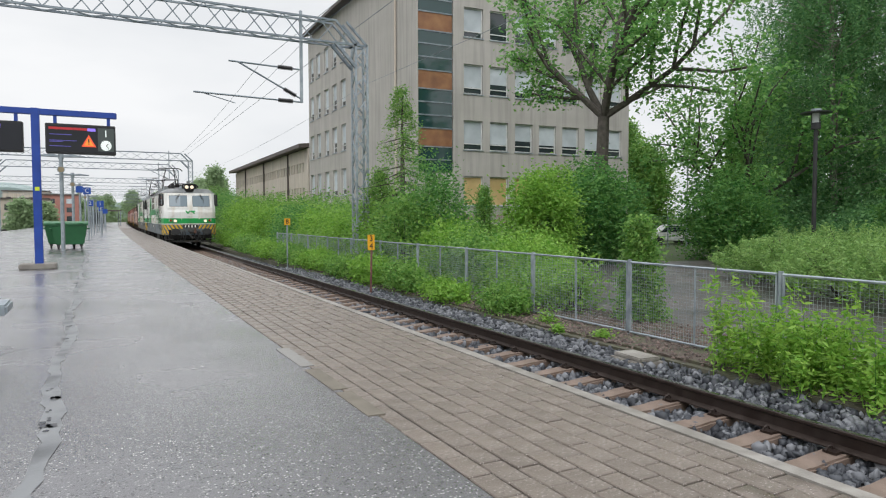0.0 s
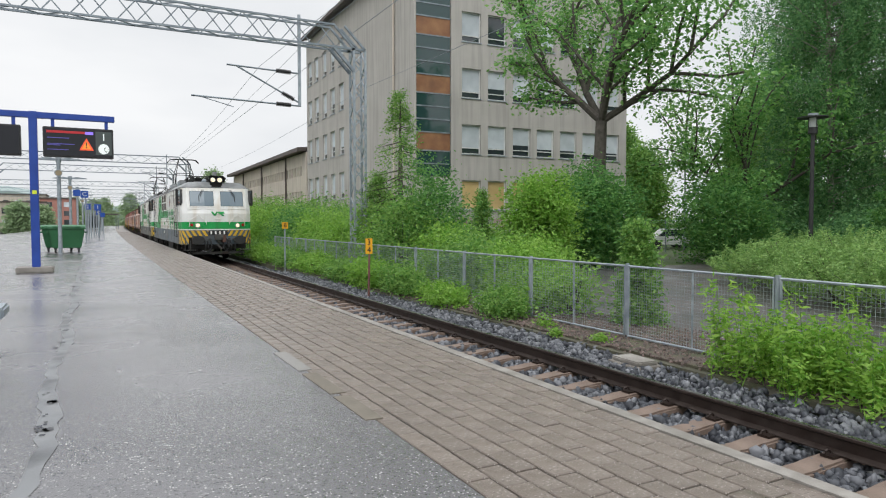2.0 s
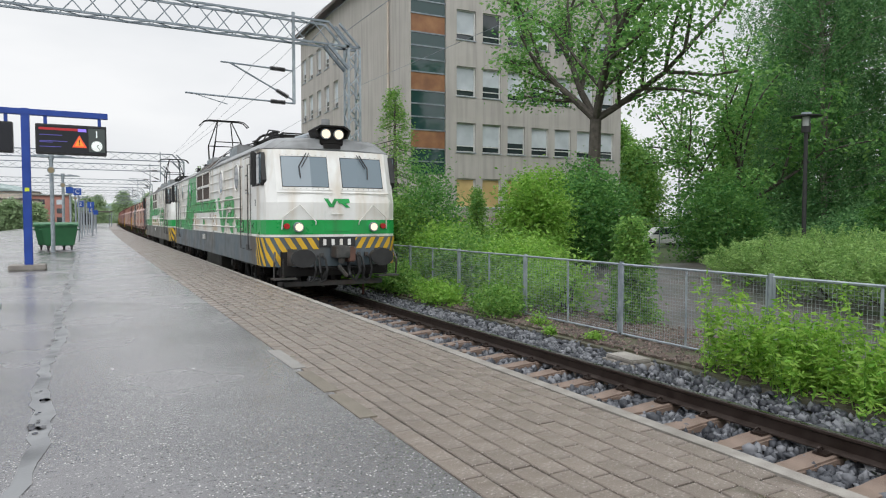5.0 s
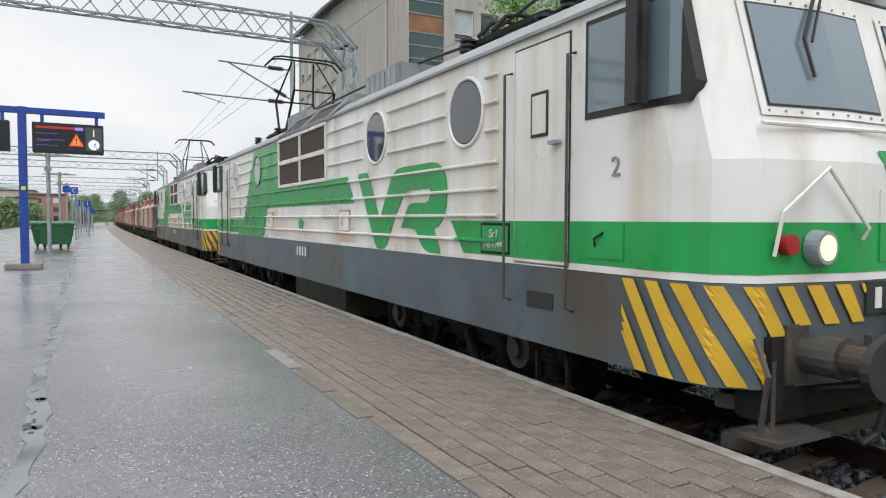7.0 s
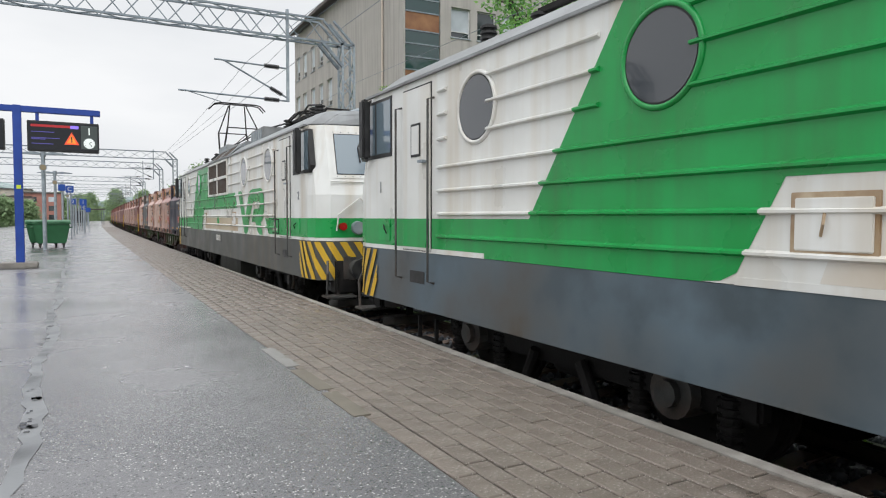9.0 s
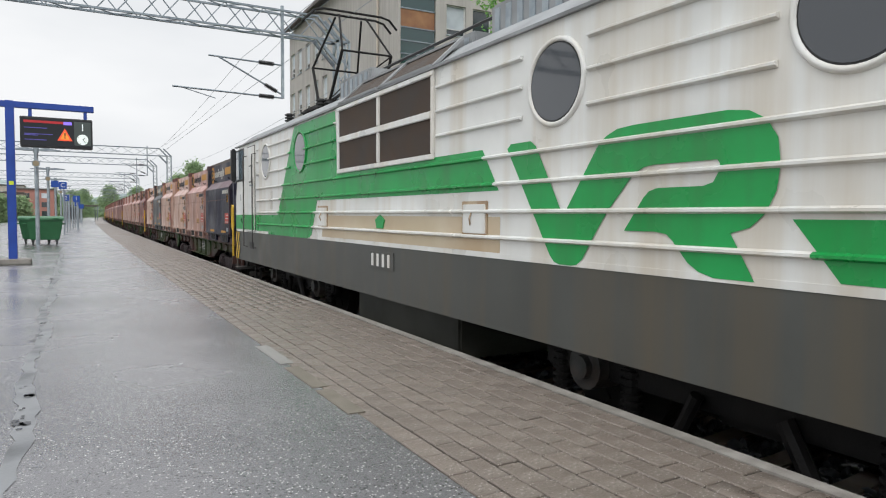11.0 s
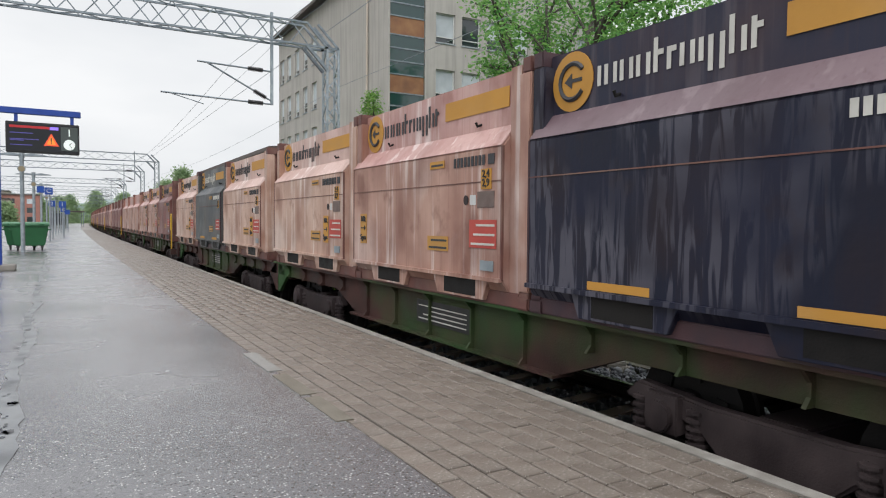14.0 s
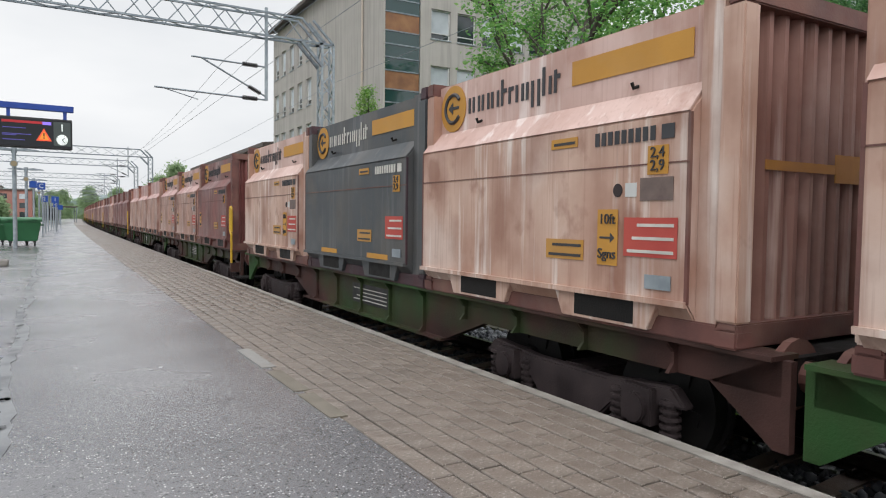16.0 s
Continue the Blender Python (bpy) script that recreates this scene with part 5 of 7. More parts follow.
for grimy in (TONE["dark"], UPPER["dark"], WAGON_PAINT, UNDER, BOGIE):
    grimy.node_tree.nodes["Principled BSDF"].inputs["Specular IOR Level"].default_value = 0.25
CB, CT = 0.87, 3.16   # container bottom and top over the rail


def container(tone, lettered=True):
    """Local: y from 0 (front) to C_LEN, the platform side at -x."""
    pal = {"pink": "pink", "pale": "pale", "dark": "dark", "grey": "grey", "red": "maroon"}[tone]
    frame_paint = DARK_FRAME if tone in ("dark", "grey") else FRAME_RUST
    th = thing("bulk_container", pal + " weathered steel bulk container with sloped side ledge", "container", "containers on the wagons")
    L, w, m = C_LEN - C_GAP, 1.28, TONE[tone]
    y0, y1 = 0.36, L - 0.04
    part("base_frame", Mesh().box(-w, w, 0, 0.16, CB, CB + 0.16).box(-w, w, L - 0.16, L, CB, CB + 0.16).box(-w, -w + 0.14, 0.16, L - 0.16, CB, CB + 0.14).box(w - 0.14, w, 0.16, L - 0.16, CB, CB + 0.14), frame_paint, th, "rusty base frame", bevel=0.01)
    for a in (0, L - 0.14):
        part("top_rail", Mesh().box(-w, w, a, a + 0.14, CT - 0.12, CT + 0.02), frame_paint, th, "rusty top rail", bevel=0.01)
    for x in (-w + 0.07, w - 0.07):
        for y in (0.09, L - 0.09):
            part("corner_post", Mesh().box(x - 0.075, x + 0.075, y - 0.09, y + 0.09, CB + 0.16, CT - 0.12), FRAME_RUST if tone == "red" else m, th, bevel=0.012)
            part("corner_casting", Mesh().box(x - 0.085, x + 0.085, y - 0.1, y + 0.1, CB - 0.005, CB + 0.12), frame_paint, th, bevel=0.015)
    for s in (-1, 1):
        prof = [(s * (w - 0.10), CT - 0.02), (s * (w - 0.10), 2.61), (s * (w + 0.07), 2.40), (s * (w + 0.07), 1.12), (s * (w - 0.02), 1.0), (s * (w - 0.2), 1.0), (s * (w - 0.2), CT - 0.02)]
        side = part("side_panel", Mesh().prism(prof, "y", y0, y1), m, th, "streaked weathered side panel", bevel=0.012)
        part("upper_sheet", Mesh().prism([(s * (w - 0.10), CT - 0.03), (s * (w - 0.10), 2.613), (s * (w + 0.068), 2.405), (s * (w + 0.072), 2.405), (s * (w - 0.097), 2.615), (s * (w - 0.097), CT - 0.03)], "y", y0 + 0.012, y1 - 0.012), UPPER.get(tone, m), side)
        part("ledge", Mesh().prism([(s * (w - 0.094), 2.617), (s * (w + 0.073), 2.409), (s * (w + 0.077), 2.409), (s * (w - 0.090), 2.617)], "y", y0 + 0.014, y1 - 0.014), LEDGE.get(tone, m), side, "sloping ledge")
        if lettered:
            for a, b in ((y0 - 0.004, y0 + 0.022), (y1 - 0.022, y1 + 0.004)):
                part("edge_rust", Mesh().box(*sorted((s * (w + 0.05), s * (w + 0.0735))), a, b, 1.12, 2.4), frame_paint, side, "rust-stained panel edge")
        part("bottom_lip", Mesh().box(*sorted((s * (w + 0.06), s * (w + 0.1))), y0, y1, 1.1, 1.14), m, side)
        if lettered:
            part("seam", Mesh().box(*sorted((s * (w + 0.07), s * (w + 0.076))), y0, y1, 2.07, 2.08), FRAME_RUST, side)
        part("end_strip", Mesh().box(*sorted((s * (w - 0.2), s * (w - 0.02))), 0.18, y0 - 0.002, 1.0, CT - 0.03), m, th)
        for a, b in ((0.75, 1.75), (2.65, 3.65)):
            part("fork_pocket", Mesh().prism([(a - 0.12, 1.13), (b + 0.12, 1.13), (b, 0.9), (a, 0.9)], "x", *sorted((s * (w - 0.12), s * (w + 0.05)))), m, th, bevel=0.006)
            part("pocket_hole", Mesh().box(*sorted((s * (w + 0.0), s * (w + 0.054))), a + 0.14, b - 0.17, 0.925, 1.105), UNDER, th)
            if lettered:
                part("pocket_rim", Mesh().box(*sorted((s * (w + 0.05), s * (w + 0.075))), a + 0.05, b - 0.08, 1.107, 1.135), FRAME_RUST, th, "rusty pocket rim")
            if tone in ("dark", "grey") and s < 0:
                part("scuffed_strip", Mesh().box(*sorted((s * (w + 0.07), s * (w + 0.074))), a + 0.16, b - 0.14, 1.15, 1.215), ORANGE if tone in ("dark", "grey") else FRAME_RUST, side, "scuffed painted strip")
        for a in (1.05, 3.35) if lettered else ():
            part("hook", Mesh().path([(s * (w - 0.1), a, 2.68), (s * (w - 0.05), a, 2.66), (s * (w - 0.03), a, 2.7)], 0.015, 5), UNDER, th)
        if lettered and s < 0:
            x = s * (w - 0.10 + 0.008)
            flip = 1 if s < 0 else -1

            def yy(u):
                return u if s < 0 else y0 + y1 - u
            # from the left as one reads: round mark, word as plain bars, orange band
            part("orange_band", Mesh().box(*sorted((x, x + s * 0.004)), *sorted((yy(0.5), yy(1.85))), 2.80, 3.0), ORANGE, side, "orange band")
            c = yy(3.95)
            part("round_mark", Mesh().tube((x, c, 2.87), (x + s * 0.006, c, 2.87), 0.25, 28), ORANGE, side, "round orange mark")
            ring = Mesh().path([(x + s * 0.008, c - flip * 0.15 * math.cos(0.6 + i * 0.28), 2.87 + 0.15 * math.sin(0.6 + i * 0.28)) for i in range(19)], 0.022, 5)
            part("round_mark_arrow", Mesh().prism([(c - flip * 0.12, 2.86), (c - flip * 0.0, 2.86), (c - flip * 0.0, 2.81), (c + flip * 0.09, 2.875), (c - flip * 0.0, 2.94), (c - flip * 0.0, 2.89), (c - flip * 0.12, 2.89)], "x", *sorted((x + s * 0.006, x + s * 0.012))), INK, side)
            part("round_mark_ring", ring, INK, side)
            ink = PALE_INK if tone in ("dark", "grey") else INK
            # the name as plain strokes of its size
            u = 3.62
            for i, (wd, hi, lo) in enumerate(((0.05, 0.16, 0), (0.15, 0.16, 0), (0.15, 0.16, 0), (0.15, 0.16, 0), (0.10, 0.25, 0), (0.09, 0.16, 0), (0.14, 0.16, 0), (0.05, 0.16, 0), (0.14, 0.16, 0.08), (0.14, 0.25, 0), (0.09, 0.2, 0))):
                part("stroke", Mesh().box(*sorted((x, x + s * 0.004)), *sorted((yy(u), yy(u - 0.042))), 2.78 - lo, 2.78 + hi), ink, side)
                if wd > 0.12:
                    part("stroke", Mesh().box(*sorted((x, x + s * 0.004)), *sorted((yy(u - wd + 0.042), yy(u - wd))), 2.78 - lo, 2.78 + 0.16), ink, side)
                elif wd > 0.08:
                    part("stroke", Mesh().box(*sorted((x, x + s * 0.004)), *sorted((yy(u - 0.042), yy(u - wd))), 2.90, 2.94), ink, side)
                u -= wd + 0.035
            x = s * (w + 0.07 + 0.004)
            for name, a, b, z0, z1, mt in (("red_label", 0.45, 0.98, 1.42, 1.70, RED_LABEL), ("yellow_label", 1.45, 1.95, 1.36, 1.52, ORANGE), ("direction_label", 1.05, 1.28, 1.34, 1.76, ORANGE) if tone == "pale" else ("direction_label", 3.85, 4.08, 1.38, 1.78, ORANGE),
                                           ("size_label", 0.55, 0.75, 2.0, 2.2, ORANGE), ("arrow_label", 1.55, 1.9, 2.26, 2.34, ORANGE)):
                if tone == "dark" and name not in ("red_label", "size_label") or name == "direction_label" and tone == "grey":
                    continue
                pl = part(name, Mesh().box(*sorted((x, x + s * 0.004)), *sorted((yy(a), yy(b))), z0, z1), mt, side)
                words = {"direction_label": (("10ft", 0.82), ("Sgns", 0.2)), "size_label": (("2,4", 0.75), ("2,9", 0.3))}.get(name)
                if words and s < 0:
                    for wd, f in words:
                        lettering("writing", wd, 0.105, facing_west(x + s * 0.008, (yy(a) + yy(b)) / 2, z0 + (z1 - z0) * f), INK, pl)
                    if name == "direction_label":
                        part("arrow", Mesh().box(*sorted((x, x + s * 0.007)), a + 0.05, b - 0.03, z0 + 0.2, z0 + 0.215).prism([(a + 0.08, z0 + 0.17), (a + 0.08, z0 + 0.245), (a + 0.03, z0 + 0.2075)], "x", *sorted((x, x + s * 0.007))), INK, pl)
                    continue
                n = max(1, int((z1 - z0) / 0.075))
                for i in range(n):
                    zz = z0 + (i + 0.3) * (z1 - z0) / n
                    part("bar", Mesh().box(*sorted((x, x + s * 0.007)), *sorted((yy(a + 0.03), yy(b - 0.04 - 0.05 * (i % 3)))), zz, zz + 0.022), PALE_INK if mt is RED_LABEL else INK, pl)
            part("code_bar", Mesh().box(*sorted((x, x + s * 0.004)), *sorted((yy(0.5), yy(0.62))), 2.24, 2.34), ink, side)
            for i in range(9):
                part("bar", Mesh().box(*sorted((x, x + s * 0.004)), *sorted((yy(0.68 + i * 0.075), yy(0.73 + i * 0.075))), 2.24, 2.34), ink, side)
            if tone in ("pale", "pink"):
                part("class_plate", Mesh().box(x, x + 0.004, 0.86, 0.98, 1.85, 1.95), WHITE_TRIM, side, "small white class plate")
                part("steel_plate", Mesh().box(x - 0.004, x + 0.004, 0.5, 0.82, 1.82, 1.98), FADED_PANEL, side, "brown riveted steel plate")
                part("tag", Mesh().tube((x - 0.003, 1.06, 1.9), (x + 0.002, 1.06, 1.9), 0.05, 16), BOGIE, side, "round dark tag")
            part("grey_plate", Mesh().box(*sorted((x, x + s * 0.008)), *sorted((yy(0.5), yy(0.75))), 1.2, 1.3), GALV, side, "small metal plate")
    # corrugated ends
    for y, d in ((0.06, -1), (L - 0.06, 1)):
        m2, n = Mesh(), 14
        vs = []
        for i in range(n * 4 + 1):
            x = -w + 0.15 + (2 * w - 0.3) * i / (n * 4)
            vs.append((x, y + (0.0, 0.0, 0.085, 0.085)[i % 4] * -d))
        pts = [(x, q, CB + 0.16) for x, q in vs] + [(x, q, CT - 0.12) for x, q in vs]
        k = len(vs)
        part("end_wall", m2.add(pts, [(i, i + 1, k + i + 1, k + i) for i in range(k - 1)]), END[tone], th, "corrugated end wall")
        part("end_band", Mesh().box(-w + 0.3, w - 0.3, *sorted((y + d * 0.004, y + d * 0.012)), 2.02, 2.085), END_BAND, th, "faded orange band")
        if lettered:
            part("end_plate", Mesh().box(-0.2, 0.25, *sorted((y + d * 0.004, y + d * 0.014)), 1.96, 2.16), END_BAND, th, "faded orange plate")
        if lettered and tone in ("dark", "grey"):
            part("weight_panel", Mesh().box(-0.85, -0.3, *sorted((y + d * 0.003, y + d * 0.006)), 1.3, 1.62), FADED_PANEL, th, "faded weight panel")
    part("lid", Mesh().box(-w + 0.22, w - 0.22, 0.14, L - 0.14, CT - 0.06, CT - 0.02), m, th)
    return resize(th, 0.8997, 0.98, 0.2)


W_LEN, LOAD = 3 * 4.34, 12.015


def wagon(rail_end):
    """Local: y from 0 (front end of the load) to W_LEN."""
    th = thing("container_wagon", "green and rust-brown flat wagon with fishbelly frame on two bogies", "wagon", "container wagons")
    for s in (-1, 1):
        x0, x1 = sorted((s * 1.05, s * 1.16))
        belly = [(-0.25, 0.84), (W_LEN + 0.25, 0.84), (W_LEN + 0.25, 0.62), (W_LEN - 3.2, 0.62), (W_LEN - 4.0, 0.36), (4.0, 0.36), (3.2, 0.62), (-0.25, 0.62)]
        part("side_beam", Mesh().prism(belly, "x", x0, x1), WAGON_PAINT, th, "green and rust fishbelly beam")
        part("top_flange", Mesh().box(*sorted((s * 1.0, s * 1.27)), -0.25, W_LEN + 0.25, 0.84, 0.87), WAGON_PAINT, th)
        part("bottom_flange", Mesh().box(*sorted((s * 1.0, s * 1.25)), 4.0, W_LEN - 4.0, 0.335, 0.36), WAGON_PAINT, th)
        for i in range(13):
            y = 0.6 + i * (W_LEN - 1.2) / 12
            low = 0.36 if 4 < y < W_LEN - 4 else 0.62
            part("bracket", Mesh().prism([(s * 1.16, 0.84), (s * 1.27, 0.84), (s * 1.2, 0.76), (s * 1.2, low + 0.06), (s * 1.25, low), (s * 1.16, low)], "y", y - 0.016, y + 0.016), WAGON_PAINT, th)
        part("notice", Mesh().box(*sorted((s * 1.16, s * 1.166)), 5.6, 6.9, 0.48, 0.74), BLACK, th, "dark notice panel with pale lines")
        for k in range(4):
            part("notice_line", Mesh().box(*sorted((s * 1.16, s * 1.17)), 5.66, 6.84 - 0.13 * (k % 3), 0.52 + k * 0.05, 0.532 + k * 0.05), PALE_INK, th)
        for e in (0, 1):
            y = -0.25 if e == 0 else W_LEN + 0.25
            d = -1 if e == 0 else 1
            part("buffer", Mesh().tube((s * 0.9, y, 0.72), (s * 0.9, y + d * 0.3, 0.72), 0.1, 12).tube((s * 0.9, y + d * 0.28, 0.72), (s * 0.9, y + d * 0.34, 0.72), 0.22, 16), FRAME_RUST, th)
            part("end_step", Mesh().prism([(y - d * 0.05, 0.3), (y - d * 0.55, 0.62), (y - d * 0.05, 0.84), (y + d * 0.06, 0.84), (y + d * 0.06, 0.3)], "x", *sorted((s * 1.1, s * 1.16))), WAGON_PAINT, th)
    part("floor_frame", Mesh().box(-1.0, 1.0, -0.25, 0.1, 0.55, 0.84).box(-1.0, 1.0, W_LEN - 0.1, W_LEN + 0.25, 0.55, 0.84).box(-0.3, 0.3, 0.1, W_LEN - 0.1, 0.5, 0.8), UNDER, th)
    if rail_end:
        for s in (-1, 1):
            part("handrail", Mesh().path([(s * 1.37, -0.3, 0.5), (s * 1.37, -0.3, 1.25), (s * 1.37, -0.2, 1.3), (s * 1.37, -0.16, 1.36), (s * 1.37, -0.16, 1.8), (s * 1.37, -0.2, 1.85), (s * 1.37, -0.28, 1.85), (s * 1.37, -0.32, 1.8), (s * 1.37, -0.32, 1.3)], 0.026, 8), YELLOW, th, "yellow tubular handrail")
            part("rail_foot", Mesh().box(*sorted((s * 1.2, s * 1.4)), -0.36, -0.24, 0.4, 0.6), WAGON_PAINT, th)
        part("platform_plate", Mesh().box(-1.3, 1.3, -0.85, -0.26, 0.28, 0.31), UNDER, th)
    for c in (1.9, W_LEN - 1.9):
        bg = part("bogie", Mesh(), BOGIE, th, "dark cast steel bogie")
        m = Mesh()
        for s in (-1, 1):
            m.prism([(c - 1.35, 0.52), (c - 1.2, 0.66), (c - 0.5, 0.6), (c + 0.5, 0.6), (c + 1.2, 0.66), (c + 1.35, 0.52), (c + 0.6, 0.42), (c + 0.4, 0.25), (c - 0.4, 0.25), (c - 0.6, 0.42)], "x", *sorted((s * 0.98, s * 1.1)))
        m.box(-1.0, 1.0, c - 0.2, c + 0.2, 0.3, 0.6)
        bg.data = m.data("bogie", BOGIE, bevel=0.02)
        for s in (-1, 1):
            for y in (c - 0.9, c + 0.9):
                part("axle_box", Mesh().box(*sorted((s * 0.95, s * 1.16)), y - 0.15, y + 0.15, 0.34, 0.62).tube((s * 1.1, y, 0.46), (s * 1.2, y, 0.46), 0.12, 12), BOGIE, bg, bevel=0.01)
                for d in (-0.27, 0.27):
                    sp = Mesh().ribbed((s * 1.06, y + d, 0.22), (s * 1.06, y + d, 0.56), 0.08, 0.055, 6)
                    part("spring", sp, BOGIE, bg)
    return resize(th, 0.9228, 1.026, 0.159, ("bogie",))


# ---- vegetation ----
def leaves(points, size, rng, material, name="foliage", droop=0.0, aspect=0.5):
    """Small pointed leaves, one folded pair of triangles each."""
    n = len(points)
    d = rng.normal(size=(n, 3))
    d[:, 2] = d[:, 2] * 0.5 - droop
    d /= np.linalg.norm(d, axis=1)[:, None] + 1e-9
    s = np.cross(d, rng.normal(size=(n, 3)))
    s /= np.linalg.norm(s, axis=1)[:, None] + 1e-9
    ln = size * rng.uniform(0.6, 1.3, n)[:, None]
    up = np.cross(d, s)
    mid = points + d * ln * 0.45
    v = np.empty((n, 4, 3))
    v[:, 0], v[:, 2] = points, points + d * ln
    v[:, 1], v[:, 3] = mid + s * ln * aspect / 2 + up * ln * 0.08, mid - s * ln * aspect / 2 + up * ln * 0.08
    return fast_mesh(name, v.reshape(-1, 3), np.arange(n * 4).reshape(n, 4), material)


def clumps(rng, centre, radii, count, per, spread, hollow=0.55):
    """Points in clumps near the surface of an uneven ellipsoid."""
    u = rng.normal(size=(count, 3))
    u /= np.linalg.norm(u, axis=1)[:, None]
    r = rng.uniform(hollow, 1.05, count)[:, None] * (1 + 0.18 * np.sin(3 * u[:, :1] + 4 * u[:, 1:2]))
    c = np.array(centre) + u * r * np.array(radii)
    sp = spread * rng.uniform(0.5, 1.4, count)
    pts = np.repeat(c, per, axis=0) + rng.normal(size=(count * per, 3)) * np.repeat(sp, per)[:, None] * np.array((1, 1, 0.7))
    return pts[pts[:, 2] > -0.66]


def shrub(name, label, at, radii, count, per, size, material, seed, spread=0.16, stems=7, group="", top_shoots=0):
    rng = np.random.default_rng(seed)
    th = thing(name, label, "shrub", group, at=pose(*plan(*at[:2]), at[2]))
    rx, ry, h = radii
    m = Mesh()
    for i in range(stems):
        a = rng.uniform(0, 6.28)
        k = rng.uniform(0.3, 0.8)
        m.tube((rng.uniform(-0.2, 0.2) * rx, rng.uniform(-0.2, 0.2) * ry, -0.05), (rx * k * math.cos(a), ry * k * math.sin(a), h * rng.uniform(0.6, 0.95)), 0.02, 5, 0.006)
    part("woody_stem", m, BARK, th)
    pts = clumps(rng, (0, 0, h * 0.5), (rx, ry, h * 0.55), count, per, spread)
    if top_shoots:
        extra = []
        for i in range(top_shoots):
            x, y = rng.uniform(-0.8, 0.8) * rx, rng.uniform(-0.9, 0.9) * ry
            hh = h * rng.uniform(0.75, 1.35)
            lean = rng.normal(size=2) * 0.08
            for k in range(26):
                f = k / 26
                extra.append((x + lean[0] * f, y + lean[1] * f, h * 0.35 + (hh - h * 0.35) * f))
        extra = np.array(extra)
        pts = np.vstack([pts, extra + rng.normal(size=extra.shape) * 0.02])
    pts = pts[pts[:, 2] > 0.0]
    part("foliage", leaves(pts, size, rng, material), None, th)
    return th


def tree(name, label, at, height, trunk_r, crown, levels, per, size, material, seed, first=0.3, spread=0.45, droop=0.15, bark=None, lean=(0, 0), angle=(25, 60)):
    """A tapered trunk that forks into limbs; leaves sit in clumps along the outer limbs. crown: reach of the first limbs."""
    rng = np.random.default_rng(seed)
    th = thing(name, label, "tree", at=pose(*plan(*at[:2]), at[2]))
    m, tips = Mesh(), []

    def grow(p, d, ln, r, lv):
        segs = 4 if lv < 2 else 3
        for i in range(segs):
            d = (d + Vector(rng.normal(size=3) * 0.13) + Vector((0, 0, 0.05))).normalized()
            q = p + d * ln / segs
            m.tube(p, q, r * (1 - 0.13 * i), 8 if lv < 2 else 5, r * (1 - 0.13 * (i + 1)))
            p = q
            if lv >= 2:
                tips.append(p.copy())
            if lv < levels and (i >= 1 or lv > 0):
                for k in range(2 if lv else (1 if i < 2 else 2)):
                    az, tilt = rng.uniform(0, 2 * math.pi), radians(rng.uniform(*angle))
                    side = d.orthogonal().normalized()
                    side.rotate(Matrix.Rotation(az, 3, d))
                    nd = (d * math.cos(tilt) + side * math.sin(tilt)).normalized()
                    grow(p, nd, ln * rng.uniform(0.5, 0.72), r * 0.5, lv + 1)
        tips.append(p.copy())

    # trunk up to the fork, then limbs
    base, top = Vector((0, 0, -0.1)), Vector((lean[0], lean[1], height * first))
    m.tube(base, base.lerp(top, 0.12), trunk_r * 1.35, 12, trunk_r)
    m.tube(base.lerp(top, 0.12), top, trunk_r, 12, trunk_r * 0.8)
    for i in range(crown):
        az = 2 * math.pi * (i + rng.uniform(0, 0.5)) / crown
        tilt = radians(rng.uniform(*angle)) * (0.3 if i == 0 else 1)
        grow(top, Vector((math.cos(az) * math.sin(tilt), math.sin(az) * math.sin(tilt), math.cos(tilt))), height * (1 - first) * rng.uniform(0.42, 0.6), trunk_r * 0.55, 0 if levels > 2 else 1)
    part("trunk", m, bark or BARK, th, "branching trunk")
    t = np.array([tuple(q) for q in tips])
    pts = np.repeat(t, per, axis=0) + rng.normal(size=(len(t) * per, 3)) * spread * np.array((1, 1, 0.75))
    part("crown", leaves(pts, size, rng, material, droop=droop), None, th, "leafy crown")
    return th


def spire(name, label, at, height, radius, count, per, size, material, seed, droop=0.3, bare=0.08, spread=0.3, flat=0.35, bark=None, power=0.8):
    """A tree with one leader and whorls of branches: birch or spruce."""
    rng = np.random.default_rng(seed)
    th = thing(name, label, "tree", at=pose(*plan(*at[:2]), at[2]))
    m = Mesh().tube((0, 0, -0.1), (0, 0, height * 0.5), radius * 0.045 + 0.05, 8, radius * 0.03 + 0.02).tube((0, 0, height * 0.5), (0, 0, height * 0.97), radius * 0.03 + 0.02, 6, 0.01)
    pts = []
    for i in range(count):
        f = rng.uniform(bare, 1.0)
        z = height * f
        reach = radius * (1 - f) ** power * rng.uniform(0.55, 1.1) + 0.1
        a = rng.uniform(0, 2 * math.pi)
        tip = np.array((math.cos(a) * reach, math.sin(a) * reach, z - reach * droop * rng.uniform(0.5, 1.2)))
        root = np.array((0, 0, z))
        if i % 3 == 0:
            m.tube(tuple(root), tuple(tip), 0.018 + 0.01 * reach, 4, 0.005)
        k = rng.uniform(0.25, 1.0, per)[:, None] ** 0.7
        pts.append(root + (tip - root) * k + rng.normal(size=(per, 3)) * spread * np.array((1, 1, flat)))
    part("trunk", m, bark or BARK, th)
    part("crown", leaves(np.vstack(pts), size, rng, material, droop=droop), None, th, "leafy crown")
    return th


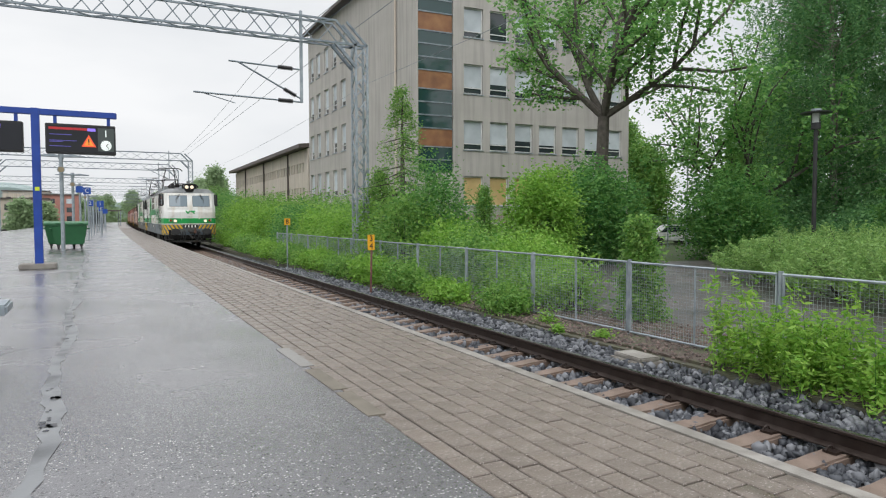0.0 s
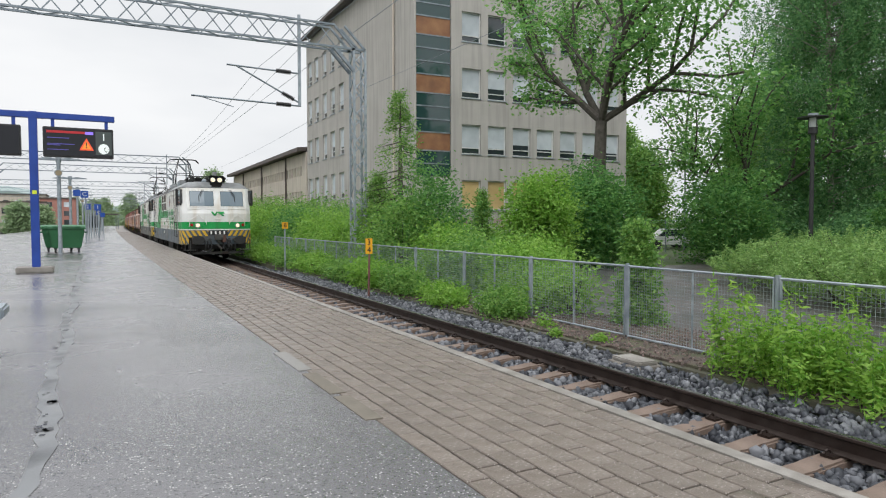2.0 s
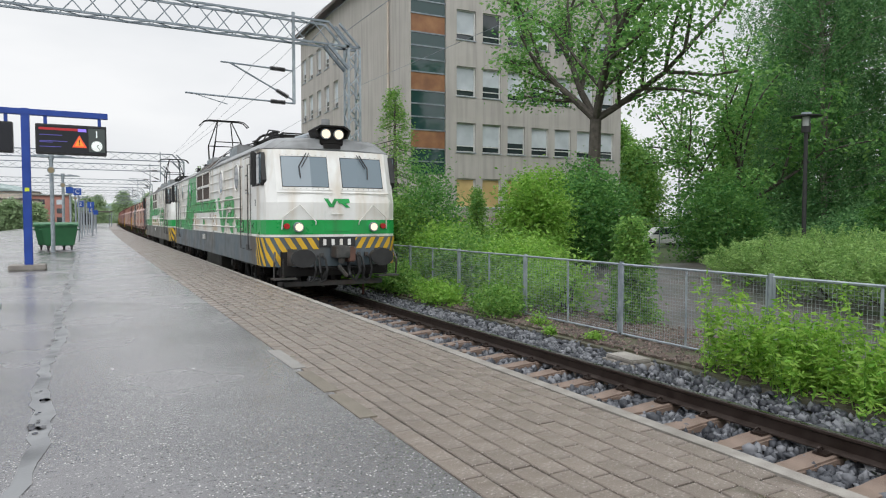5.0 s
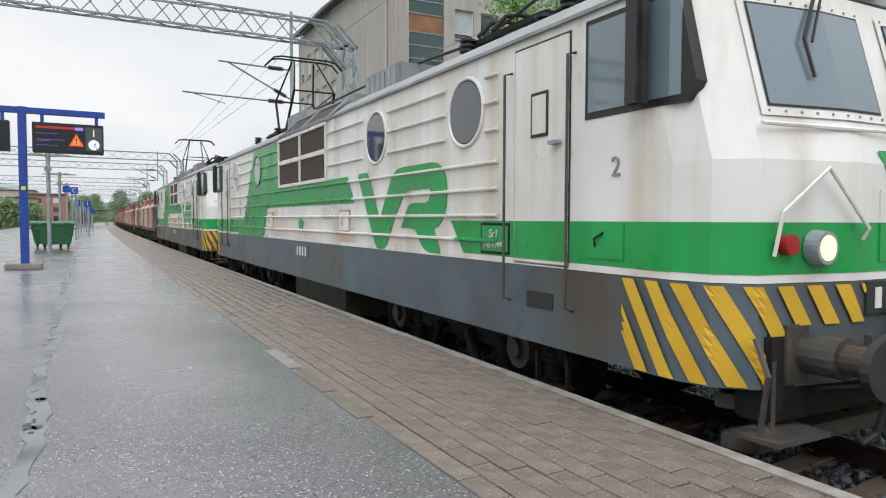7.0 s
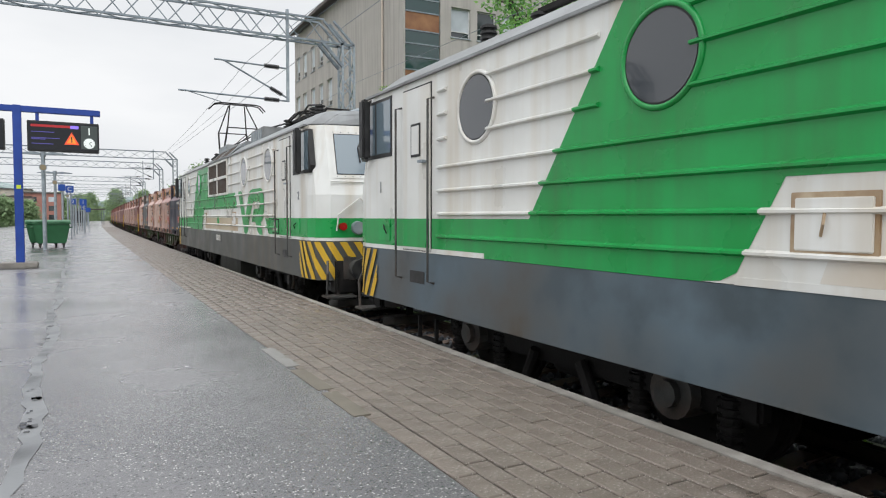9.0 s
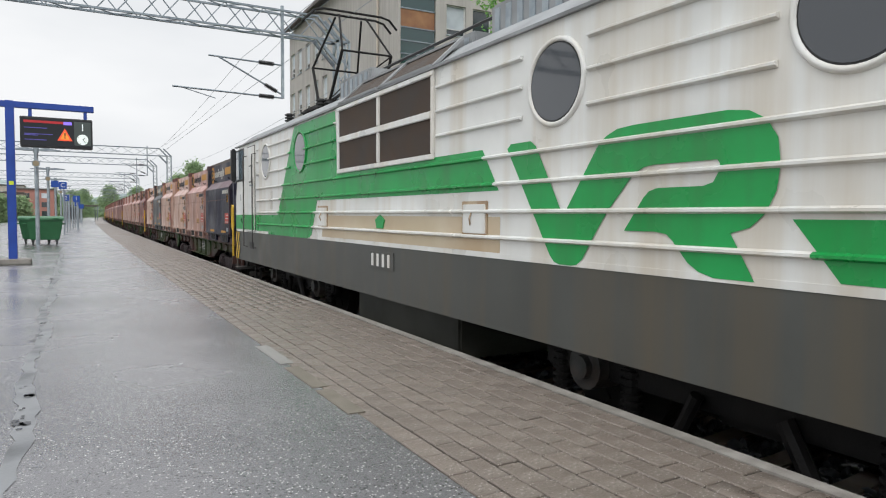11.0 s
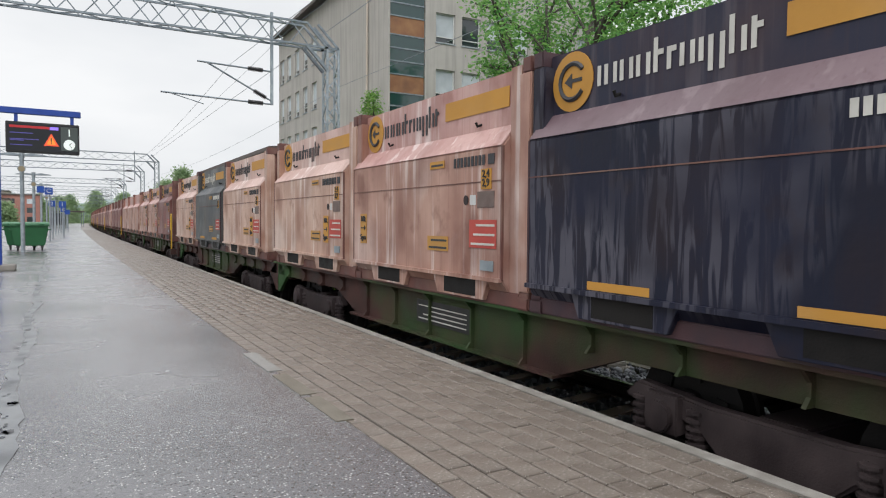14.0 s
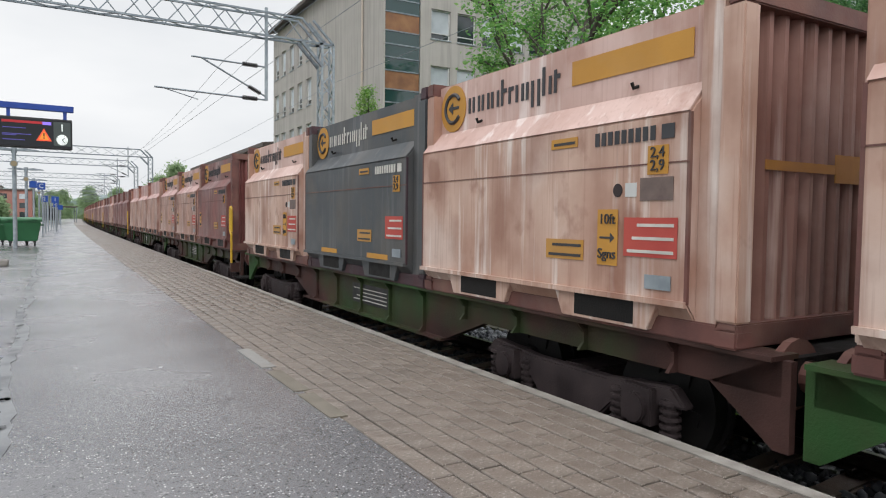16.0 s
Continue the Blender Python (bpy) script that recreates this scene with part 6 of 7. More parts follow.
def weeping_birch(label, at, height, radius, tips, material, seed, bare=0.1):
    """A tall birch: pale leader, arching limbs, and strands of leaves that hang from them."""
    rng = np.random.default_rng(seed)
    th = thing("birch_tree", label, "tree", at=pose(*plan(*at[:2]), at[2]))
    m, pts = Mesh(), []
    lean = rng.normal(size=2) * 0.25
    m.tube((0, 0, -0.1), (lean[0], lean[1], height * 0.55), 0.17, 9, 0.11).tube((lean[0], lean[1], height * 0.55), (lean[0] * 1.6, lean[1] * 1.6, height * 0.98), 0.11, 7, 0.015)
    for i in range(tips):
        f = rng.uniform(bare, 1.0)
        reach = radius * min(1.0, 2.6 * (1 - f) + 0.12) * rng.uniform(0.35, 1.08)
        a = rng.uniform(0, 2 * math.pi)
        root = np.array((lean[0] * f * 1.6, lean[1] * f * 1.6, height * f * 0.97))
        tip = root + np.array((math.cos(a) * reach, math.sin(a) * reach, reach * rng.uniform(0.1, 0.45)))
        if i % 4 == 0:
            m.tube(tuple(root), tuple(tip), 0.022 + 0.008 * reach, 4, 0.006)
        for k in range(5):
            base = root + (tip - root) * rng.uniform(0.45, 1.05) + rng.normal(size=3) * 0.22
            n = int(rng.uniform(16, 34))
            hang = rng.uniform(0.6, 2.4)
            q = np.linspace(0, 1, n)[:, None]
            sway = rng.normal(size=2) * 0.12
            pts.append(base + q * np.array((sway[0], sway[1], -hang)) + rng.normal(size=(n, 3)) * np.array((0.075, 0.075, 0.05)))
    part("trunk", m, BIRCH_BARK, th, "pale birch trunk")
    part("crown", leaves(np.vstack(pts), 0.15, rng, material, droop=0.7, aspect=0.55), None, th, "hanging leafy crown")
    return th


BIRCH_BARK = surface("birch_bark", (0.22, 0.20, 0.17), (0.42, 0.39, 0.34), 3, (0.7, 0.9), bump=0.6, fine=20, dirt=(0.05, 0.045, 0.04), dirt_amount=0.8, dirt_scale=2.5)
G = -0.675
# weeds and young shrubs in front of the fence
for i, (x, y, rx, ry, n, hh) in enumerate(((7.2, 6.3, 0.38, 0.75, 120, 1.15), (7.15, 5.1, 0.45, 0.85, 140, 1.05), (7.15, 3.7, 0.48, 0.9, 150, 1.05), (7.25, 2.2, 0.5, 0.9, 130, 1.05), (7.35, 0.6, 0.5, 0.9, 60, 0.95))):
    rng = np.random.default_rng(600 + i)
    th = thing("willow_shrub", "fresh green leafy weeds with tall shoots beside the ballast", "shrub", "trackside weeds", at=pose(*plan(x, y), G))
    st, pts = Mesh(), []
    for k in range(n):
        px, py = rng.normal() * rx * 0.5, rng.uniform(-1, 1) * ry
        h = hh * rng.uniform(0.35, 1.0) * (1.15 if rng.random() < 0.2 else 0.8)
        ex, ey = px + rng.normal() * 0.13, py + rng.normal() * 0.13
        if k % 2 == 0:
            st.tube((px, py, -0.02), (ex, ey, h), 0.008, 4, 0.002)
        q = np.linspace(0.12, 1.0, int(20 + 34 * h))[:, None]
        line = np.array((px, py, 0)) + q * np.array((ex - px, ey - py, h))
        pts.append(line + rng.normal(size=line.shape) * 0.05 * (1.25 - q))
    part("woody_stem", st, LEAF_BUSH, th)
    part("foliage", leaves(np.vstack(pts), 0.088, rng, LEAF_WEED, aspect=0.34), None, th)
for i, (x, y, rx, ry, h, n) in enumerate(((7.35, 13.1, 0.35, 0.75, 0.55, 120), (7.3, 15.6, 0.4, 0.9, 0.45, 130), (7.3, 18.2, 0.4, 1.2, 0.75, 200), (7.3, 20.8, 0.4, 1.3, 0.8, 200), (7.4, 23.6, 0.45, 1.5, 0.6, 200),
                                          (7.45, 27, 0.5, 1.8, 0.7, 220), (7.5, 31, 0.5, 2.2, 0.75, 220), (7.6, 36, 0.6, 2.6, 0.8, 220), (7.9, 42, 0.7, 3.2, 0.9, 240), (8.4, 50, 0.9, 4.5, 1.1, 260), (9.0, 61, 1.0, 6, 1.2, 260), (10, 75, 1.2, 8, 1.4, 260))):
    shrub("weed_clump", "bright green weeds growing along the track", (x, y, G), (rx, ry, h), n, 24, 0.07 + 0.0012 * y, LEAF_LIGHT if i % 2 else LEAF_BUSH, 20 + i, 0.12, 6, "trackside weeds", 10)
for i, (x, y, s) in enumerate(((7.15, 9.6, 0.1), (7.3, 11.4, 0.16), (6.98, 10.6, 0.06))):
    shrub("weed_clump", "small bright weed in the gravel", (x, y, G + 0.02), (s, s * 1.4, s * 1.4), 30, 14, 0.05, LEAF_LIGHT, 50 + i, 0.05, 3, "trackside weeds")
# thicket behind the fence
NEAR_THICKET = ((8.6, 12.6, 0.35, 0.5, 1.0, 60, 1), (8.7, 14.0, 0.5, 0.7, 0.95, 100, 1), (9.2, 15.6, 0.9, 1.0, 1.4, 220, 1), (9.0, 17.6, 0.9, 1.1, 1.5, 240, 0), (9.3, 19.8, 1.1, 1.2, 1.7, 280, 1), (8.9, 22.0, 1.0, 1.3, 2.7, 300, 0), (9.8, 22.0, 1.0, 1.2, 3.5, 320, 2),
                (9.4, 24.6, 1.2, 1.4, 2.3, 300, 1), (10.2, 27.2, 1.4, 1.6, 2.5, 320, 0), (9.4, 29.6, 1.2, 1.6, 2.0, 280, 1), (11, 32, 1.6, 1.9, 2.6, 320, 0), (9.8, 34.6, 1.4, 2.0, 2.2, 300, 1), (11.5, 38, 2.0, 2.4, 2.7, 330, 0), (10.2, 41, 1.6, 2.3, 2.4, 300, 2))
FAR_THICKET = ((12, 45, 2.2, 3.0, 3.2, 340, 0), (10.8, 50, 2.0, 3.4, 2.8, 320, 1), (13, 56, 2.5, 4.0, 3.4, 340, 0), (12, 64, 2.4, 4.6, 3.4, 320, 1), (14, 75, 3.0, 6.0, 4.0, 320, 0), (13.5, 88, 3.0, 7.0, 4.6, 320, 2), (15, 104, 3.5, 8.0, 5.5, 320, 0),
               (13.6, 26, 1.3, 1.5, 1.5, 300, 1), (15.0, 30, 1.8, 2.0, 1.6, 320, 0), (12.4, 20.5, 1.1, 1.2, 1.3, 240, 1), (14.4, 24.2, 1.2, 1.2, 1.3, 240, 0), (12.9, 35, 1.7, 2.0, 2.0, 300, 2), (17, 38, 2.0, 2.0, 1.5, 300, 0))
for i, (x, y, rx, ry, h, n, k) in enumerate(NEAR_THICKET + FAR_THICKET):
    shrub("bush", ("dense green bush behind the mesh fence", "light green young bush behind the fence", "dark green bush in the thicket")[k], (x + 0.004 * y, y, G), (rx, ry, h), n, 30, 0.085 + 0.0014 * y, (LEAF_BUSH, LEAF_LIGHT, LEAF_TREE)[k], 100 + i, 0.2 + 0.003 * y, 8, "thicket", 8)
# round maple bushes before the building
shrub("maple_bush", "bright green young maple bush in front of the building", (14.9, 23.7, G), (1.25, 1.2, 3.6), 420, 40, 0.15, LEAF_LIGHT, 201, 0.28)
shrub("maple_bush", "dense dark green round maple bush", (18.6, 25.6, G), (2.0, 1.8, 3.9), 600, 46, 0.16, LEAF_TREE, 202, 0.3)
# young birches beside the mast
for i, (x, y, h, r) in enumerate(((9.65, 24.2, 6.5, 2.2), (9.2, 25.2, 3.6, 1.6), (13.0, 24.6, 3.1, 0.55), (9.0, 11.0, 1.9, 0.4))):
    spire("young_birch", "slender young birch with fine light leaves", (x, y, G), h, r, 260, 34, 0.085, LEAF_BUSH, 300 + i, 0.35, 0.1, 0.1, 0.8, power=0.8)
# large trees
tree("ash_tree", "large ash tree with an open leafy crown beside the building", (21.2, 28.9, G), 17.5, 0.33, 5, 2, 78, 0.24, LEAF_ASH, 417, 0.38, 0.46, 0.3, lean=(0.25, 0), angle=(24, 56))
tree("maple_tree", "light green maple tree with bare lower twigs", (29.2, 28.0, G), 11.5, 0.2, 5, 2, 55, 0.24, LEAF_ASH, 425, 0.22, 0.36, 0.25, angle=(25, 60))
weeping_birch("tall dark green weeping birch with hanging strands", (32.6, 25.5, G), 21, 3.6, 620, LEAF_DARK, 431)
weeping_birch("tall dark green weeping birch beside the hedge", (36.5, 23.0, G), 22, 3.9, 620, LEAF_DARK, 432)
weeping_birch("tall dark green weeping birch in the grove", (37.5, 31.0, G), 20, 4.2, 560, LEAF_DARK, 433)
spire("spruce_tree", "tall dark spruce with drooping branches", (26.2, 14.2, G), 17, 3.1, 300, 130, 0.15, NEEDLE, 441, 0.45, 0.03, 0.12, 0.5)
spire("spruce_tree", "low yellow-green spruce beside the hedge", (24.0, 15.4, G), 6.2, 2.4, 260, 150, 0.11, LEAF_TREE, 442, 0.12, 0.03, 0.10, 0.35)
spire("spruce_tree", "tall dark spruce with drooping branches", (31.5, 12.5, G), 19, 3.6, 300, 130, 0.18, NEEDLE, 443, 0.45, 0.03, 0.14, 0.5)
weeping_birch("tall green birch at the back of the grove", (45, 30, G), 22, 4.8, 520, LEAF_DARK, 434)
weeping_birch("tall green birch at the back of the grove", (45, 24, G), 24, 4.8, 520, LEAF_DARK, 435)
weeping_birch("tall green birch at the back of the grove", (40, 18, G), 23, 4.4, 520, LEAF_DARK, 436)
shrub("maple_bush", "green maple undergrowth beneath the trees", (25.6, 25.4, G), (2.0, 1.9, 3.6), 420, 40, 0.17, LEAF_TREE, 451, 0.35)
shrub("bush", "dark undergrowth beneath the birches", (32, 27, G), (4.5, 2.5, 3.0), 420, 40, 0.2, LEAF_DARK, 452, 0.5)
shrub("bush", "dark undergrowth beneath the birches", (29.5, 20.5, G), (2.5, 2.2, 2.2), 420, 40, 0.17, LEAF_DARK, 453, 0.4)
for i, (x, y, h, r) in enumerate(((38, 56, 9, 3.5), (43, 52, 8, 3.4), (47, 60, 11, 4), (52, 48, 12, 5), (44, 40, 12, 4.5))):
    spire("far_tree", "distant green broadleaf tree behind the yard", (x, y, G), h, r, 300, 60, 0.32, LEAF_BUSH, 460 + i, 0.2, 0.06, 0.5, 0.9, power=0.5)
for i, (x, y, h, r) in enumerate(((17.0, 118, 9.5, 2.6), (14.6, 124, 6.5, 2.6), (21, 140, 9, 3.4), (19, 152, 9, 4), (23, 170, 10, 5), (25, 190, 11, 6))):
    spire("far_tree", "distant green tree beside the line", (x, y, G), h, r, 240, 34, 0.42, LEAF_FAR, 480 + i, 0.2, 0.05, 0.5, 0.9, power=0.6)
# juniper hedge along the yard
for i, (x, y, rx, ry, h) in enumerate(((12.9, 7.2, 1.2, 1.3, 1.35), (14.2, 9.4, 1.4, 1.5, 1.4), (15.3, 11.8, 1.5, 1.5, 1.4), (16.6, 14.2, 1.5, 1.6, 1.35), (18.0, 16.6, 1.4, 1.6, 1.2), (15.9, 8.4, 1.6, 1.6, 1.65), (17.6, 11.2, 1.8, 1.7, 1.7), (19.4, 14.6, 1.8, 1.8, 1.65),
                                          (18.5, 8.4, 1.8, 1.8, 1.8), (21, 17.5, 1.8, 1.8, 1.5), (12.6, 4.6, 1.2, 1.4, 1.35), (21.5, 12.5, 2.0, 2.0, 1.9))):
    rng = np.random.default_rng(500 + i)
    th = thing("juniper_bush", "spreading pale green juniper bush bordering the yard", "shrub", "juniper hedge", at=pose(*plan(x, y), G))
    pts, st = [], Mesh()
    for k in range(190):
        a, f = rng.uniform(0, 6.28), rng.uniform(0.25, 1.0)
        tip = np.array((math.cos(a) * rx * f * 1.1, math.sin(a) * ry * f * 1.1, h * (1.12 - 0.55 * f * f) * rng.uniform(0.75, 1.1)))
        root = tip * np.array((0.45, 0.45, 0.25))
        kk = rng.uniform(0.15, 1.0, 75)[:, None]
        pts.append(root + (tip - root) * kk + rng.normal(size=(75, 3)) * 0.075 * (1.15 - kk))
        if k % 12 == 0:
            st.tube((0, 0, 0), tuple(tip * 0.9), 0.02, 4, 0.006)
    part("woody_stem", st, BARK, th)
    part("foliage", leaves(np.vstack(pts), 0.085, rng, LEAF_HEDGE, aspect=0.4), None, th)


# ---- platform furniture ----
def sheet(name, m, x0, x1, z0, z1, y, material, parent, label=""):
    return part(name, Mesh().box(x0, x1, y - 0.004, y, z0, z1), material, parent, label)


SCREEN = surface("dark_screen", (0.006, 0.007, 0.011), (0.01, 0.011, 0.016), 2, (0.12, 0.2), bump=0)
SCREEN_RED = glow("screen_red", (0.35, 0.015, 0.02), 0.4)
SCREEN_BLUE = glow("screen_blue", (0.03, 0.04, 0.6), 0.5)
SCREEN_VIOLET = glow("screen_violet", (0.25, 0.16, 0.75), 0.6)
SCREEN_TEXT = glow("screen_text", (0.08, 0.07, 0.30), 0.35)
WARN_RED = glow("warning_red", (0.75, 0.08, 0.03), 0.5)
WARN_ORANGE = glow("warning_orange", (0.8, 0.25, 0.03), 0.5)
WHITE_FACE = glow("clock_face", (0.8, 0.85, 0.82), 0.35)
SIGN_BLUE = surface("sign_blue", (0.01, 0.06, 0.30), (0.015, 0.075, 0.36), 3, (0.3, 0.5))
SIGN_YELLOW = surface("sign_yellow", (0.75, 0.36, 0.01), (0.8, 0.4, 0.015), 3, (0.4, 0.6))
CONCRETE = surface("concrete_base", (0.20, 0.18, 0.16), (0.30, 0.28, 0.25), 5, (0.6, 0.8), bump=0.4)
LABEL_YELLOW = surface("label_lime", (0.55, 0.65, 0.03), (0.6, 0.7, 0.04), 3, (0.4, 0.6))


def facing_camera(x, y, z):
    """Writing that looks to -y."""
    return pose(x, y, z, 90, 0, 0)


SY = 19.78
stand = thing("information_display", "blue steel post carrying dark departure screens with a clock", "information display")
part("post", Mesh().box(-1.28, -1.09, SY + 0.12, SY + 0.3, 0.12, 3.98), BLUE, stand, "blue square post", bevel=0.012)
part("base", Mesh().box(-1.62, -0.80, SY - 0.15, SY + 0.6, 0.0, 0.13), CONCRETE, stand, "low concrete foot", bevel=0.02)
part("crossbeam", Mesh().box(-3.1, 0.68, SY + 0.14, SY + 0.28, 3.82, 3.97), BLUE, stand, "blue crossbeam", bevel=0.01)
for x in (-2.7, -1.6, -0.75, 0.48):
    part("hanger", Mesh().box(x - 0.04, x + 0.04, SY + 0.17, SY + 0.25, 3.6, 3.83), BLUE, stand)
part("label", Mesh().box(-1.23, -1.13, SY + 0.11, SY + 0.12, 1.94, 2.03), LABEL_YELLOW, stand, "small lime label")
for x0, x1, colour in ((-0.97, 0.64, SCREEN_RED), (-3.05, -1.45, SCREEN_BLUE)):
    box = part("screen_housing", Mesh().box(x0, x1, SY + 0.06, SY + 0.34, 2.88, 3.62), BLACK, stand, "black screen housing", bevel=0.015)
    f = SY + 0.06
    part("screen", Mesh().box(x0 + 0.03, x1 - 0.03, f - 0.006, f, 2.92, 3.58), SCREEN, box)
    part("heading", Mesh().box(x0 + 0.08, x1 - 0.55, f - 0.012, f - 0.006, 3.47, 3.53), colour, box)
    part("badge", Mesh().box(x1 - 0.66, x1 - 0.47, f - 0.014, f - 0.012, 3.455, 3.53), SCREEN_VIOLET, box)
    for k, (w, z) in enumerate(((0.5, 3.34), (0.62, 3.19), (0.3, 3.16), (0.48, 3.05))):
        part("text_bar", Mesh().box(x0 + 0.09, x0 + 0.09 + w, f - 0.012, f - 0.006, z, z + 0.018), SCREEN_TEXT, box)
    if colour is SCREEN_BLUE:
        continue
    part("clock_panel", Mesh().box(x1 - 0.42, x1 - 0.04, f - 0.012, f - 0.006, 2.96, 3.55), pane_glass("clock_panel", (0.03, 0.045, 0.04), 0.3), box)
    cx, cz = x1 - 0.23, 3.11
    dial = part("clock", Mesh().tube((cx, f - 0.02, cz), (cx, f - 0.012, cz), 0.13, 32), WHITE_FACE, box, "white clock face")
    part("hour_hand", Mesh().bar((cx, f - 0.024, cz), (cx + 0.05, f - 0.024, cz + 0.045), 0.004, 0.018), BLACK, dial)
    part("minute_hand", Mesh().bar((cx, f - 0.027, cz), (cx + 0.065, f - 0.027, cz - 0.08), 0.004, 0.013), BLACK, dial)
    for k in range(12):
        a = k * math.pi / 6
        part("tick", Mesh().bar((cx + 0.1 * math.sin(a), f - 0.022, cz + 0.1 * math.cos(a)), (cx + 0.12 * math.sin(a), f - 0.022, cz + 0.12 * math.cos(a)), 0.003, 0.008), BLACK, dial)
    lettering("numeral", "1", 0.26, facing_camera(cx, f - 0.013, 3.40), WHITE_FACE, box)
    if colour is SCREEN_RED:
        tx, tz = x1 - 0.63, 3.2
        part("warning_sign", Mesh().add([(tx - 0.17, f - 0.013, tz - 0.14), (tx + 0.17, f - 0.013, tz - 0.14), (tx, f - 0.013, tz + 0.17)], [(0, 1, 2)]), WARN_RED, box, "red warning triangle")
        part("warning_field", Mesh().add([(tx - 0.11, f - 0.016, tz - 0.105), (tx + 0.11, f - 0.016, tz - 0.105), (tx, f - 0.016, tz + 0.1)], [(0, 1, 2)]), WARN_ORANGE, box)
        part("warning_stroke", Mesh().box(tx - 0.014, tx + 0.014, f - 0.02, f - 0.018, tz - 0.03, tz + 0.06).box(tx - 0.014, tx + 0.014, f - 0.02, f - 0.018, tz - 0.08, tz - 0.05), BLACK, box)


resize(stand, 1.0, 1.026, 0)


def wheeled_bin(x, y):
    th = thing("waste_container", "green plastic wheeled waste container with domed lid", "waste container", "waste containers", at=pose(*plan(x, y), 0))
    b = Mesh()
    lo = [(-0.52, -0.3), (0.52, -0.3), (0.52, 0.3), (-0.52, 0.3)]
    hi = [(-0.66, -0.4), (0.66, -0.4), (0.66, 0.4), (-0.66, 0.4)]
    b.add([(p, q, 0.2) for p, q in lo] + [(p, q, 0.98) for p, q in hi], [(3, 2, 1, 0), (4, 5, 6, 7)] + [(i, (i + 1) % 4, 4 + (i + 1) % 4, 4 + i) for i in range(4)])
    part("body", b, BIN_GREEN, th, bevel=0.03)
    part("rim", Mesh().box(-0.7, 0.7, -0.43, 0.43, 0.98, 1.04), BIN_GREEN, th, bevel=0.015)
    lid = part("lid", Mesh().prism([(-0.42, 1.04), (0.42, 1.04), (0.38, 1.1), (0.15, 1.16), (-0.25, 1.16), (-0.4, 1.1)], "x", -0.69, 0.69), surface("lid_plastic", (0.05, 0.16, 0.08), (0.07, 0.2, 0.1), 2, (0.3, 0.5)), th, "pale green lid", bevel=0.02)
    for s in (-0.4, 0.4):
        part("lid_handle", Mesh().box(s - 0.1, s + 0.1, -0.47, -0.43, 1.05, 1.09), BIN_GREEN, lid)
    for p in (-0.42, 0.42):
        for q in (-0.22, 0.22):
            part("castor", Mesh().tube((p - 0.03, q, 0.1), (p + 0.03, q, 0.1), 0.1, 14).box(p - 0.05, p + 0.05, q - 0.04, q + 0.04, 0.12, 0.22), BLACK, th)
    for s in (-1, 1):
        part("trunnion", Mesh().tube((s * 0.6, 0, 0.85), (s * 0.74, 0, 0.85), 0.03, 8), BIN_GREEN, th)
    return th


first_bin = wheeled_bin(-0.78, 34.6)
copy_thing(first_bin, pose(*plan(-1.08, 35.6), 0, 0, 0, 4))


def platform_lamp(x, y):
    th = thing("platform_lamp", "grey steel platform lamp with two flat arms and a loudspeaker", "street lamp", "platform lamps", at=pose(*plan(x, y), 0))
    part("pole", Mesh().tube((0, 0, 0), (0, 0, 3.83), 0.075, 10), GALV, th)
    part("collar", Mesh().tube((0, 0, 3.63), (0, 0, 3.86), 0.1, 10), GALV, th)
    for s in (-1, 1):
        part("lamp_arm", Mesh().prism([(s * 0.08, 3.78), (s * 0.35, 3.82), (s * 0.85, 3.75), (s * 0.85, 3.72), (s * 0.3, 3.7), (s * 0.08, 3.7)], "y", -0.12, 0.12), GALV, th, "flat lamp head", bevel=0.01)
    sp = part("loudspeaker", Mesh().tube((0, -0.28, 3.2), (0, -0.06, 3.2), 0.14, 14, 0.05), GALV, th, "round loudspeaker")
    part("cone", Mesh().tube((0, -0.285, 3.2), (0, -0.281, 3.2), 0.11, 14), surface("speaker_cone", (0.25, 0.2, 0.12), (0.32, 0.26, 0.16), 3), sp)
    return th


lamp = platform_lamp(-0.98, 33.0)
for x, y in ((-0.85, 47), (-0.65, 61), (-0.4, 76), (-0.1, 92), (0.3, 110), (0.8, 130), (1.3, 152)):
    copy_thing(lamp, pose(*plan(x, y), 0))


def letter_sign(x, y, z, size, text, pole=True, col=None):
    th = thing("platform_sign", "small blue platform sign with white character on a pole", "sign", "platform signs", at=pose(*plan(x, y), 0))
    part("board", Mesh().box(-size / 2, size / 2, -0.03, 0.03, z - size / 2, z + size / 2), SIGN_BLUE, th, bevel=0.01)
    if text:
        lettering("character", text, size * 0.85, pose(0, -0.034, z, 90, 0, 0), WHITE_TRIM, th)
    part("pole", Mesh().tube((size * 0.1, 0.06, 0), (size * 0.1, 0.06, z + size * 0.4), 0.04, 8), GALV, th)
    return th


letter_sign(-0.15, 50, 2.95, 0.42, "C")
letter_sign(-0.55, 49, 3.0, 0.38, "")
letter_sign(0.0, 58, 2.35, 0.4, "2")
letter_sign(0.72, 66, 2.45, 0.5, "1")
letter_sign(0.85, 72, 2.1, 0.4, "C")
letter_sign(1.35, 84, 2.0, 0.45, "")
for i, (x, y) in enumerate(((0.05, 63), (0.25, 68), (0.5, 75), (0.75, 82), (1.0, 90), (1.3, 99), (1.6, 108), (1.9, 118))):
    th = thing("pole", "plain grey steel pole on the platform", "pole", "platform poles", at=pose(*plan(x, y), 0))
    part("shaft", Mesh().tube((0, 0, 0), (0, 0, 2.9 if i % 2 else 2.3), 0.05, 8), GALV, th)
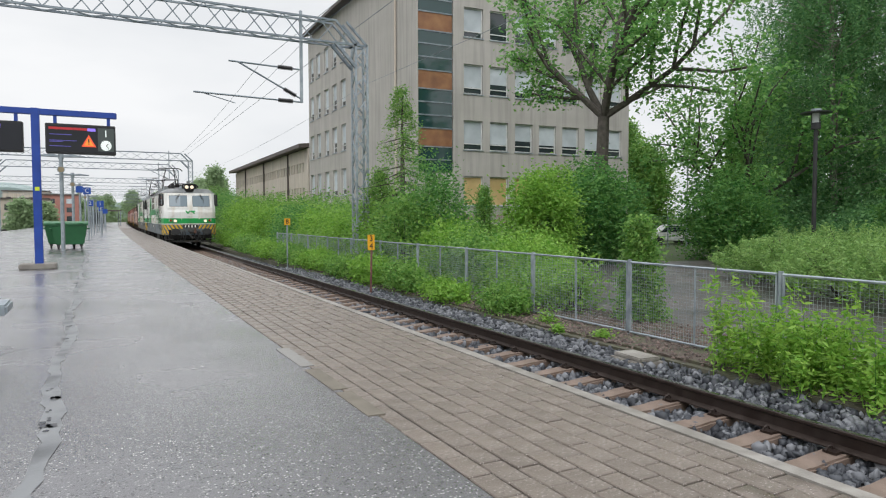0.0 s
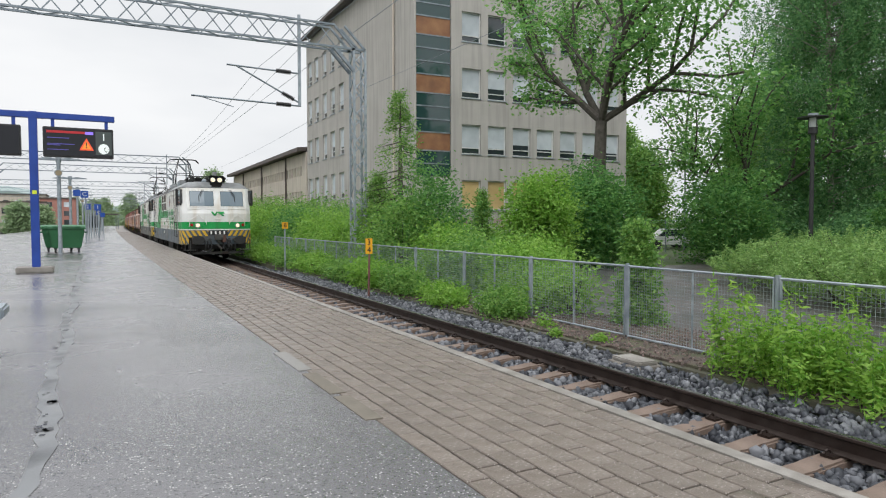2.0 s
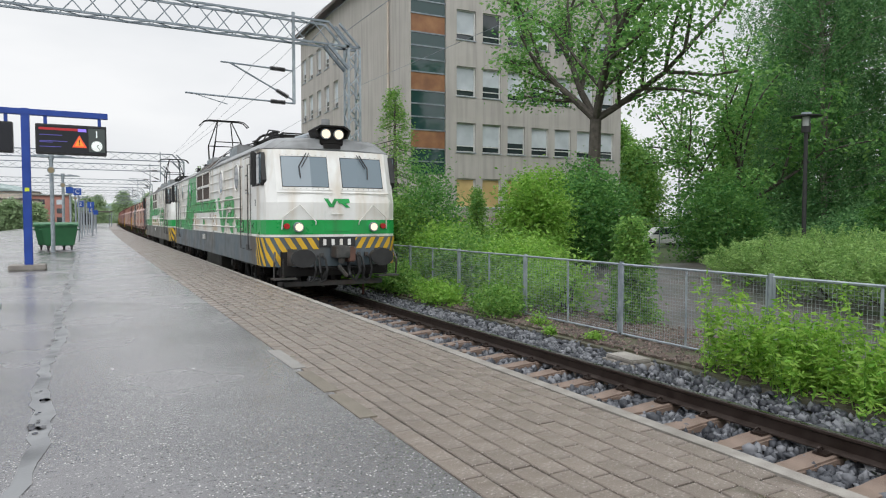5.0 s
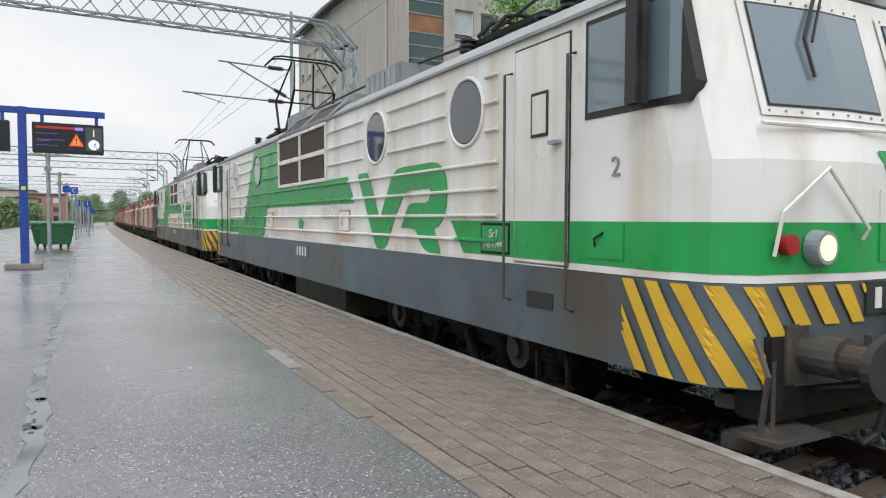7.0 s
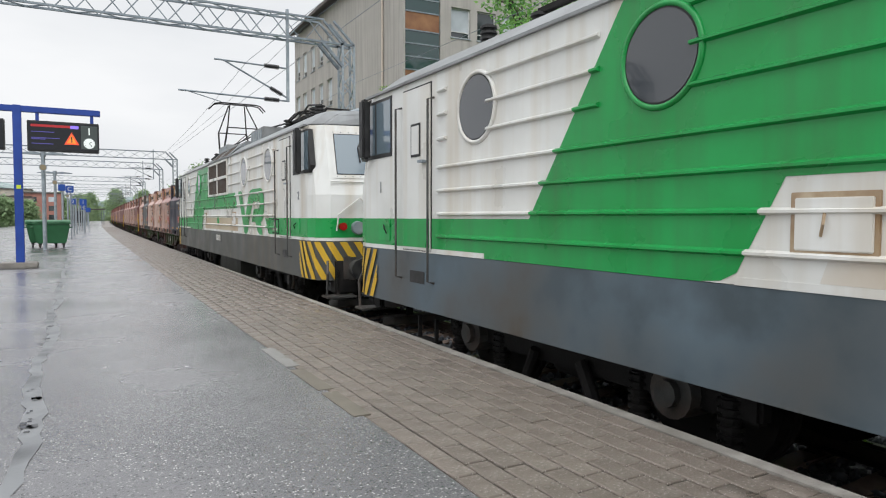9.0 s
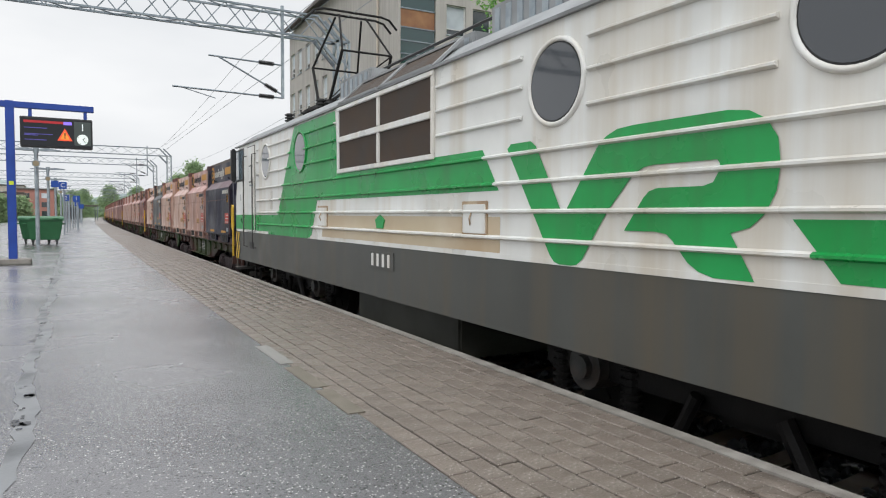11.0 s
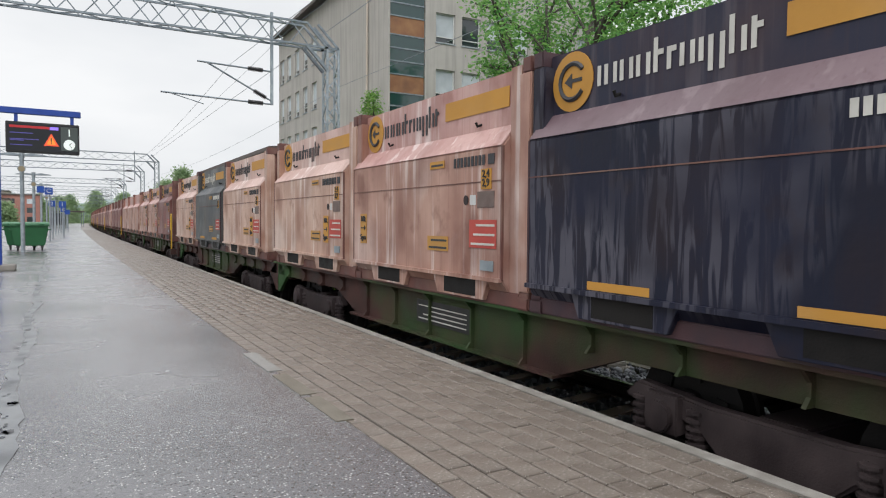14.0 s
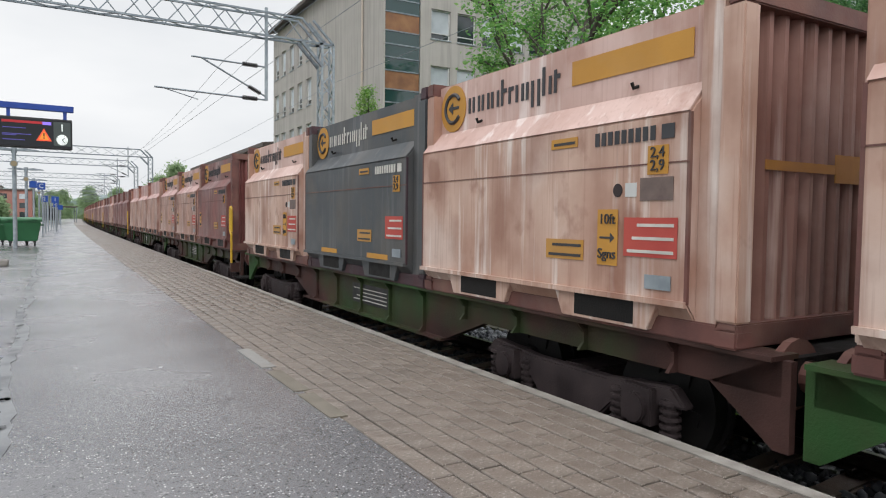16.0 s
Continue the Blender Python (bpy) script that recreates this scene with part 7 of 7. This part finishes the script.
shelter = thing("platform_shelter", "small dark glazed platform shelter", "shelter", at=pose(*plan(2.6, 140), 0))
part("roof", Mesh().box(-3, 2.2, -1, 9, 2.55, 2.7), ROOF, shelter)
for x in (-2.8, -0.4, 2.0):
    for y in (-0.8, 8.8):
        part("column", Mesh().box(x - 0.06, x + 0.06, y - 0.06, y + 0.06, 0, 2.55), STEEL_DARK, shelter)
part("glass_wall", Mesh().box(-2.7, -0.5, 8.6, 8.66, 0.2, 2.4), GLASS, shelter)

bench = thing("bench", "grey metal bench end at the platform's middle", "bench", at=pose(*plan(-0.69, 8.0), 0))
part("seat", Mesh().box(-1.4, 0, -0.25, 0.25, 0.40, 0.5), GALV, bench, bevel=0.02)
part("leg", Mesh().box(-0.25, -0.19, -0.2, 0.2, 0, 0.4), GALV, bench)
part("leg", Mesh().box(-1.2, -1.14, -0.2, 0.2, 0, 0.4), GALV, bench)

# patched crack along the asphalt
PATCH = surface("crack_filler", (0.17, 0.175, 0.18), (0.235, 0.24, 0.245), 4, (0.3, 0.5), dirt=(0.03, 0.032, 0.035), dirt_amount=0.9, dirt_scale=2.2)
rng = np.random.default_rng(77)
cr, prev = Mesh(), None
ys = np.arange(2.0, 28, 0.16)
for i, y in enumerate(ys):
    x = -0.27 + 0.006 * (y - 6) + 0.035 * math.sin(y * 1.7) + rng.normal() * 0.014
    w = 0.034 + 0.022 * math.sin(y * 0.9) ** 2 + abs(rng.normal()) * 0.008
    cur = ((x - w, y, 0.0035), (x + w, y, 0.0035))
    if prev:
        cr.add([prev[0], prev[1], cur[1], cur[0]], [(0, 1, 2, 3)])
    prev = cur
tagged(part("asphalt_crack", cr, PATCH), "grey filled crack running along the wet asphalt", "crack", kind="structure")
DAMP = surface("damp_crack", (0.02, 0.021, 0.023), (0.05, 0.05, 0.055), 9, (0.15, 0.4))
for y0, n in ((5.75, 5), (4.83, 9), (7.97, 4), (8.9, 3), (15.0, 6)):
    for k in range(n):
        x, y = -0.27 + rng.normal() * 0.025, y0 + rng.uniform(-0.35, 0.35)
        r = rng.uniform(0.012, 0.04)
        pts = [(x + r * (0.6 + 0.5 * rng.random()) * math.cos(a), y + 1.6 * r * (0.6 + 0.5 * rng.random()) * math.sin(a), 0.006) for a in np.linspace(0, 6.28, 9)[:-1]]
        tagged(part("asphalt_chip", Mesh().add(pts, [tuple(range(8))]), DAMP), "dark damp chip in the crack filler", "crack", kind="structure")
# pale concrete blocks along the paving's inner edge
PALE_BLOCK = surface("pale_block", (0.215, 0.205, 0.19), (0.27, 0.26, 0.245), 5, (0.4, 0.6), bump=0.3)
DARK_BLOCK = surface("mossy_block", (0.13, 0.112, 0.085), (0.185, 0.162, 0.13), 5, (0.5, 0.7), bump=0.4)
for y0, y1, mt in ((5.62, 6.5, PALE_BLOCK), (4.74, 5.48, DARK_BLOCK), (4.0, 4.65, DARK_BLOCK)):
    tagged(part("edge_block", Mesh().box(1.52 + bend(y0), 1.64 + bend(y0), y0, y1, -0.05, 0.006), mt), "worn concrete edging block in the platform", "kerb", kind="structure")

# line-side signs
s34 = thing("distance_sign", "yellow kilometre sign with numerals on a rusty post", "sign", at=pose(*plan(6.45, 18.4), -0.74))
part("post", Mesh().tube((0, 0, 0), (0.03, 0, 1.2), 0.03, 8), FRAME_RUST, s34, "rusty brown post")
brd = part("board", Mesh().box(-0.085, 0.105, -0.03, -0.01, 1.18, 1.58), SIGN_YELLOW, s34, "yellow board")
for ch, z in (("3", 1.48), ("4", 1.28)):
    lettering("numeral", ch, 0.21, pose(0.01, -0.034, z, 90, 0, 0), BLACK, brd)
sb = thing("stop_sign", "yellow square sign with a black letter on a pole", "sign", at=pose(*plan(6.95, 29.6), -0.74))
part("post", Mesh().tube((0, 0, 0), (0, 0, 1.75), 0.03, 8), GALV, sb)
brd = part("board", Mesh().box(-0.12, 0.12, -0.05, -0.03, 1.74, 2.0), SIGN_YELLOW, sb)
lettering("letter", "B", 0.24, pose(0, -0.054, 1.87, 90, 0, 0), BLACK, brd)
slab = thing("manhole_cover", "pale square concrete cover beside the ballast", "manhole cover", at=pose(*plan(6.62, 8.15), -0.66, 0, 0, -4))
part("cover", Mesh().box(-0.17, 0.17, -0.28, 0.28, 0.0, 0.06), KERB, slab, bevel=0.015)
part("collar", Mesh().box(-0.21, 0.21, -0.32, 0.32, -0.09, 0.0), CONCRETE, slab, bevel=0.01)

park = thing("park_lamp", "black park lamp with glass cylinder and flat shade", "street lamp", at=pose(*plan(20.6, 16.9), -0.64))
part("pole", Mesh().tube((0, 0, 0), (0, 0, 4.75), 0.075, 12, 0.06), BLACK, park, "black pole")
part("collar", Mesh().tube((0, 0, 4.72), (0, 0, 4.92), 0.14, 16), BLACK, park)
part("glass", Mesh().tube((0, 0, 4.92), (0, 0, 5.3), 0.12, 16), surface("frosted_glass", (0.45, 0.47, 0.46), (0.55, 0.57, 0.56), 3, (0.2, 0.4)), park, "frosted glass cylinder")
for k in range(3):
    a = k * 2.09 + 0.4
    part("strut", Mesh().tube((0.135 * math.cos(a), 0.135 * math.sin(a), 4.9), (0.135 * math.cos(a), 0.135 * math.sin(a), 5.32), 0.012, 6), BLACK, park)
part("shade", Mesh().tube((0, 0, 5.22), (0, 0, 5.25), 0.46, 24), BLACK, park, "flat round shade")
part("cap", Mesh().tube((0, 0, 5.3), (0, 0, 5.36), 0.15, 16), GALV, park)

# far mesh fence and parked cars seen past the maple
for i, (x, y) in enumerate(((36.0, 40.5), (39.5, 42))):
    car = thing("parked_car", "pale parked car behind the far fence", "car", "parked cars", at=pose(*plan(x, y), -0.66, 0, 0, 60))
    part("body", Mesh().prism([(-2.1, 0.3), (2.1, 0.3), (2.15, 0.75), (1.3, 0.9), (0.7, 1.4), (-1.2, 1.4), (-1.9, 0.95), (-2.15, 0.8)], "x", -0.85, 0.85), WHITE_TRIM, car, bevel=0.06)
    part("glass", Mesh().prism([(1.2, 0.92), (0.68, 1.34), (-1.15, 1.34), (-1.7, 0.95)], "x", -0.86, 0.86), GLASS, car)
    for p in (-0.8, 0.8):
        for q in (-1.3, 1.3):
            part("wheel", Mesh().tube((p - 0.1, q, 0.32), (p + 0.1, q, 0.32), 0.32, 18), BLACK, car)
pole = thing("light_pole", "slim pale metal pole behind the yard", "pole", at=pose(*plan(33.4, 36.5), -0.66))
part("shaft", Mesh().tube((0, 0, 0), (0, 0, 6.6), 0.05, 8), GALV, pole)
far_fence = thing("far_fence", "grey wire fence at the back of the yard", "fence")
for k in range(7):
    part("post", Mesh().tube((*plan(30 + 2 * k, 36 + 0.6 * k), -0.7), (*plan(30 + 2 * k, 36 + 0.6 * k), 1.4), 0.04, 6), STEEL_DARK, far_fence)
for k in range(14):
    z = -0.5 + k * 0.14
    part("wire", Mesh().tube((*plan(30, 36), z), (*plan(42, 39.6), z), 0.008, 3), STEEL_DARK, far_fence)

# ---- distance: town and wooded hill to the left of the line ----
hill = Mesh()
vs, n = [], 60
for i in range(n + 1):
    a = radians(-40 + 75 * i / n)
    h = 34 + 12 * math.sin(i * 0.33) + 6 * math.sin(i * 0.9 + 1) + 14 * math.exp(-((i - 26) / 8) ** 2)
    x, y = 950 * math.sin(a), 950 * math.cos(a)
    vs += [(x, y, -5), (x, y, h * 0.7), (x * 1.25, y * 1.25, h)]
fs = []
for i in range(n):
    k = 3 * i
    fs += [(k, k + 3, k + 4, k + 1), (k + 1, k + 4, k + 5, k + 2)]
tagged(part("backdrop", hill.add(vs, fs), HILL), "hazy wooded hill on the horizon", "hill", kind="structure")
for i, (x, y, w, d, h, mt, fl) in enumerate(((-33, 165, 24, 14, 6.4, RED_BRICK, 2), (-14, 205, 10, 12, 6.6, PLASTER_PALE, 2), (-7.5, 240, 9, 14, 8.6, RED_BRICK, 3), (-52, 260, 36, 16, 12, RED_BRICK, 4), (-20, 300, 14, 14, 11.5, PLASTER_PALE, 3), (-78, 330, 40, 14, 15, PLASTER_PALE, 4))):
    th = thing("apartment_building", "distant red brick block across the tracks" if mt is RED_BRICK else "distant pale block across the tracks", "building", "distant blocks", at=pose(*plan(x, y), -0.7))
    part("wall", Mesh().box(-w / 2, w / 2, 0, d, 0, h), mt, th)
    part("roof", Mesh().box(-w / 2 - 0.3, w / 2 + 0.3, -0.3, d + 0.3, h, h + 0.4), ROOF, th)
    cols = int(w / 3.2)
    for a in range(cols):
        for b in range(fl):
            xx = -w / 2 + (a + 0.5) * w / cols
            zz = 1.2 + b * (h - 1) / fl
            part("window", Mesh().box(xx - 0.8, xx + 0.8, -0.06, 0.0, zz, zz + 1.4), GLASS if (a + b) % 3 else BLIND, th)
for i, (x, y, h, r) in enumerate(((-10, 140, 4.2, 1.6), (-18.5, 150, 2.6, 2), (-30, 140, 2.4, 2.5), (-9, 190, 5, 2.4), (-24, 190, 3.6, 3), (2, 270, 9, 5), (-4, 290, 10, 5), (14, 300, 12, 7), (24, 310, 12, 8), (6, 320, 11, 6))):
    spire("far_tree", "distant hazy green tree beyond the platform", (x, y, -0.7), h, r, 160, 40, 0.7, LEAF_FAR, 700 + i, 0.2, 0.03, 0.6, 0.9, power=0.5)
# the neighbouring track and verge on the platform's other side
side = thing("railway_track", "rusty rails of the neighbouring track beyond the platform", "railway track", kind="structure")
for dx in (-11.6, -10.1, -16.2, -14.7):
    part("rail", strip(Mesh(), dx - 0.04, dx + 0.04, -0.7, -0.54, RUNS), RAIL, side)
tagged(part("far_ballast", strip(Mesh(), -18, -9.3, -0.75, -0.70, RUNS), BALLAST), "grey ballast of the neighbouring tracks", "ballast", kind="structure")
for i, (x, y) in enumerate(((-19.0, 96), (-13.2, 78))):
    th = thing("rail_signal", "black rail signal head lit red on a grey mast", "signal", "rail signals", at=pose(*plan(x, y), -0.7))
    part("mast", Mesh().tube((0, 0, 0), (0, 0, 5.2), 0.07, 8), GALV, th)
    hd = part("head", Mesh().box(-0.3, 0.3, -0.2, 0.0, 3.4, 4.9), BLACK, th)
    part("lens", Mesh().tube((0, -0.24, 4.4), (0, -0.2, 4.4), 0.14, 12), glow("signal_red", (1.0, 0.05, 0.04), 3.0), hd)


# ---- pieces: pavers, sleepers, ballast stones ----
PL, PW, X_IN, X_OUT = 0.278, 0.138, 1.59, EDGE - 0.105
n_rows = int((X_OUT - X_IN) / PW)
row_w = (X_OUT - X_IN) / n_rows
paver = Mesh()
e = 0.006
paver.add([(-row_w / 2 + 0.007, -PL / 2 + 0.007, -0.03), (row_w / 2 - 0.007, -PL / 2 + 0.007, -0.03), (row_w / 2 - 0.007, PL / 2 - 0.007, -0.03), (-row_w / 2 + 0.007, PL / 2 - 0.007, -0.03),
           (-row_w / 2 + 0.007, -PL / 2 + 0.007, -e), (row_w / 2 - 0.007, -PL / 2 + 0.007, -e), (row_w / 2 - 0.007, PL / 2 - 0.007, -e), (-row_w / 2 + 0.007, PL / 2 - 0.007, -e),
           (-row_w / 2 + 0.012, -PL / 2 + 0.012, 0), (row_w / 2 - 0.012, -PL / 2 + 0.012, 0), (row_w / 2 - 0.012, PL / 2 - 0.012, 0), (-row_w / 2 + 0.012, PL / 2 - 0.012, 0)],
          [(0, 1, 5, 4), (1, 2, 6, 5), (2, 3, 7, 6), (3, 0, 4, 7), (4, 5, 9, 8), (5, 6, 10, 9), (6, 7, 11, 10), (7, 4, 8, 11), (8, 9, 10, 11)])
paver_mesh = paver.data("paver", PAVER)
pv, pf = np.array(paver.v), np.array(paver.f)
rng = np.random.default_rng(5)
rest_v, rest_f, count, singles = [], [], 0, 0
paving = thing("paving", "grey-brown concrete pavers in running bond along the platform edge", "paving", kind="structure")
y = -9.0
k = 0
while y < 95:
    for i in range(n_rows):
        yy = y + (PL / 2 if i % 2 else 0)
        x = X_IN + (i + 0.5) * row_w + bend(yy)
        dz, tilt = rng.normal() * 0.0016, rng.normal(size=2) * 0.006
        if 2.0 < y < 8.9 and singles < 300:
            ob = part("paver", paver_mesh, None, paving)
            ob.matrix_basis = pose(x, yy, dz, math.degrees(tilt[0]), math.degrees(tilt[1]), rng.normal() * 0.3)
            singles += 1
        else:
            v = pv + np.array((x, yy, dz))
            v[8:, 2] += (pv[8:, 0] * tilt[1] + pv[8:, 1] * tilt[0])
            rest_v.append(v)
            rest_f.append(pf + count * 12)
            count += 1
    y += PL
PAVER_REST = PAVER.copy()
nt = PAVER_REST.node_tree
info = [q for q in nt.nodes if q.type == "OBJECT_INFO"][0]
geo = nt.nodes.new("ShaderNodeNewGeometry")
for lk in list(info.outputs["Random"].links):
    nt.links.new(geo.outputs["Random Per Island"], lk.to_socket)
tagged(part("paver_field", fast_mesh("paver_field", np.vstack(rest_v), np.vstack(rest_f), PAVER_REST), None, paving), kind="stuff")
tagged(part("far_paving", strip(Mesh(), X_IN, X_OUT, -0.03, -0.001, [95, 110, 130, 160, 200, 250]), PAVER), "grey-brown paving along the far platform", "paving", kind="structure")

# sleepers
sl = Mesh().prism([(-1.25, -0.23), (1.25, -0.23), (1.25, 0.02), (0.95, 0.045), (0.45, 0.02), (0.3, 0.005), (-0.3, 0.005), (-0.45, 0.02), (-0.95, 0.045), (-1.25, 0.02)], "y", -0.118, 0.118)
sleeper_mesh = sl.data("sleeper", SLEEPER, bevel=0.02)
clip = Mesh()
for s in (-0.762, 0.762):
    for d in (-1, 1):
        for k in range(8):
            a, b = k * math.pi / 4, (k + 1) * math.pi / 4
            clip.tube((s + d * 0.12 + 0.045 * math.cos(a), 0.02, 0.055 + 0.032 * math.sin(a)), (s + d * 0.12 + 0.045 * math.cos(b), 0.02, 0.055 + 0.032 * math.sin(b)), 0.011, 5)
        clip.box(s + d * 0.1 - 0.06, s + d * 0.1 + 0.06, -0.06, 0.06, 0.03, 0.052)
clip_mesh = clip.data("rail_clip", RAIL)
y = -8.82
k = 0
while y < 85:
    ob = part("sleeper", sleeper_mesh, None, track)
    ob.matrix_basis = on_track(y, 0, RAIL_Z - 0.215)
    if 1 < y < 30:
        c = part("rail_clip", clip_mesh, None, ob)
    y += 0.6137

# ballast stones
rng = np.random.default_rng(9)
ico = [(0, 0, 1), (0.89, 0, 0.45), (0.28, 0.85, 0.45), (-0.72, 0.53, 0.45), (-0.72, -0.53, 0.45), (0.28, -0.85, 0.45), (0.72, 0.53, -0.45), (-0.28, 0.85, -0.45), (-0.89, 0, -0.45), (-0.28, -0.85, -0.45), (0.72, -0.53, -0.45)]
ico_f = np.array([(0, 1, 2), (0, 2, 3), (0, 3, 4), (0, 4, 5), (0, 5, 1), (1, 6, 2), (2, 7, 3), (3, 8, 4), (4, 9, 5), (5, 10, 1), (6, 7, 2), (7, 8, 3), (8, 9, 4), (9, 10, 5), (10, 6, 1)])
ico = np.array(ico)


def stones(name, n, x0, x1, y0, y1, size, z_of, label, parent=None, mix=None):
    x, y = rng.uniform(x0, x1, n), rng.uniform(y0, y1, n)
    b = np.array([bend(q) for q in y])
    s = size * rng.uniform(0.55, 1.35, n)
    v = ico[None] * (1 + rng.uniform(-0.32, 0.28, (n, 11, 1)))
    v = v * rng.uniform(0.5, 1.3, (n, 1, 3)) * s[:, None, None]
    a = rng.uniform(0, 6.28, n)
    ca, sa = np.cos(a)[:, None], np.sin(a)[:, None]
    v = np.stack([v[:, :, 0] * ca - v[:, :, 1] * sa, v[:, :, 0] * sa + v[:, :, 1] * ca, v[:, :, 2]], -1)
    v += np.stack([x + b, y, z_of(x) + rng.normal(size=n) * 0.015], -1)[:, None]
    f = (ico_f[None] + (np.arange(n) * 11)[:, None, None]).reshape(-1, 3)
    ob = part(name, fast_mesh(name, v.reshape(-1, 3), f, mix or STONE_ISLE), None, parent, label)
    return tagged(ob, category="ballast", kind="stuff")


STONE_ISLE = leaf_material("ballast_stone_mix", (0.02, 0.022, 0.028), (0.20, 0.205, 0.22), 0.0)
_e = [q for q in STONE_ISLE.node_tree.nodes if q.type == "VALTORGB"][0].color_ramp.elements.new(0.5)
_e.color = (0.062, 0.067, 0.078, 1)
GRAVEL_ISLE = leaf_material("red_gravel_mix", (0.06, 0.045, 0.04), (0.22, 0.16, 0.14), 0.0)
stones("ballast_stones", 11000, EDGE + 0.1, 6.72, 1.2, 14, 0.046, lambda x: -0.815 + 0.0 * x, "grey angular crushed stone between the sleepers")
stones("ballast_stones", 9000, EDGE + 0.1, 6.72, 14, 36, 0.046, lambda x: -0.82 + 0.0 * x, "grey angular crushed stone between the sleepers")
stones("shoulder_stones", 6500, 5.98, 6.86, 1.2, 26, 0.042, lambda x: -0.71 + 0.0 * x, "pale grey crushed stone shoulder of the track")
stones("ballast_stones", 6000, EDGE + 0.1, 6.72, -8.5, 1.2, 0.048, lambda x: -0.815 + 0.0 * x, "grey angular crushed stone between the sleepers")
stones("gravel", 11000, 6.9, 9.2, 1.5, 16, 0.02, lambda x: -0.62 + 0.0 * x, "reddish gravel along the fence", mix=GRAVEL_ISLE)

# ---- the train: what it is made of, front to back, and how it runs ----
LOCO_PITCH = 19.56
RUN = [(0, 52.81), (1, 46.91), (2, 41.00), (3, 35.11), (4, 29.23), (5, 23.33), (6, 17.42), (7, 11.54), (8, 5.70), (9, -0.18), (10, -5.95), (11, -11.88), (12, -17.67), (13, -23.32), (14, -28.94), (15, -34.35), (16, -39.78)]
locos = []
locos.append(locomotive(0))
locos.append(locomotive(1))
rows_of_train = [(ob, LOCO_PITCH * i) for i, ob in enumerate(locos)]
loco_axles = [(wheelset(ob, y, 0.6), 0.6, y) for ob in locos for y in (-6.28, -3.51, 3.51, 6.28)]
PATTERN = ["dark", "pink", "pale", "pale", "grey", "pale", "red", "pink", "pink", "pink", "pink", "pink", "red", "red", "red"]
proto = {}
wagon_proto = {}
wagon_axles = []
at = LOCO_PITCH + 10.12
N_WAGONS = 22
for i in range(N_WAGONS):
    rail_end = i % 2 == 0
    if i < 3:
        w = wagon(rail_end)
        wagon_proto[rail_end] = w
        wagon_axles += [(wheelset(w, y, 0.46), 0.46, y) for y in (0.92, 2.58, LOAD - 2.58, LOAD - 0.92)]
    else:
        w = copy_thing(wagon_proto[rail_end], Matrix())
    rows_of_train.append((w, at))
    for j in range(3):
        n = 3 * i + j
        tone = PATTERN[n] if n < len(PATTERN) else ("pink", "red", "red", "pink", "red")[n % 5]
        near = n < 9
        key = (tone, near)
        if key in proto:
            c = copy_thing(proto[key], Matrix())
        else:
            c = proto[key] = container(tone, near)
        rows_of_train.append((c, at + j * LOAD / 3))
    at += LOAD + (0.66 if rail_end else 1.4)


def motions():
    for ob, back in rows_of_train:
        walk(ob, [(t, on_track(s + back)) for t, s in RUN])
    steps = [i * 0.1 for i in range(161)]
    for ob, r, y in loco_axles + wagon_axles:
        out = []
        for t in steps:
            k = min(int(t), 15)
            s = RUN[k][1] + (RUN[k + 1][1] - RUN[k][1]) * (t - k)
            out.append((t, pose(0, y, r, math.degrees((RUN[0][1] - s) / r) % 360)))
        walk(ob, out)


motions()
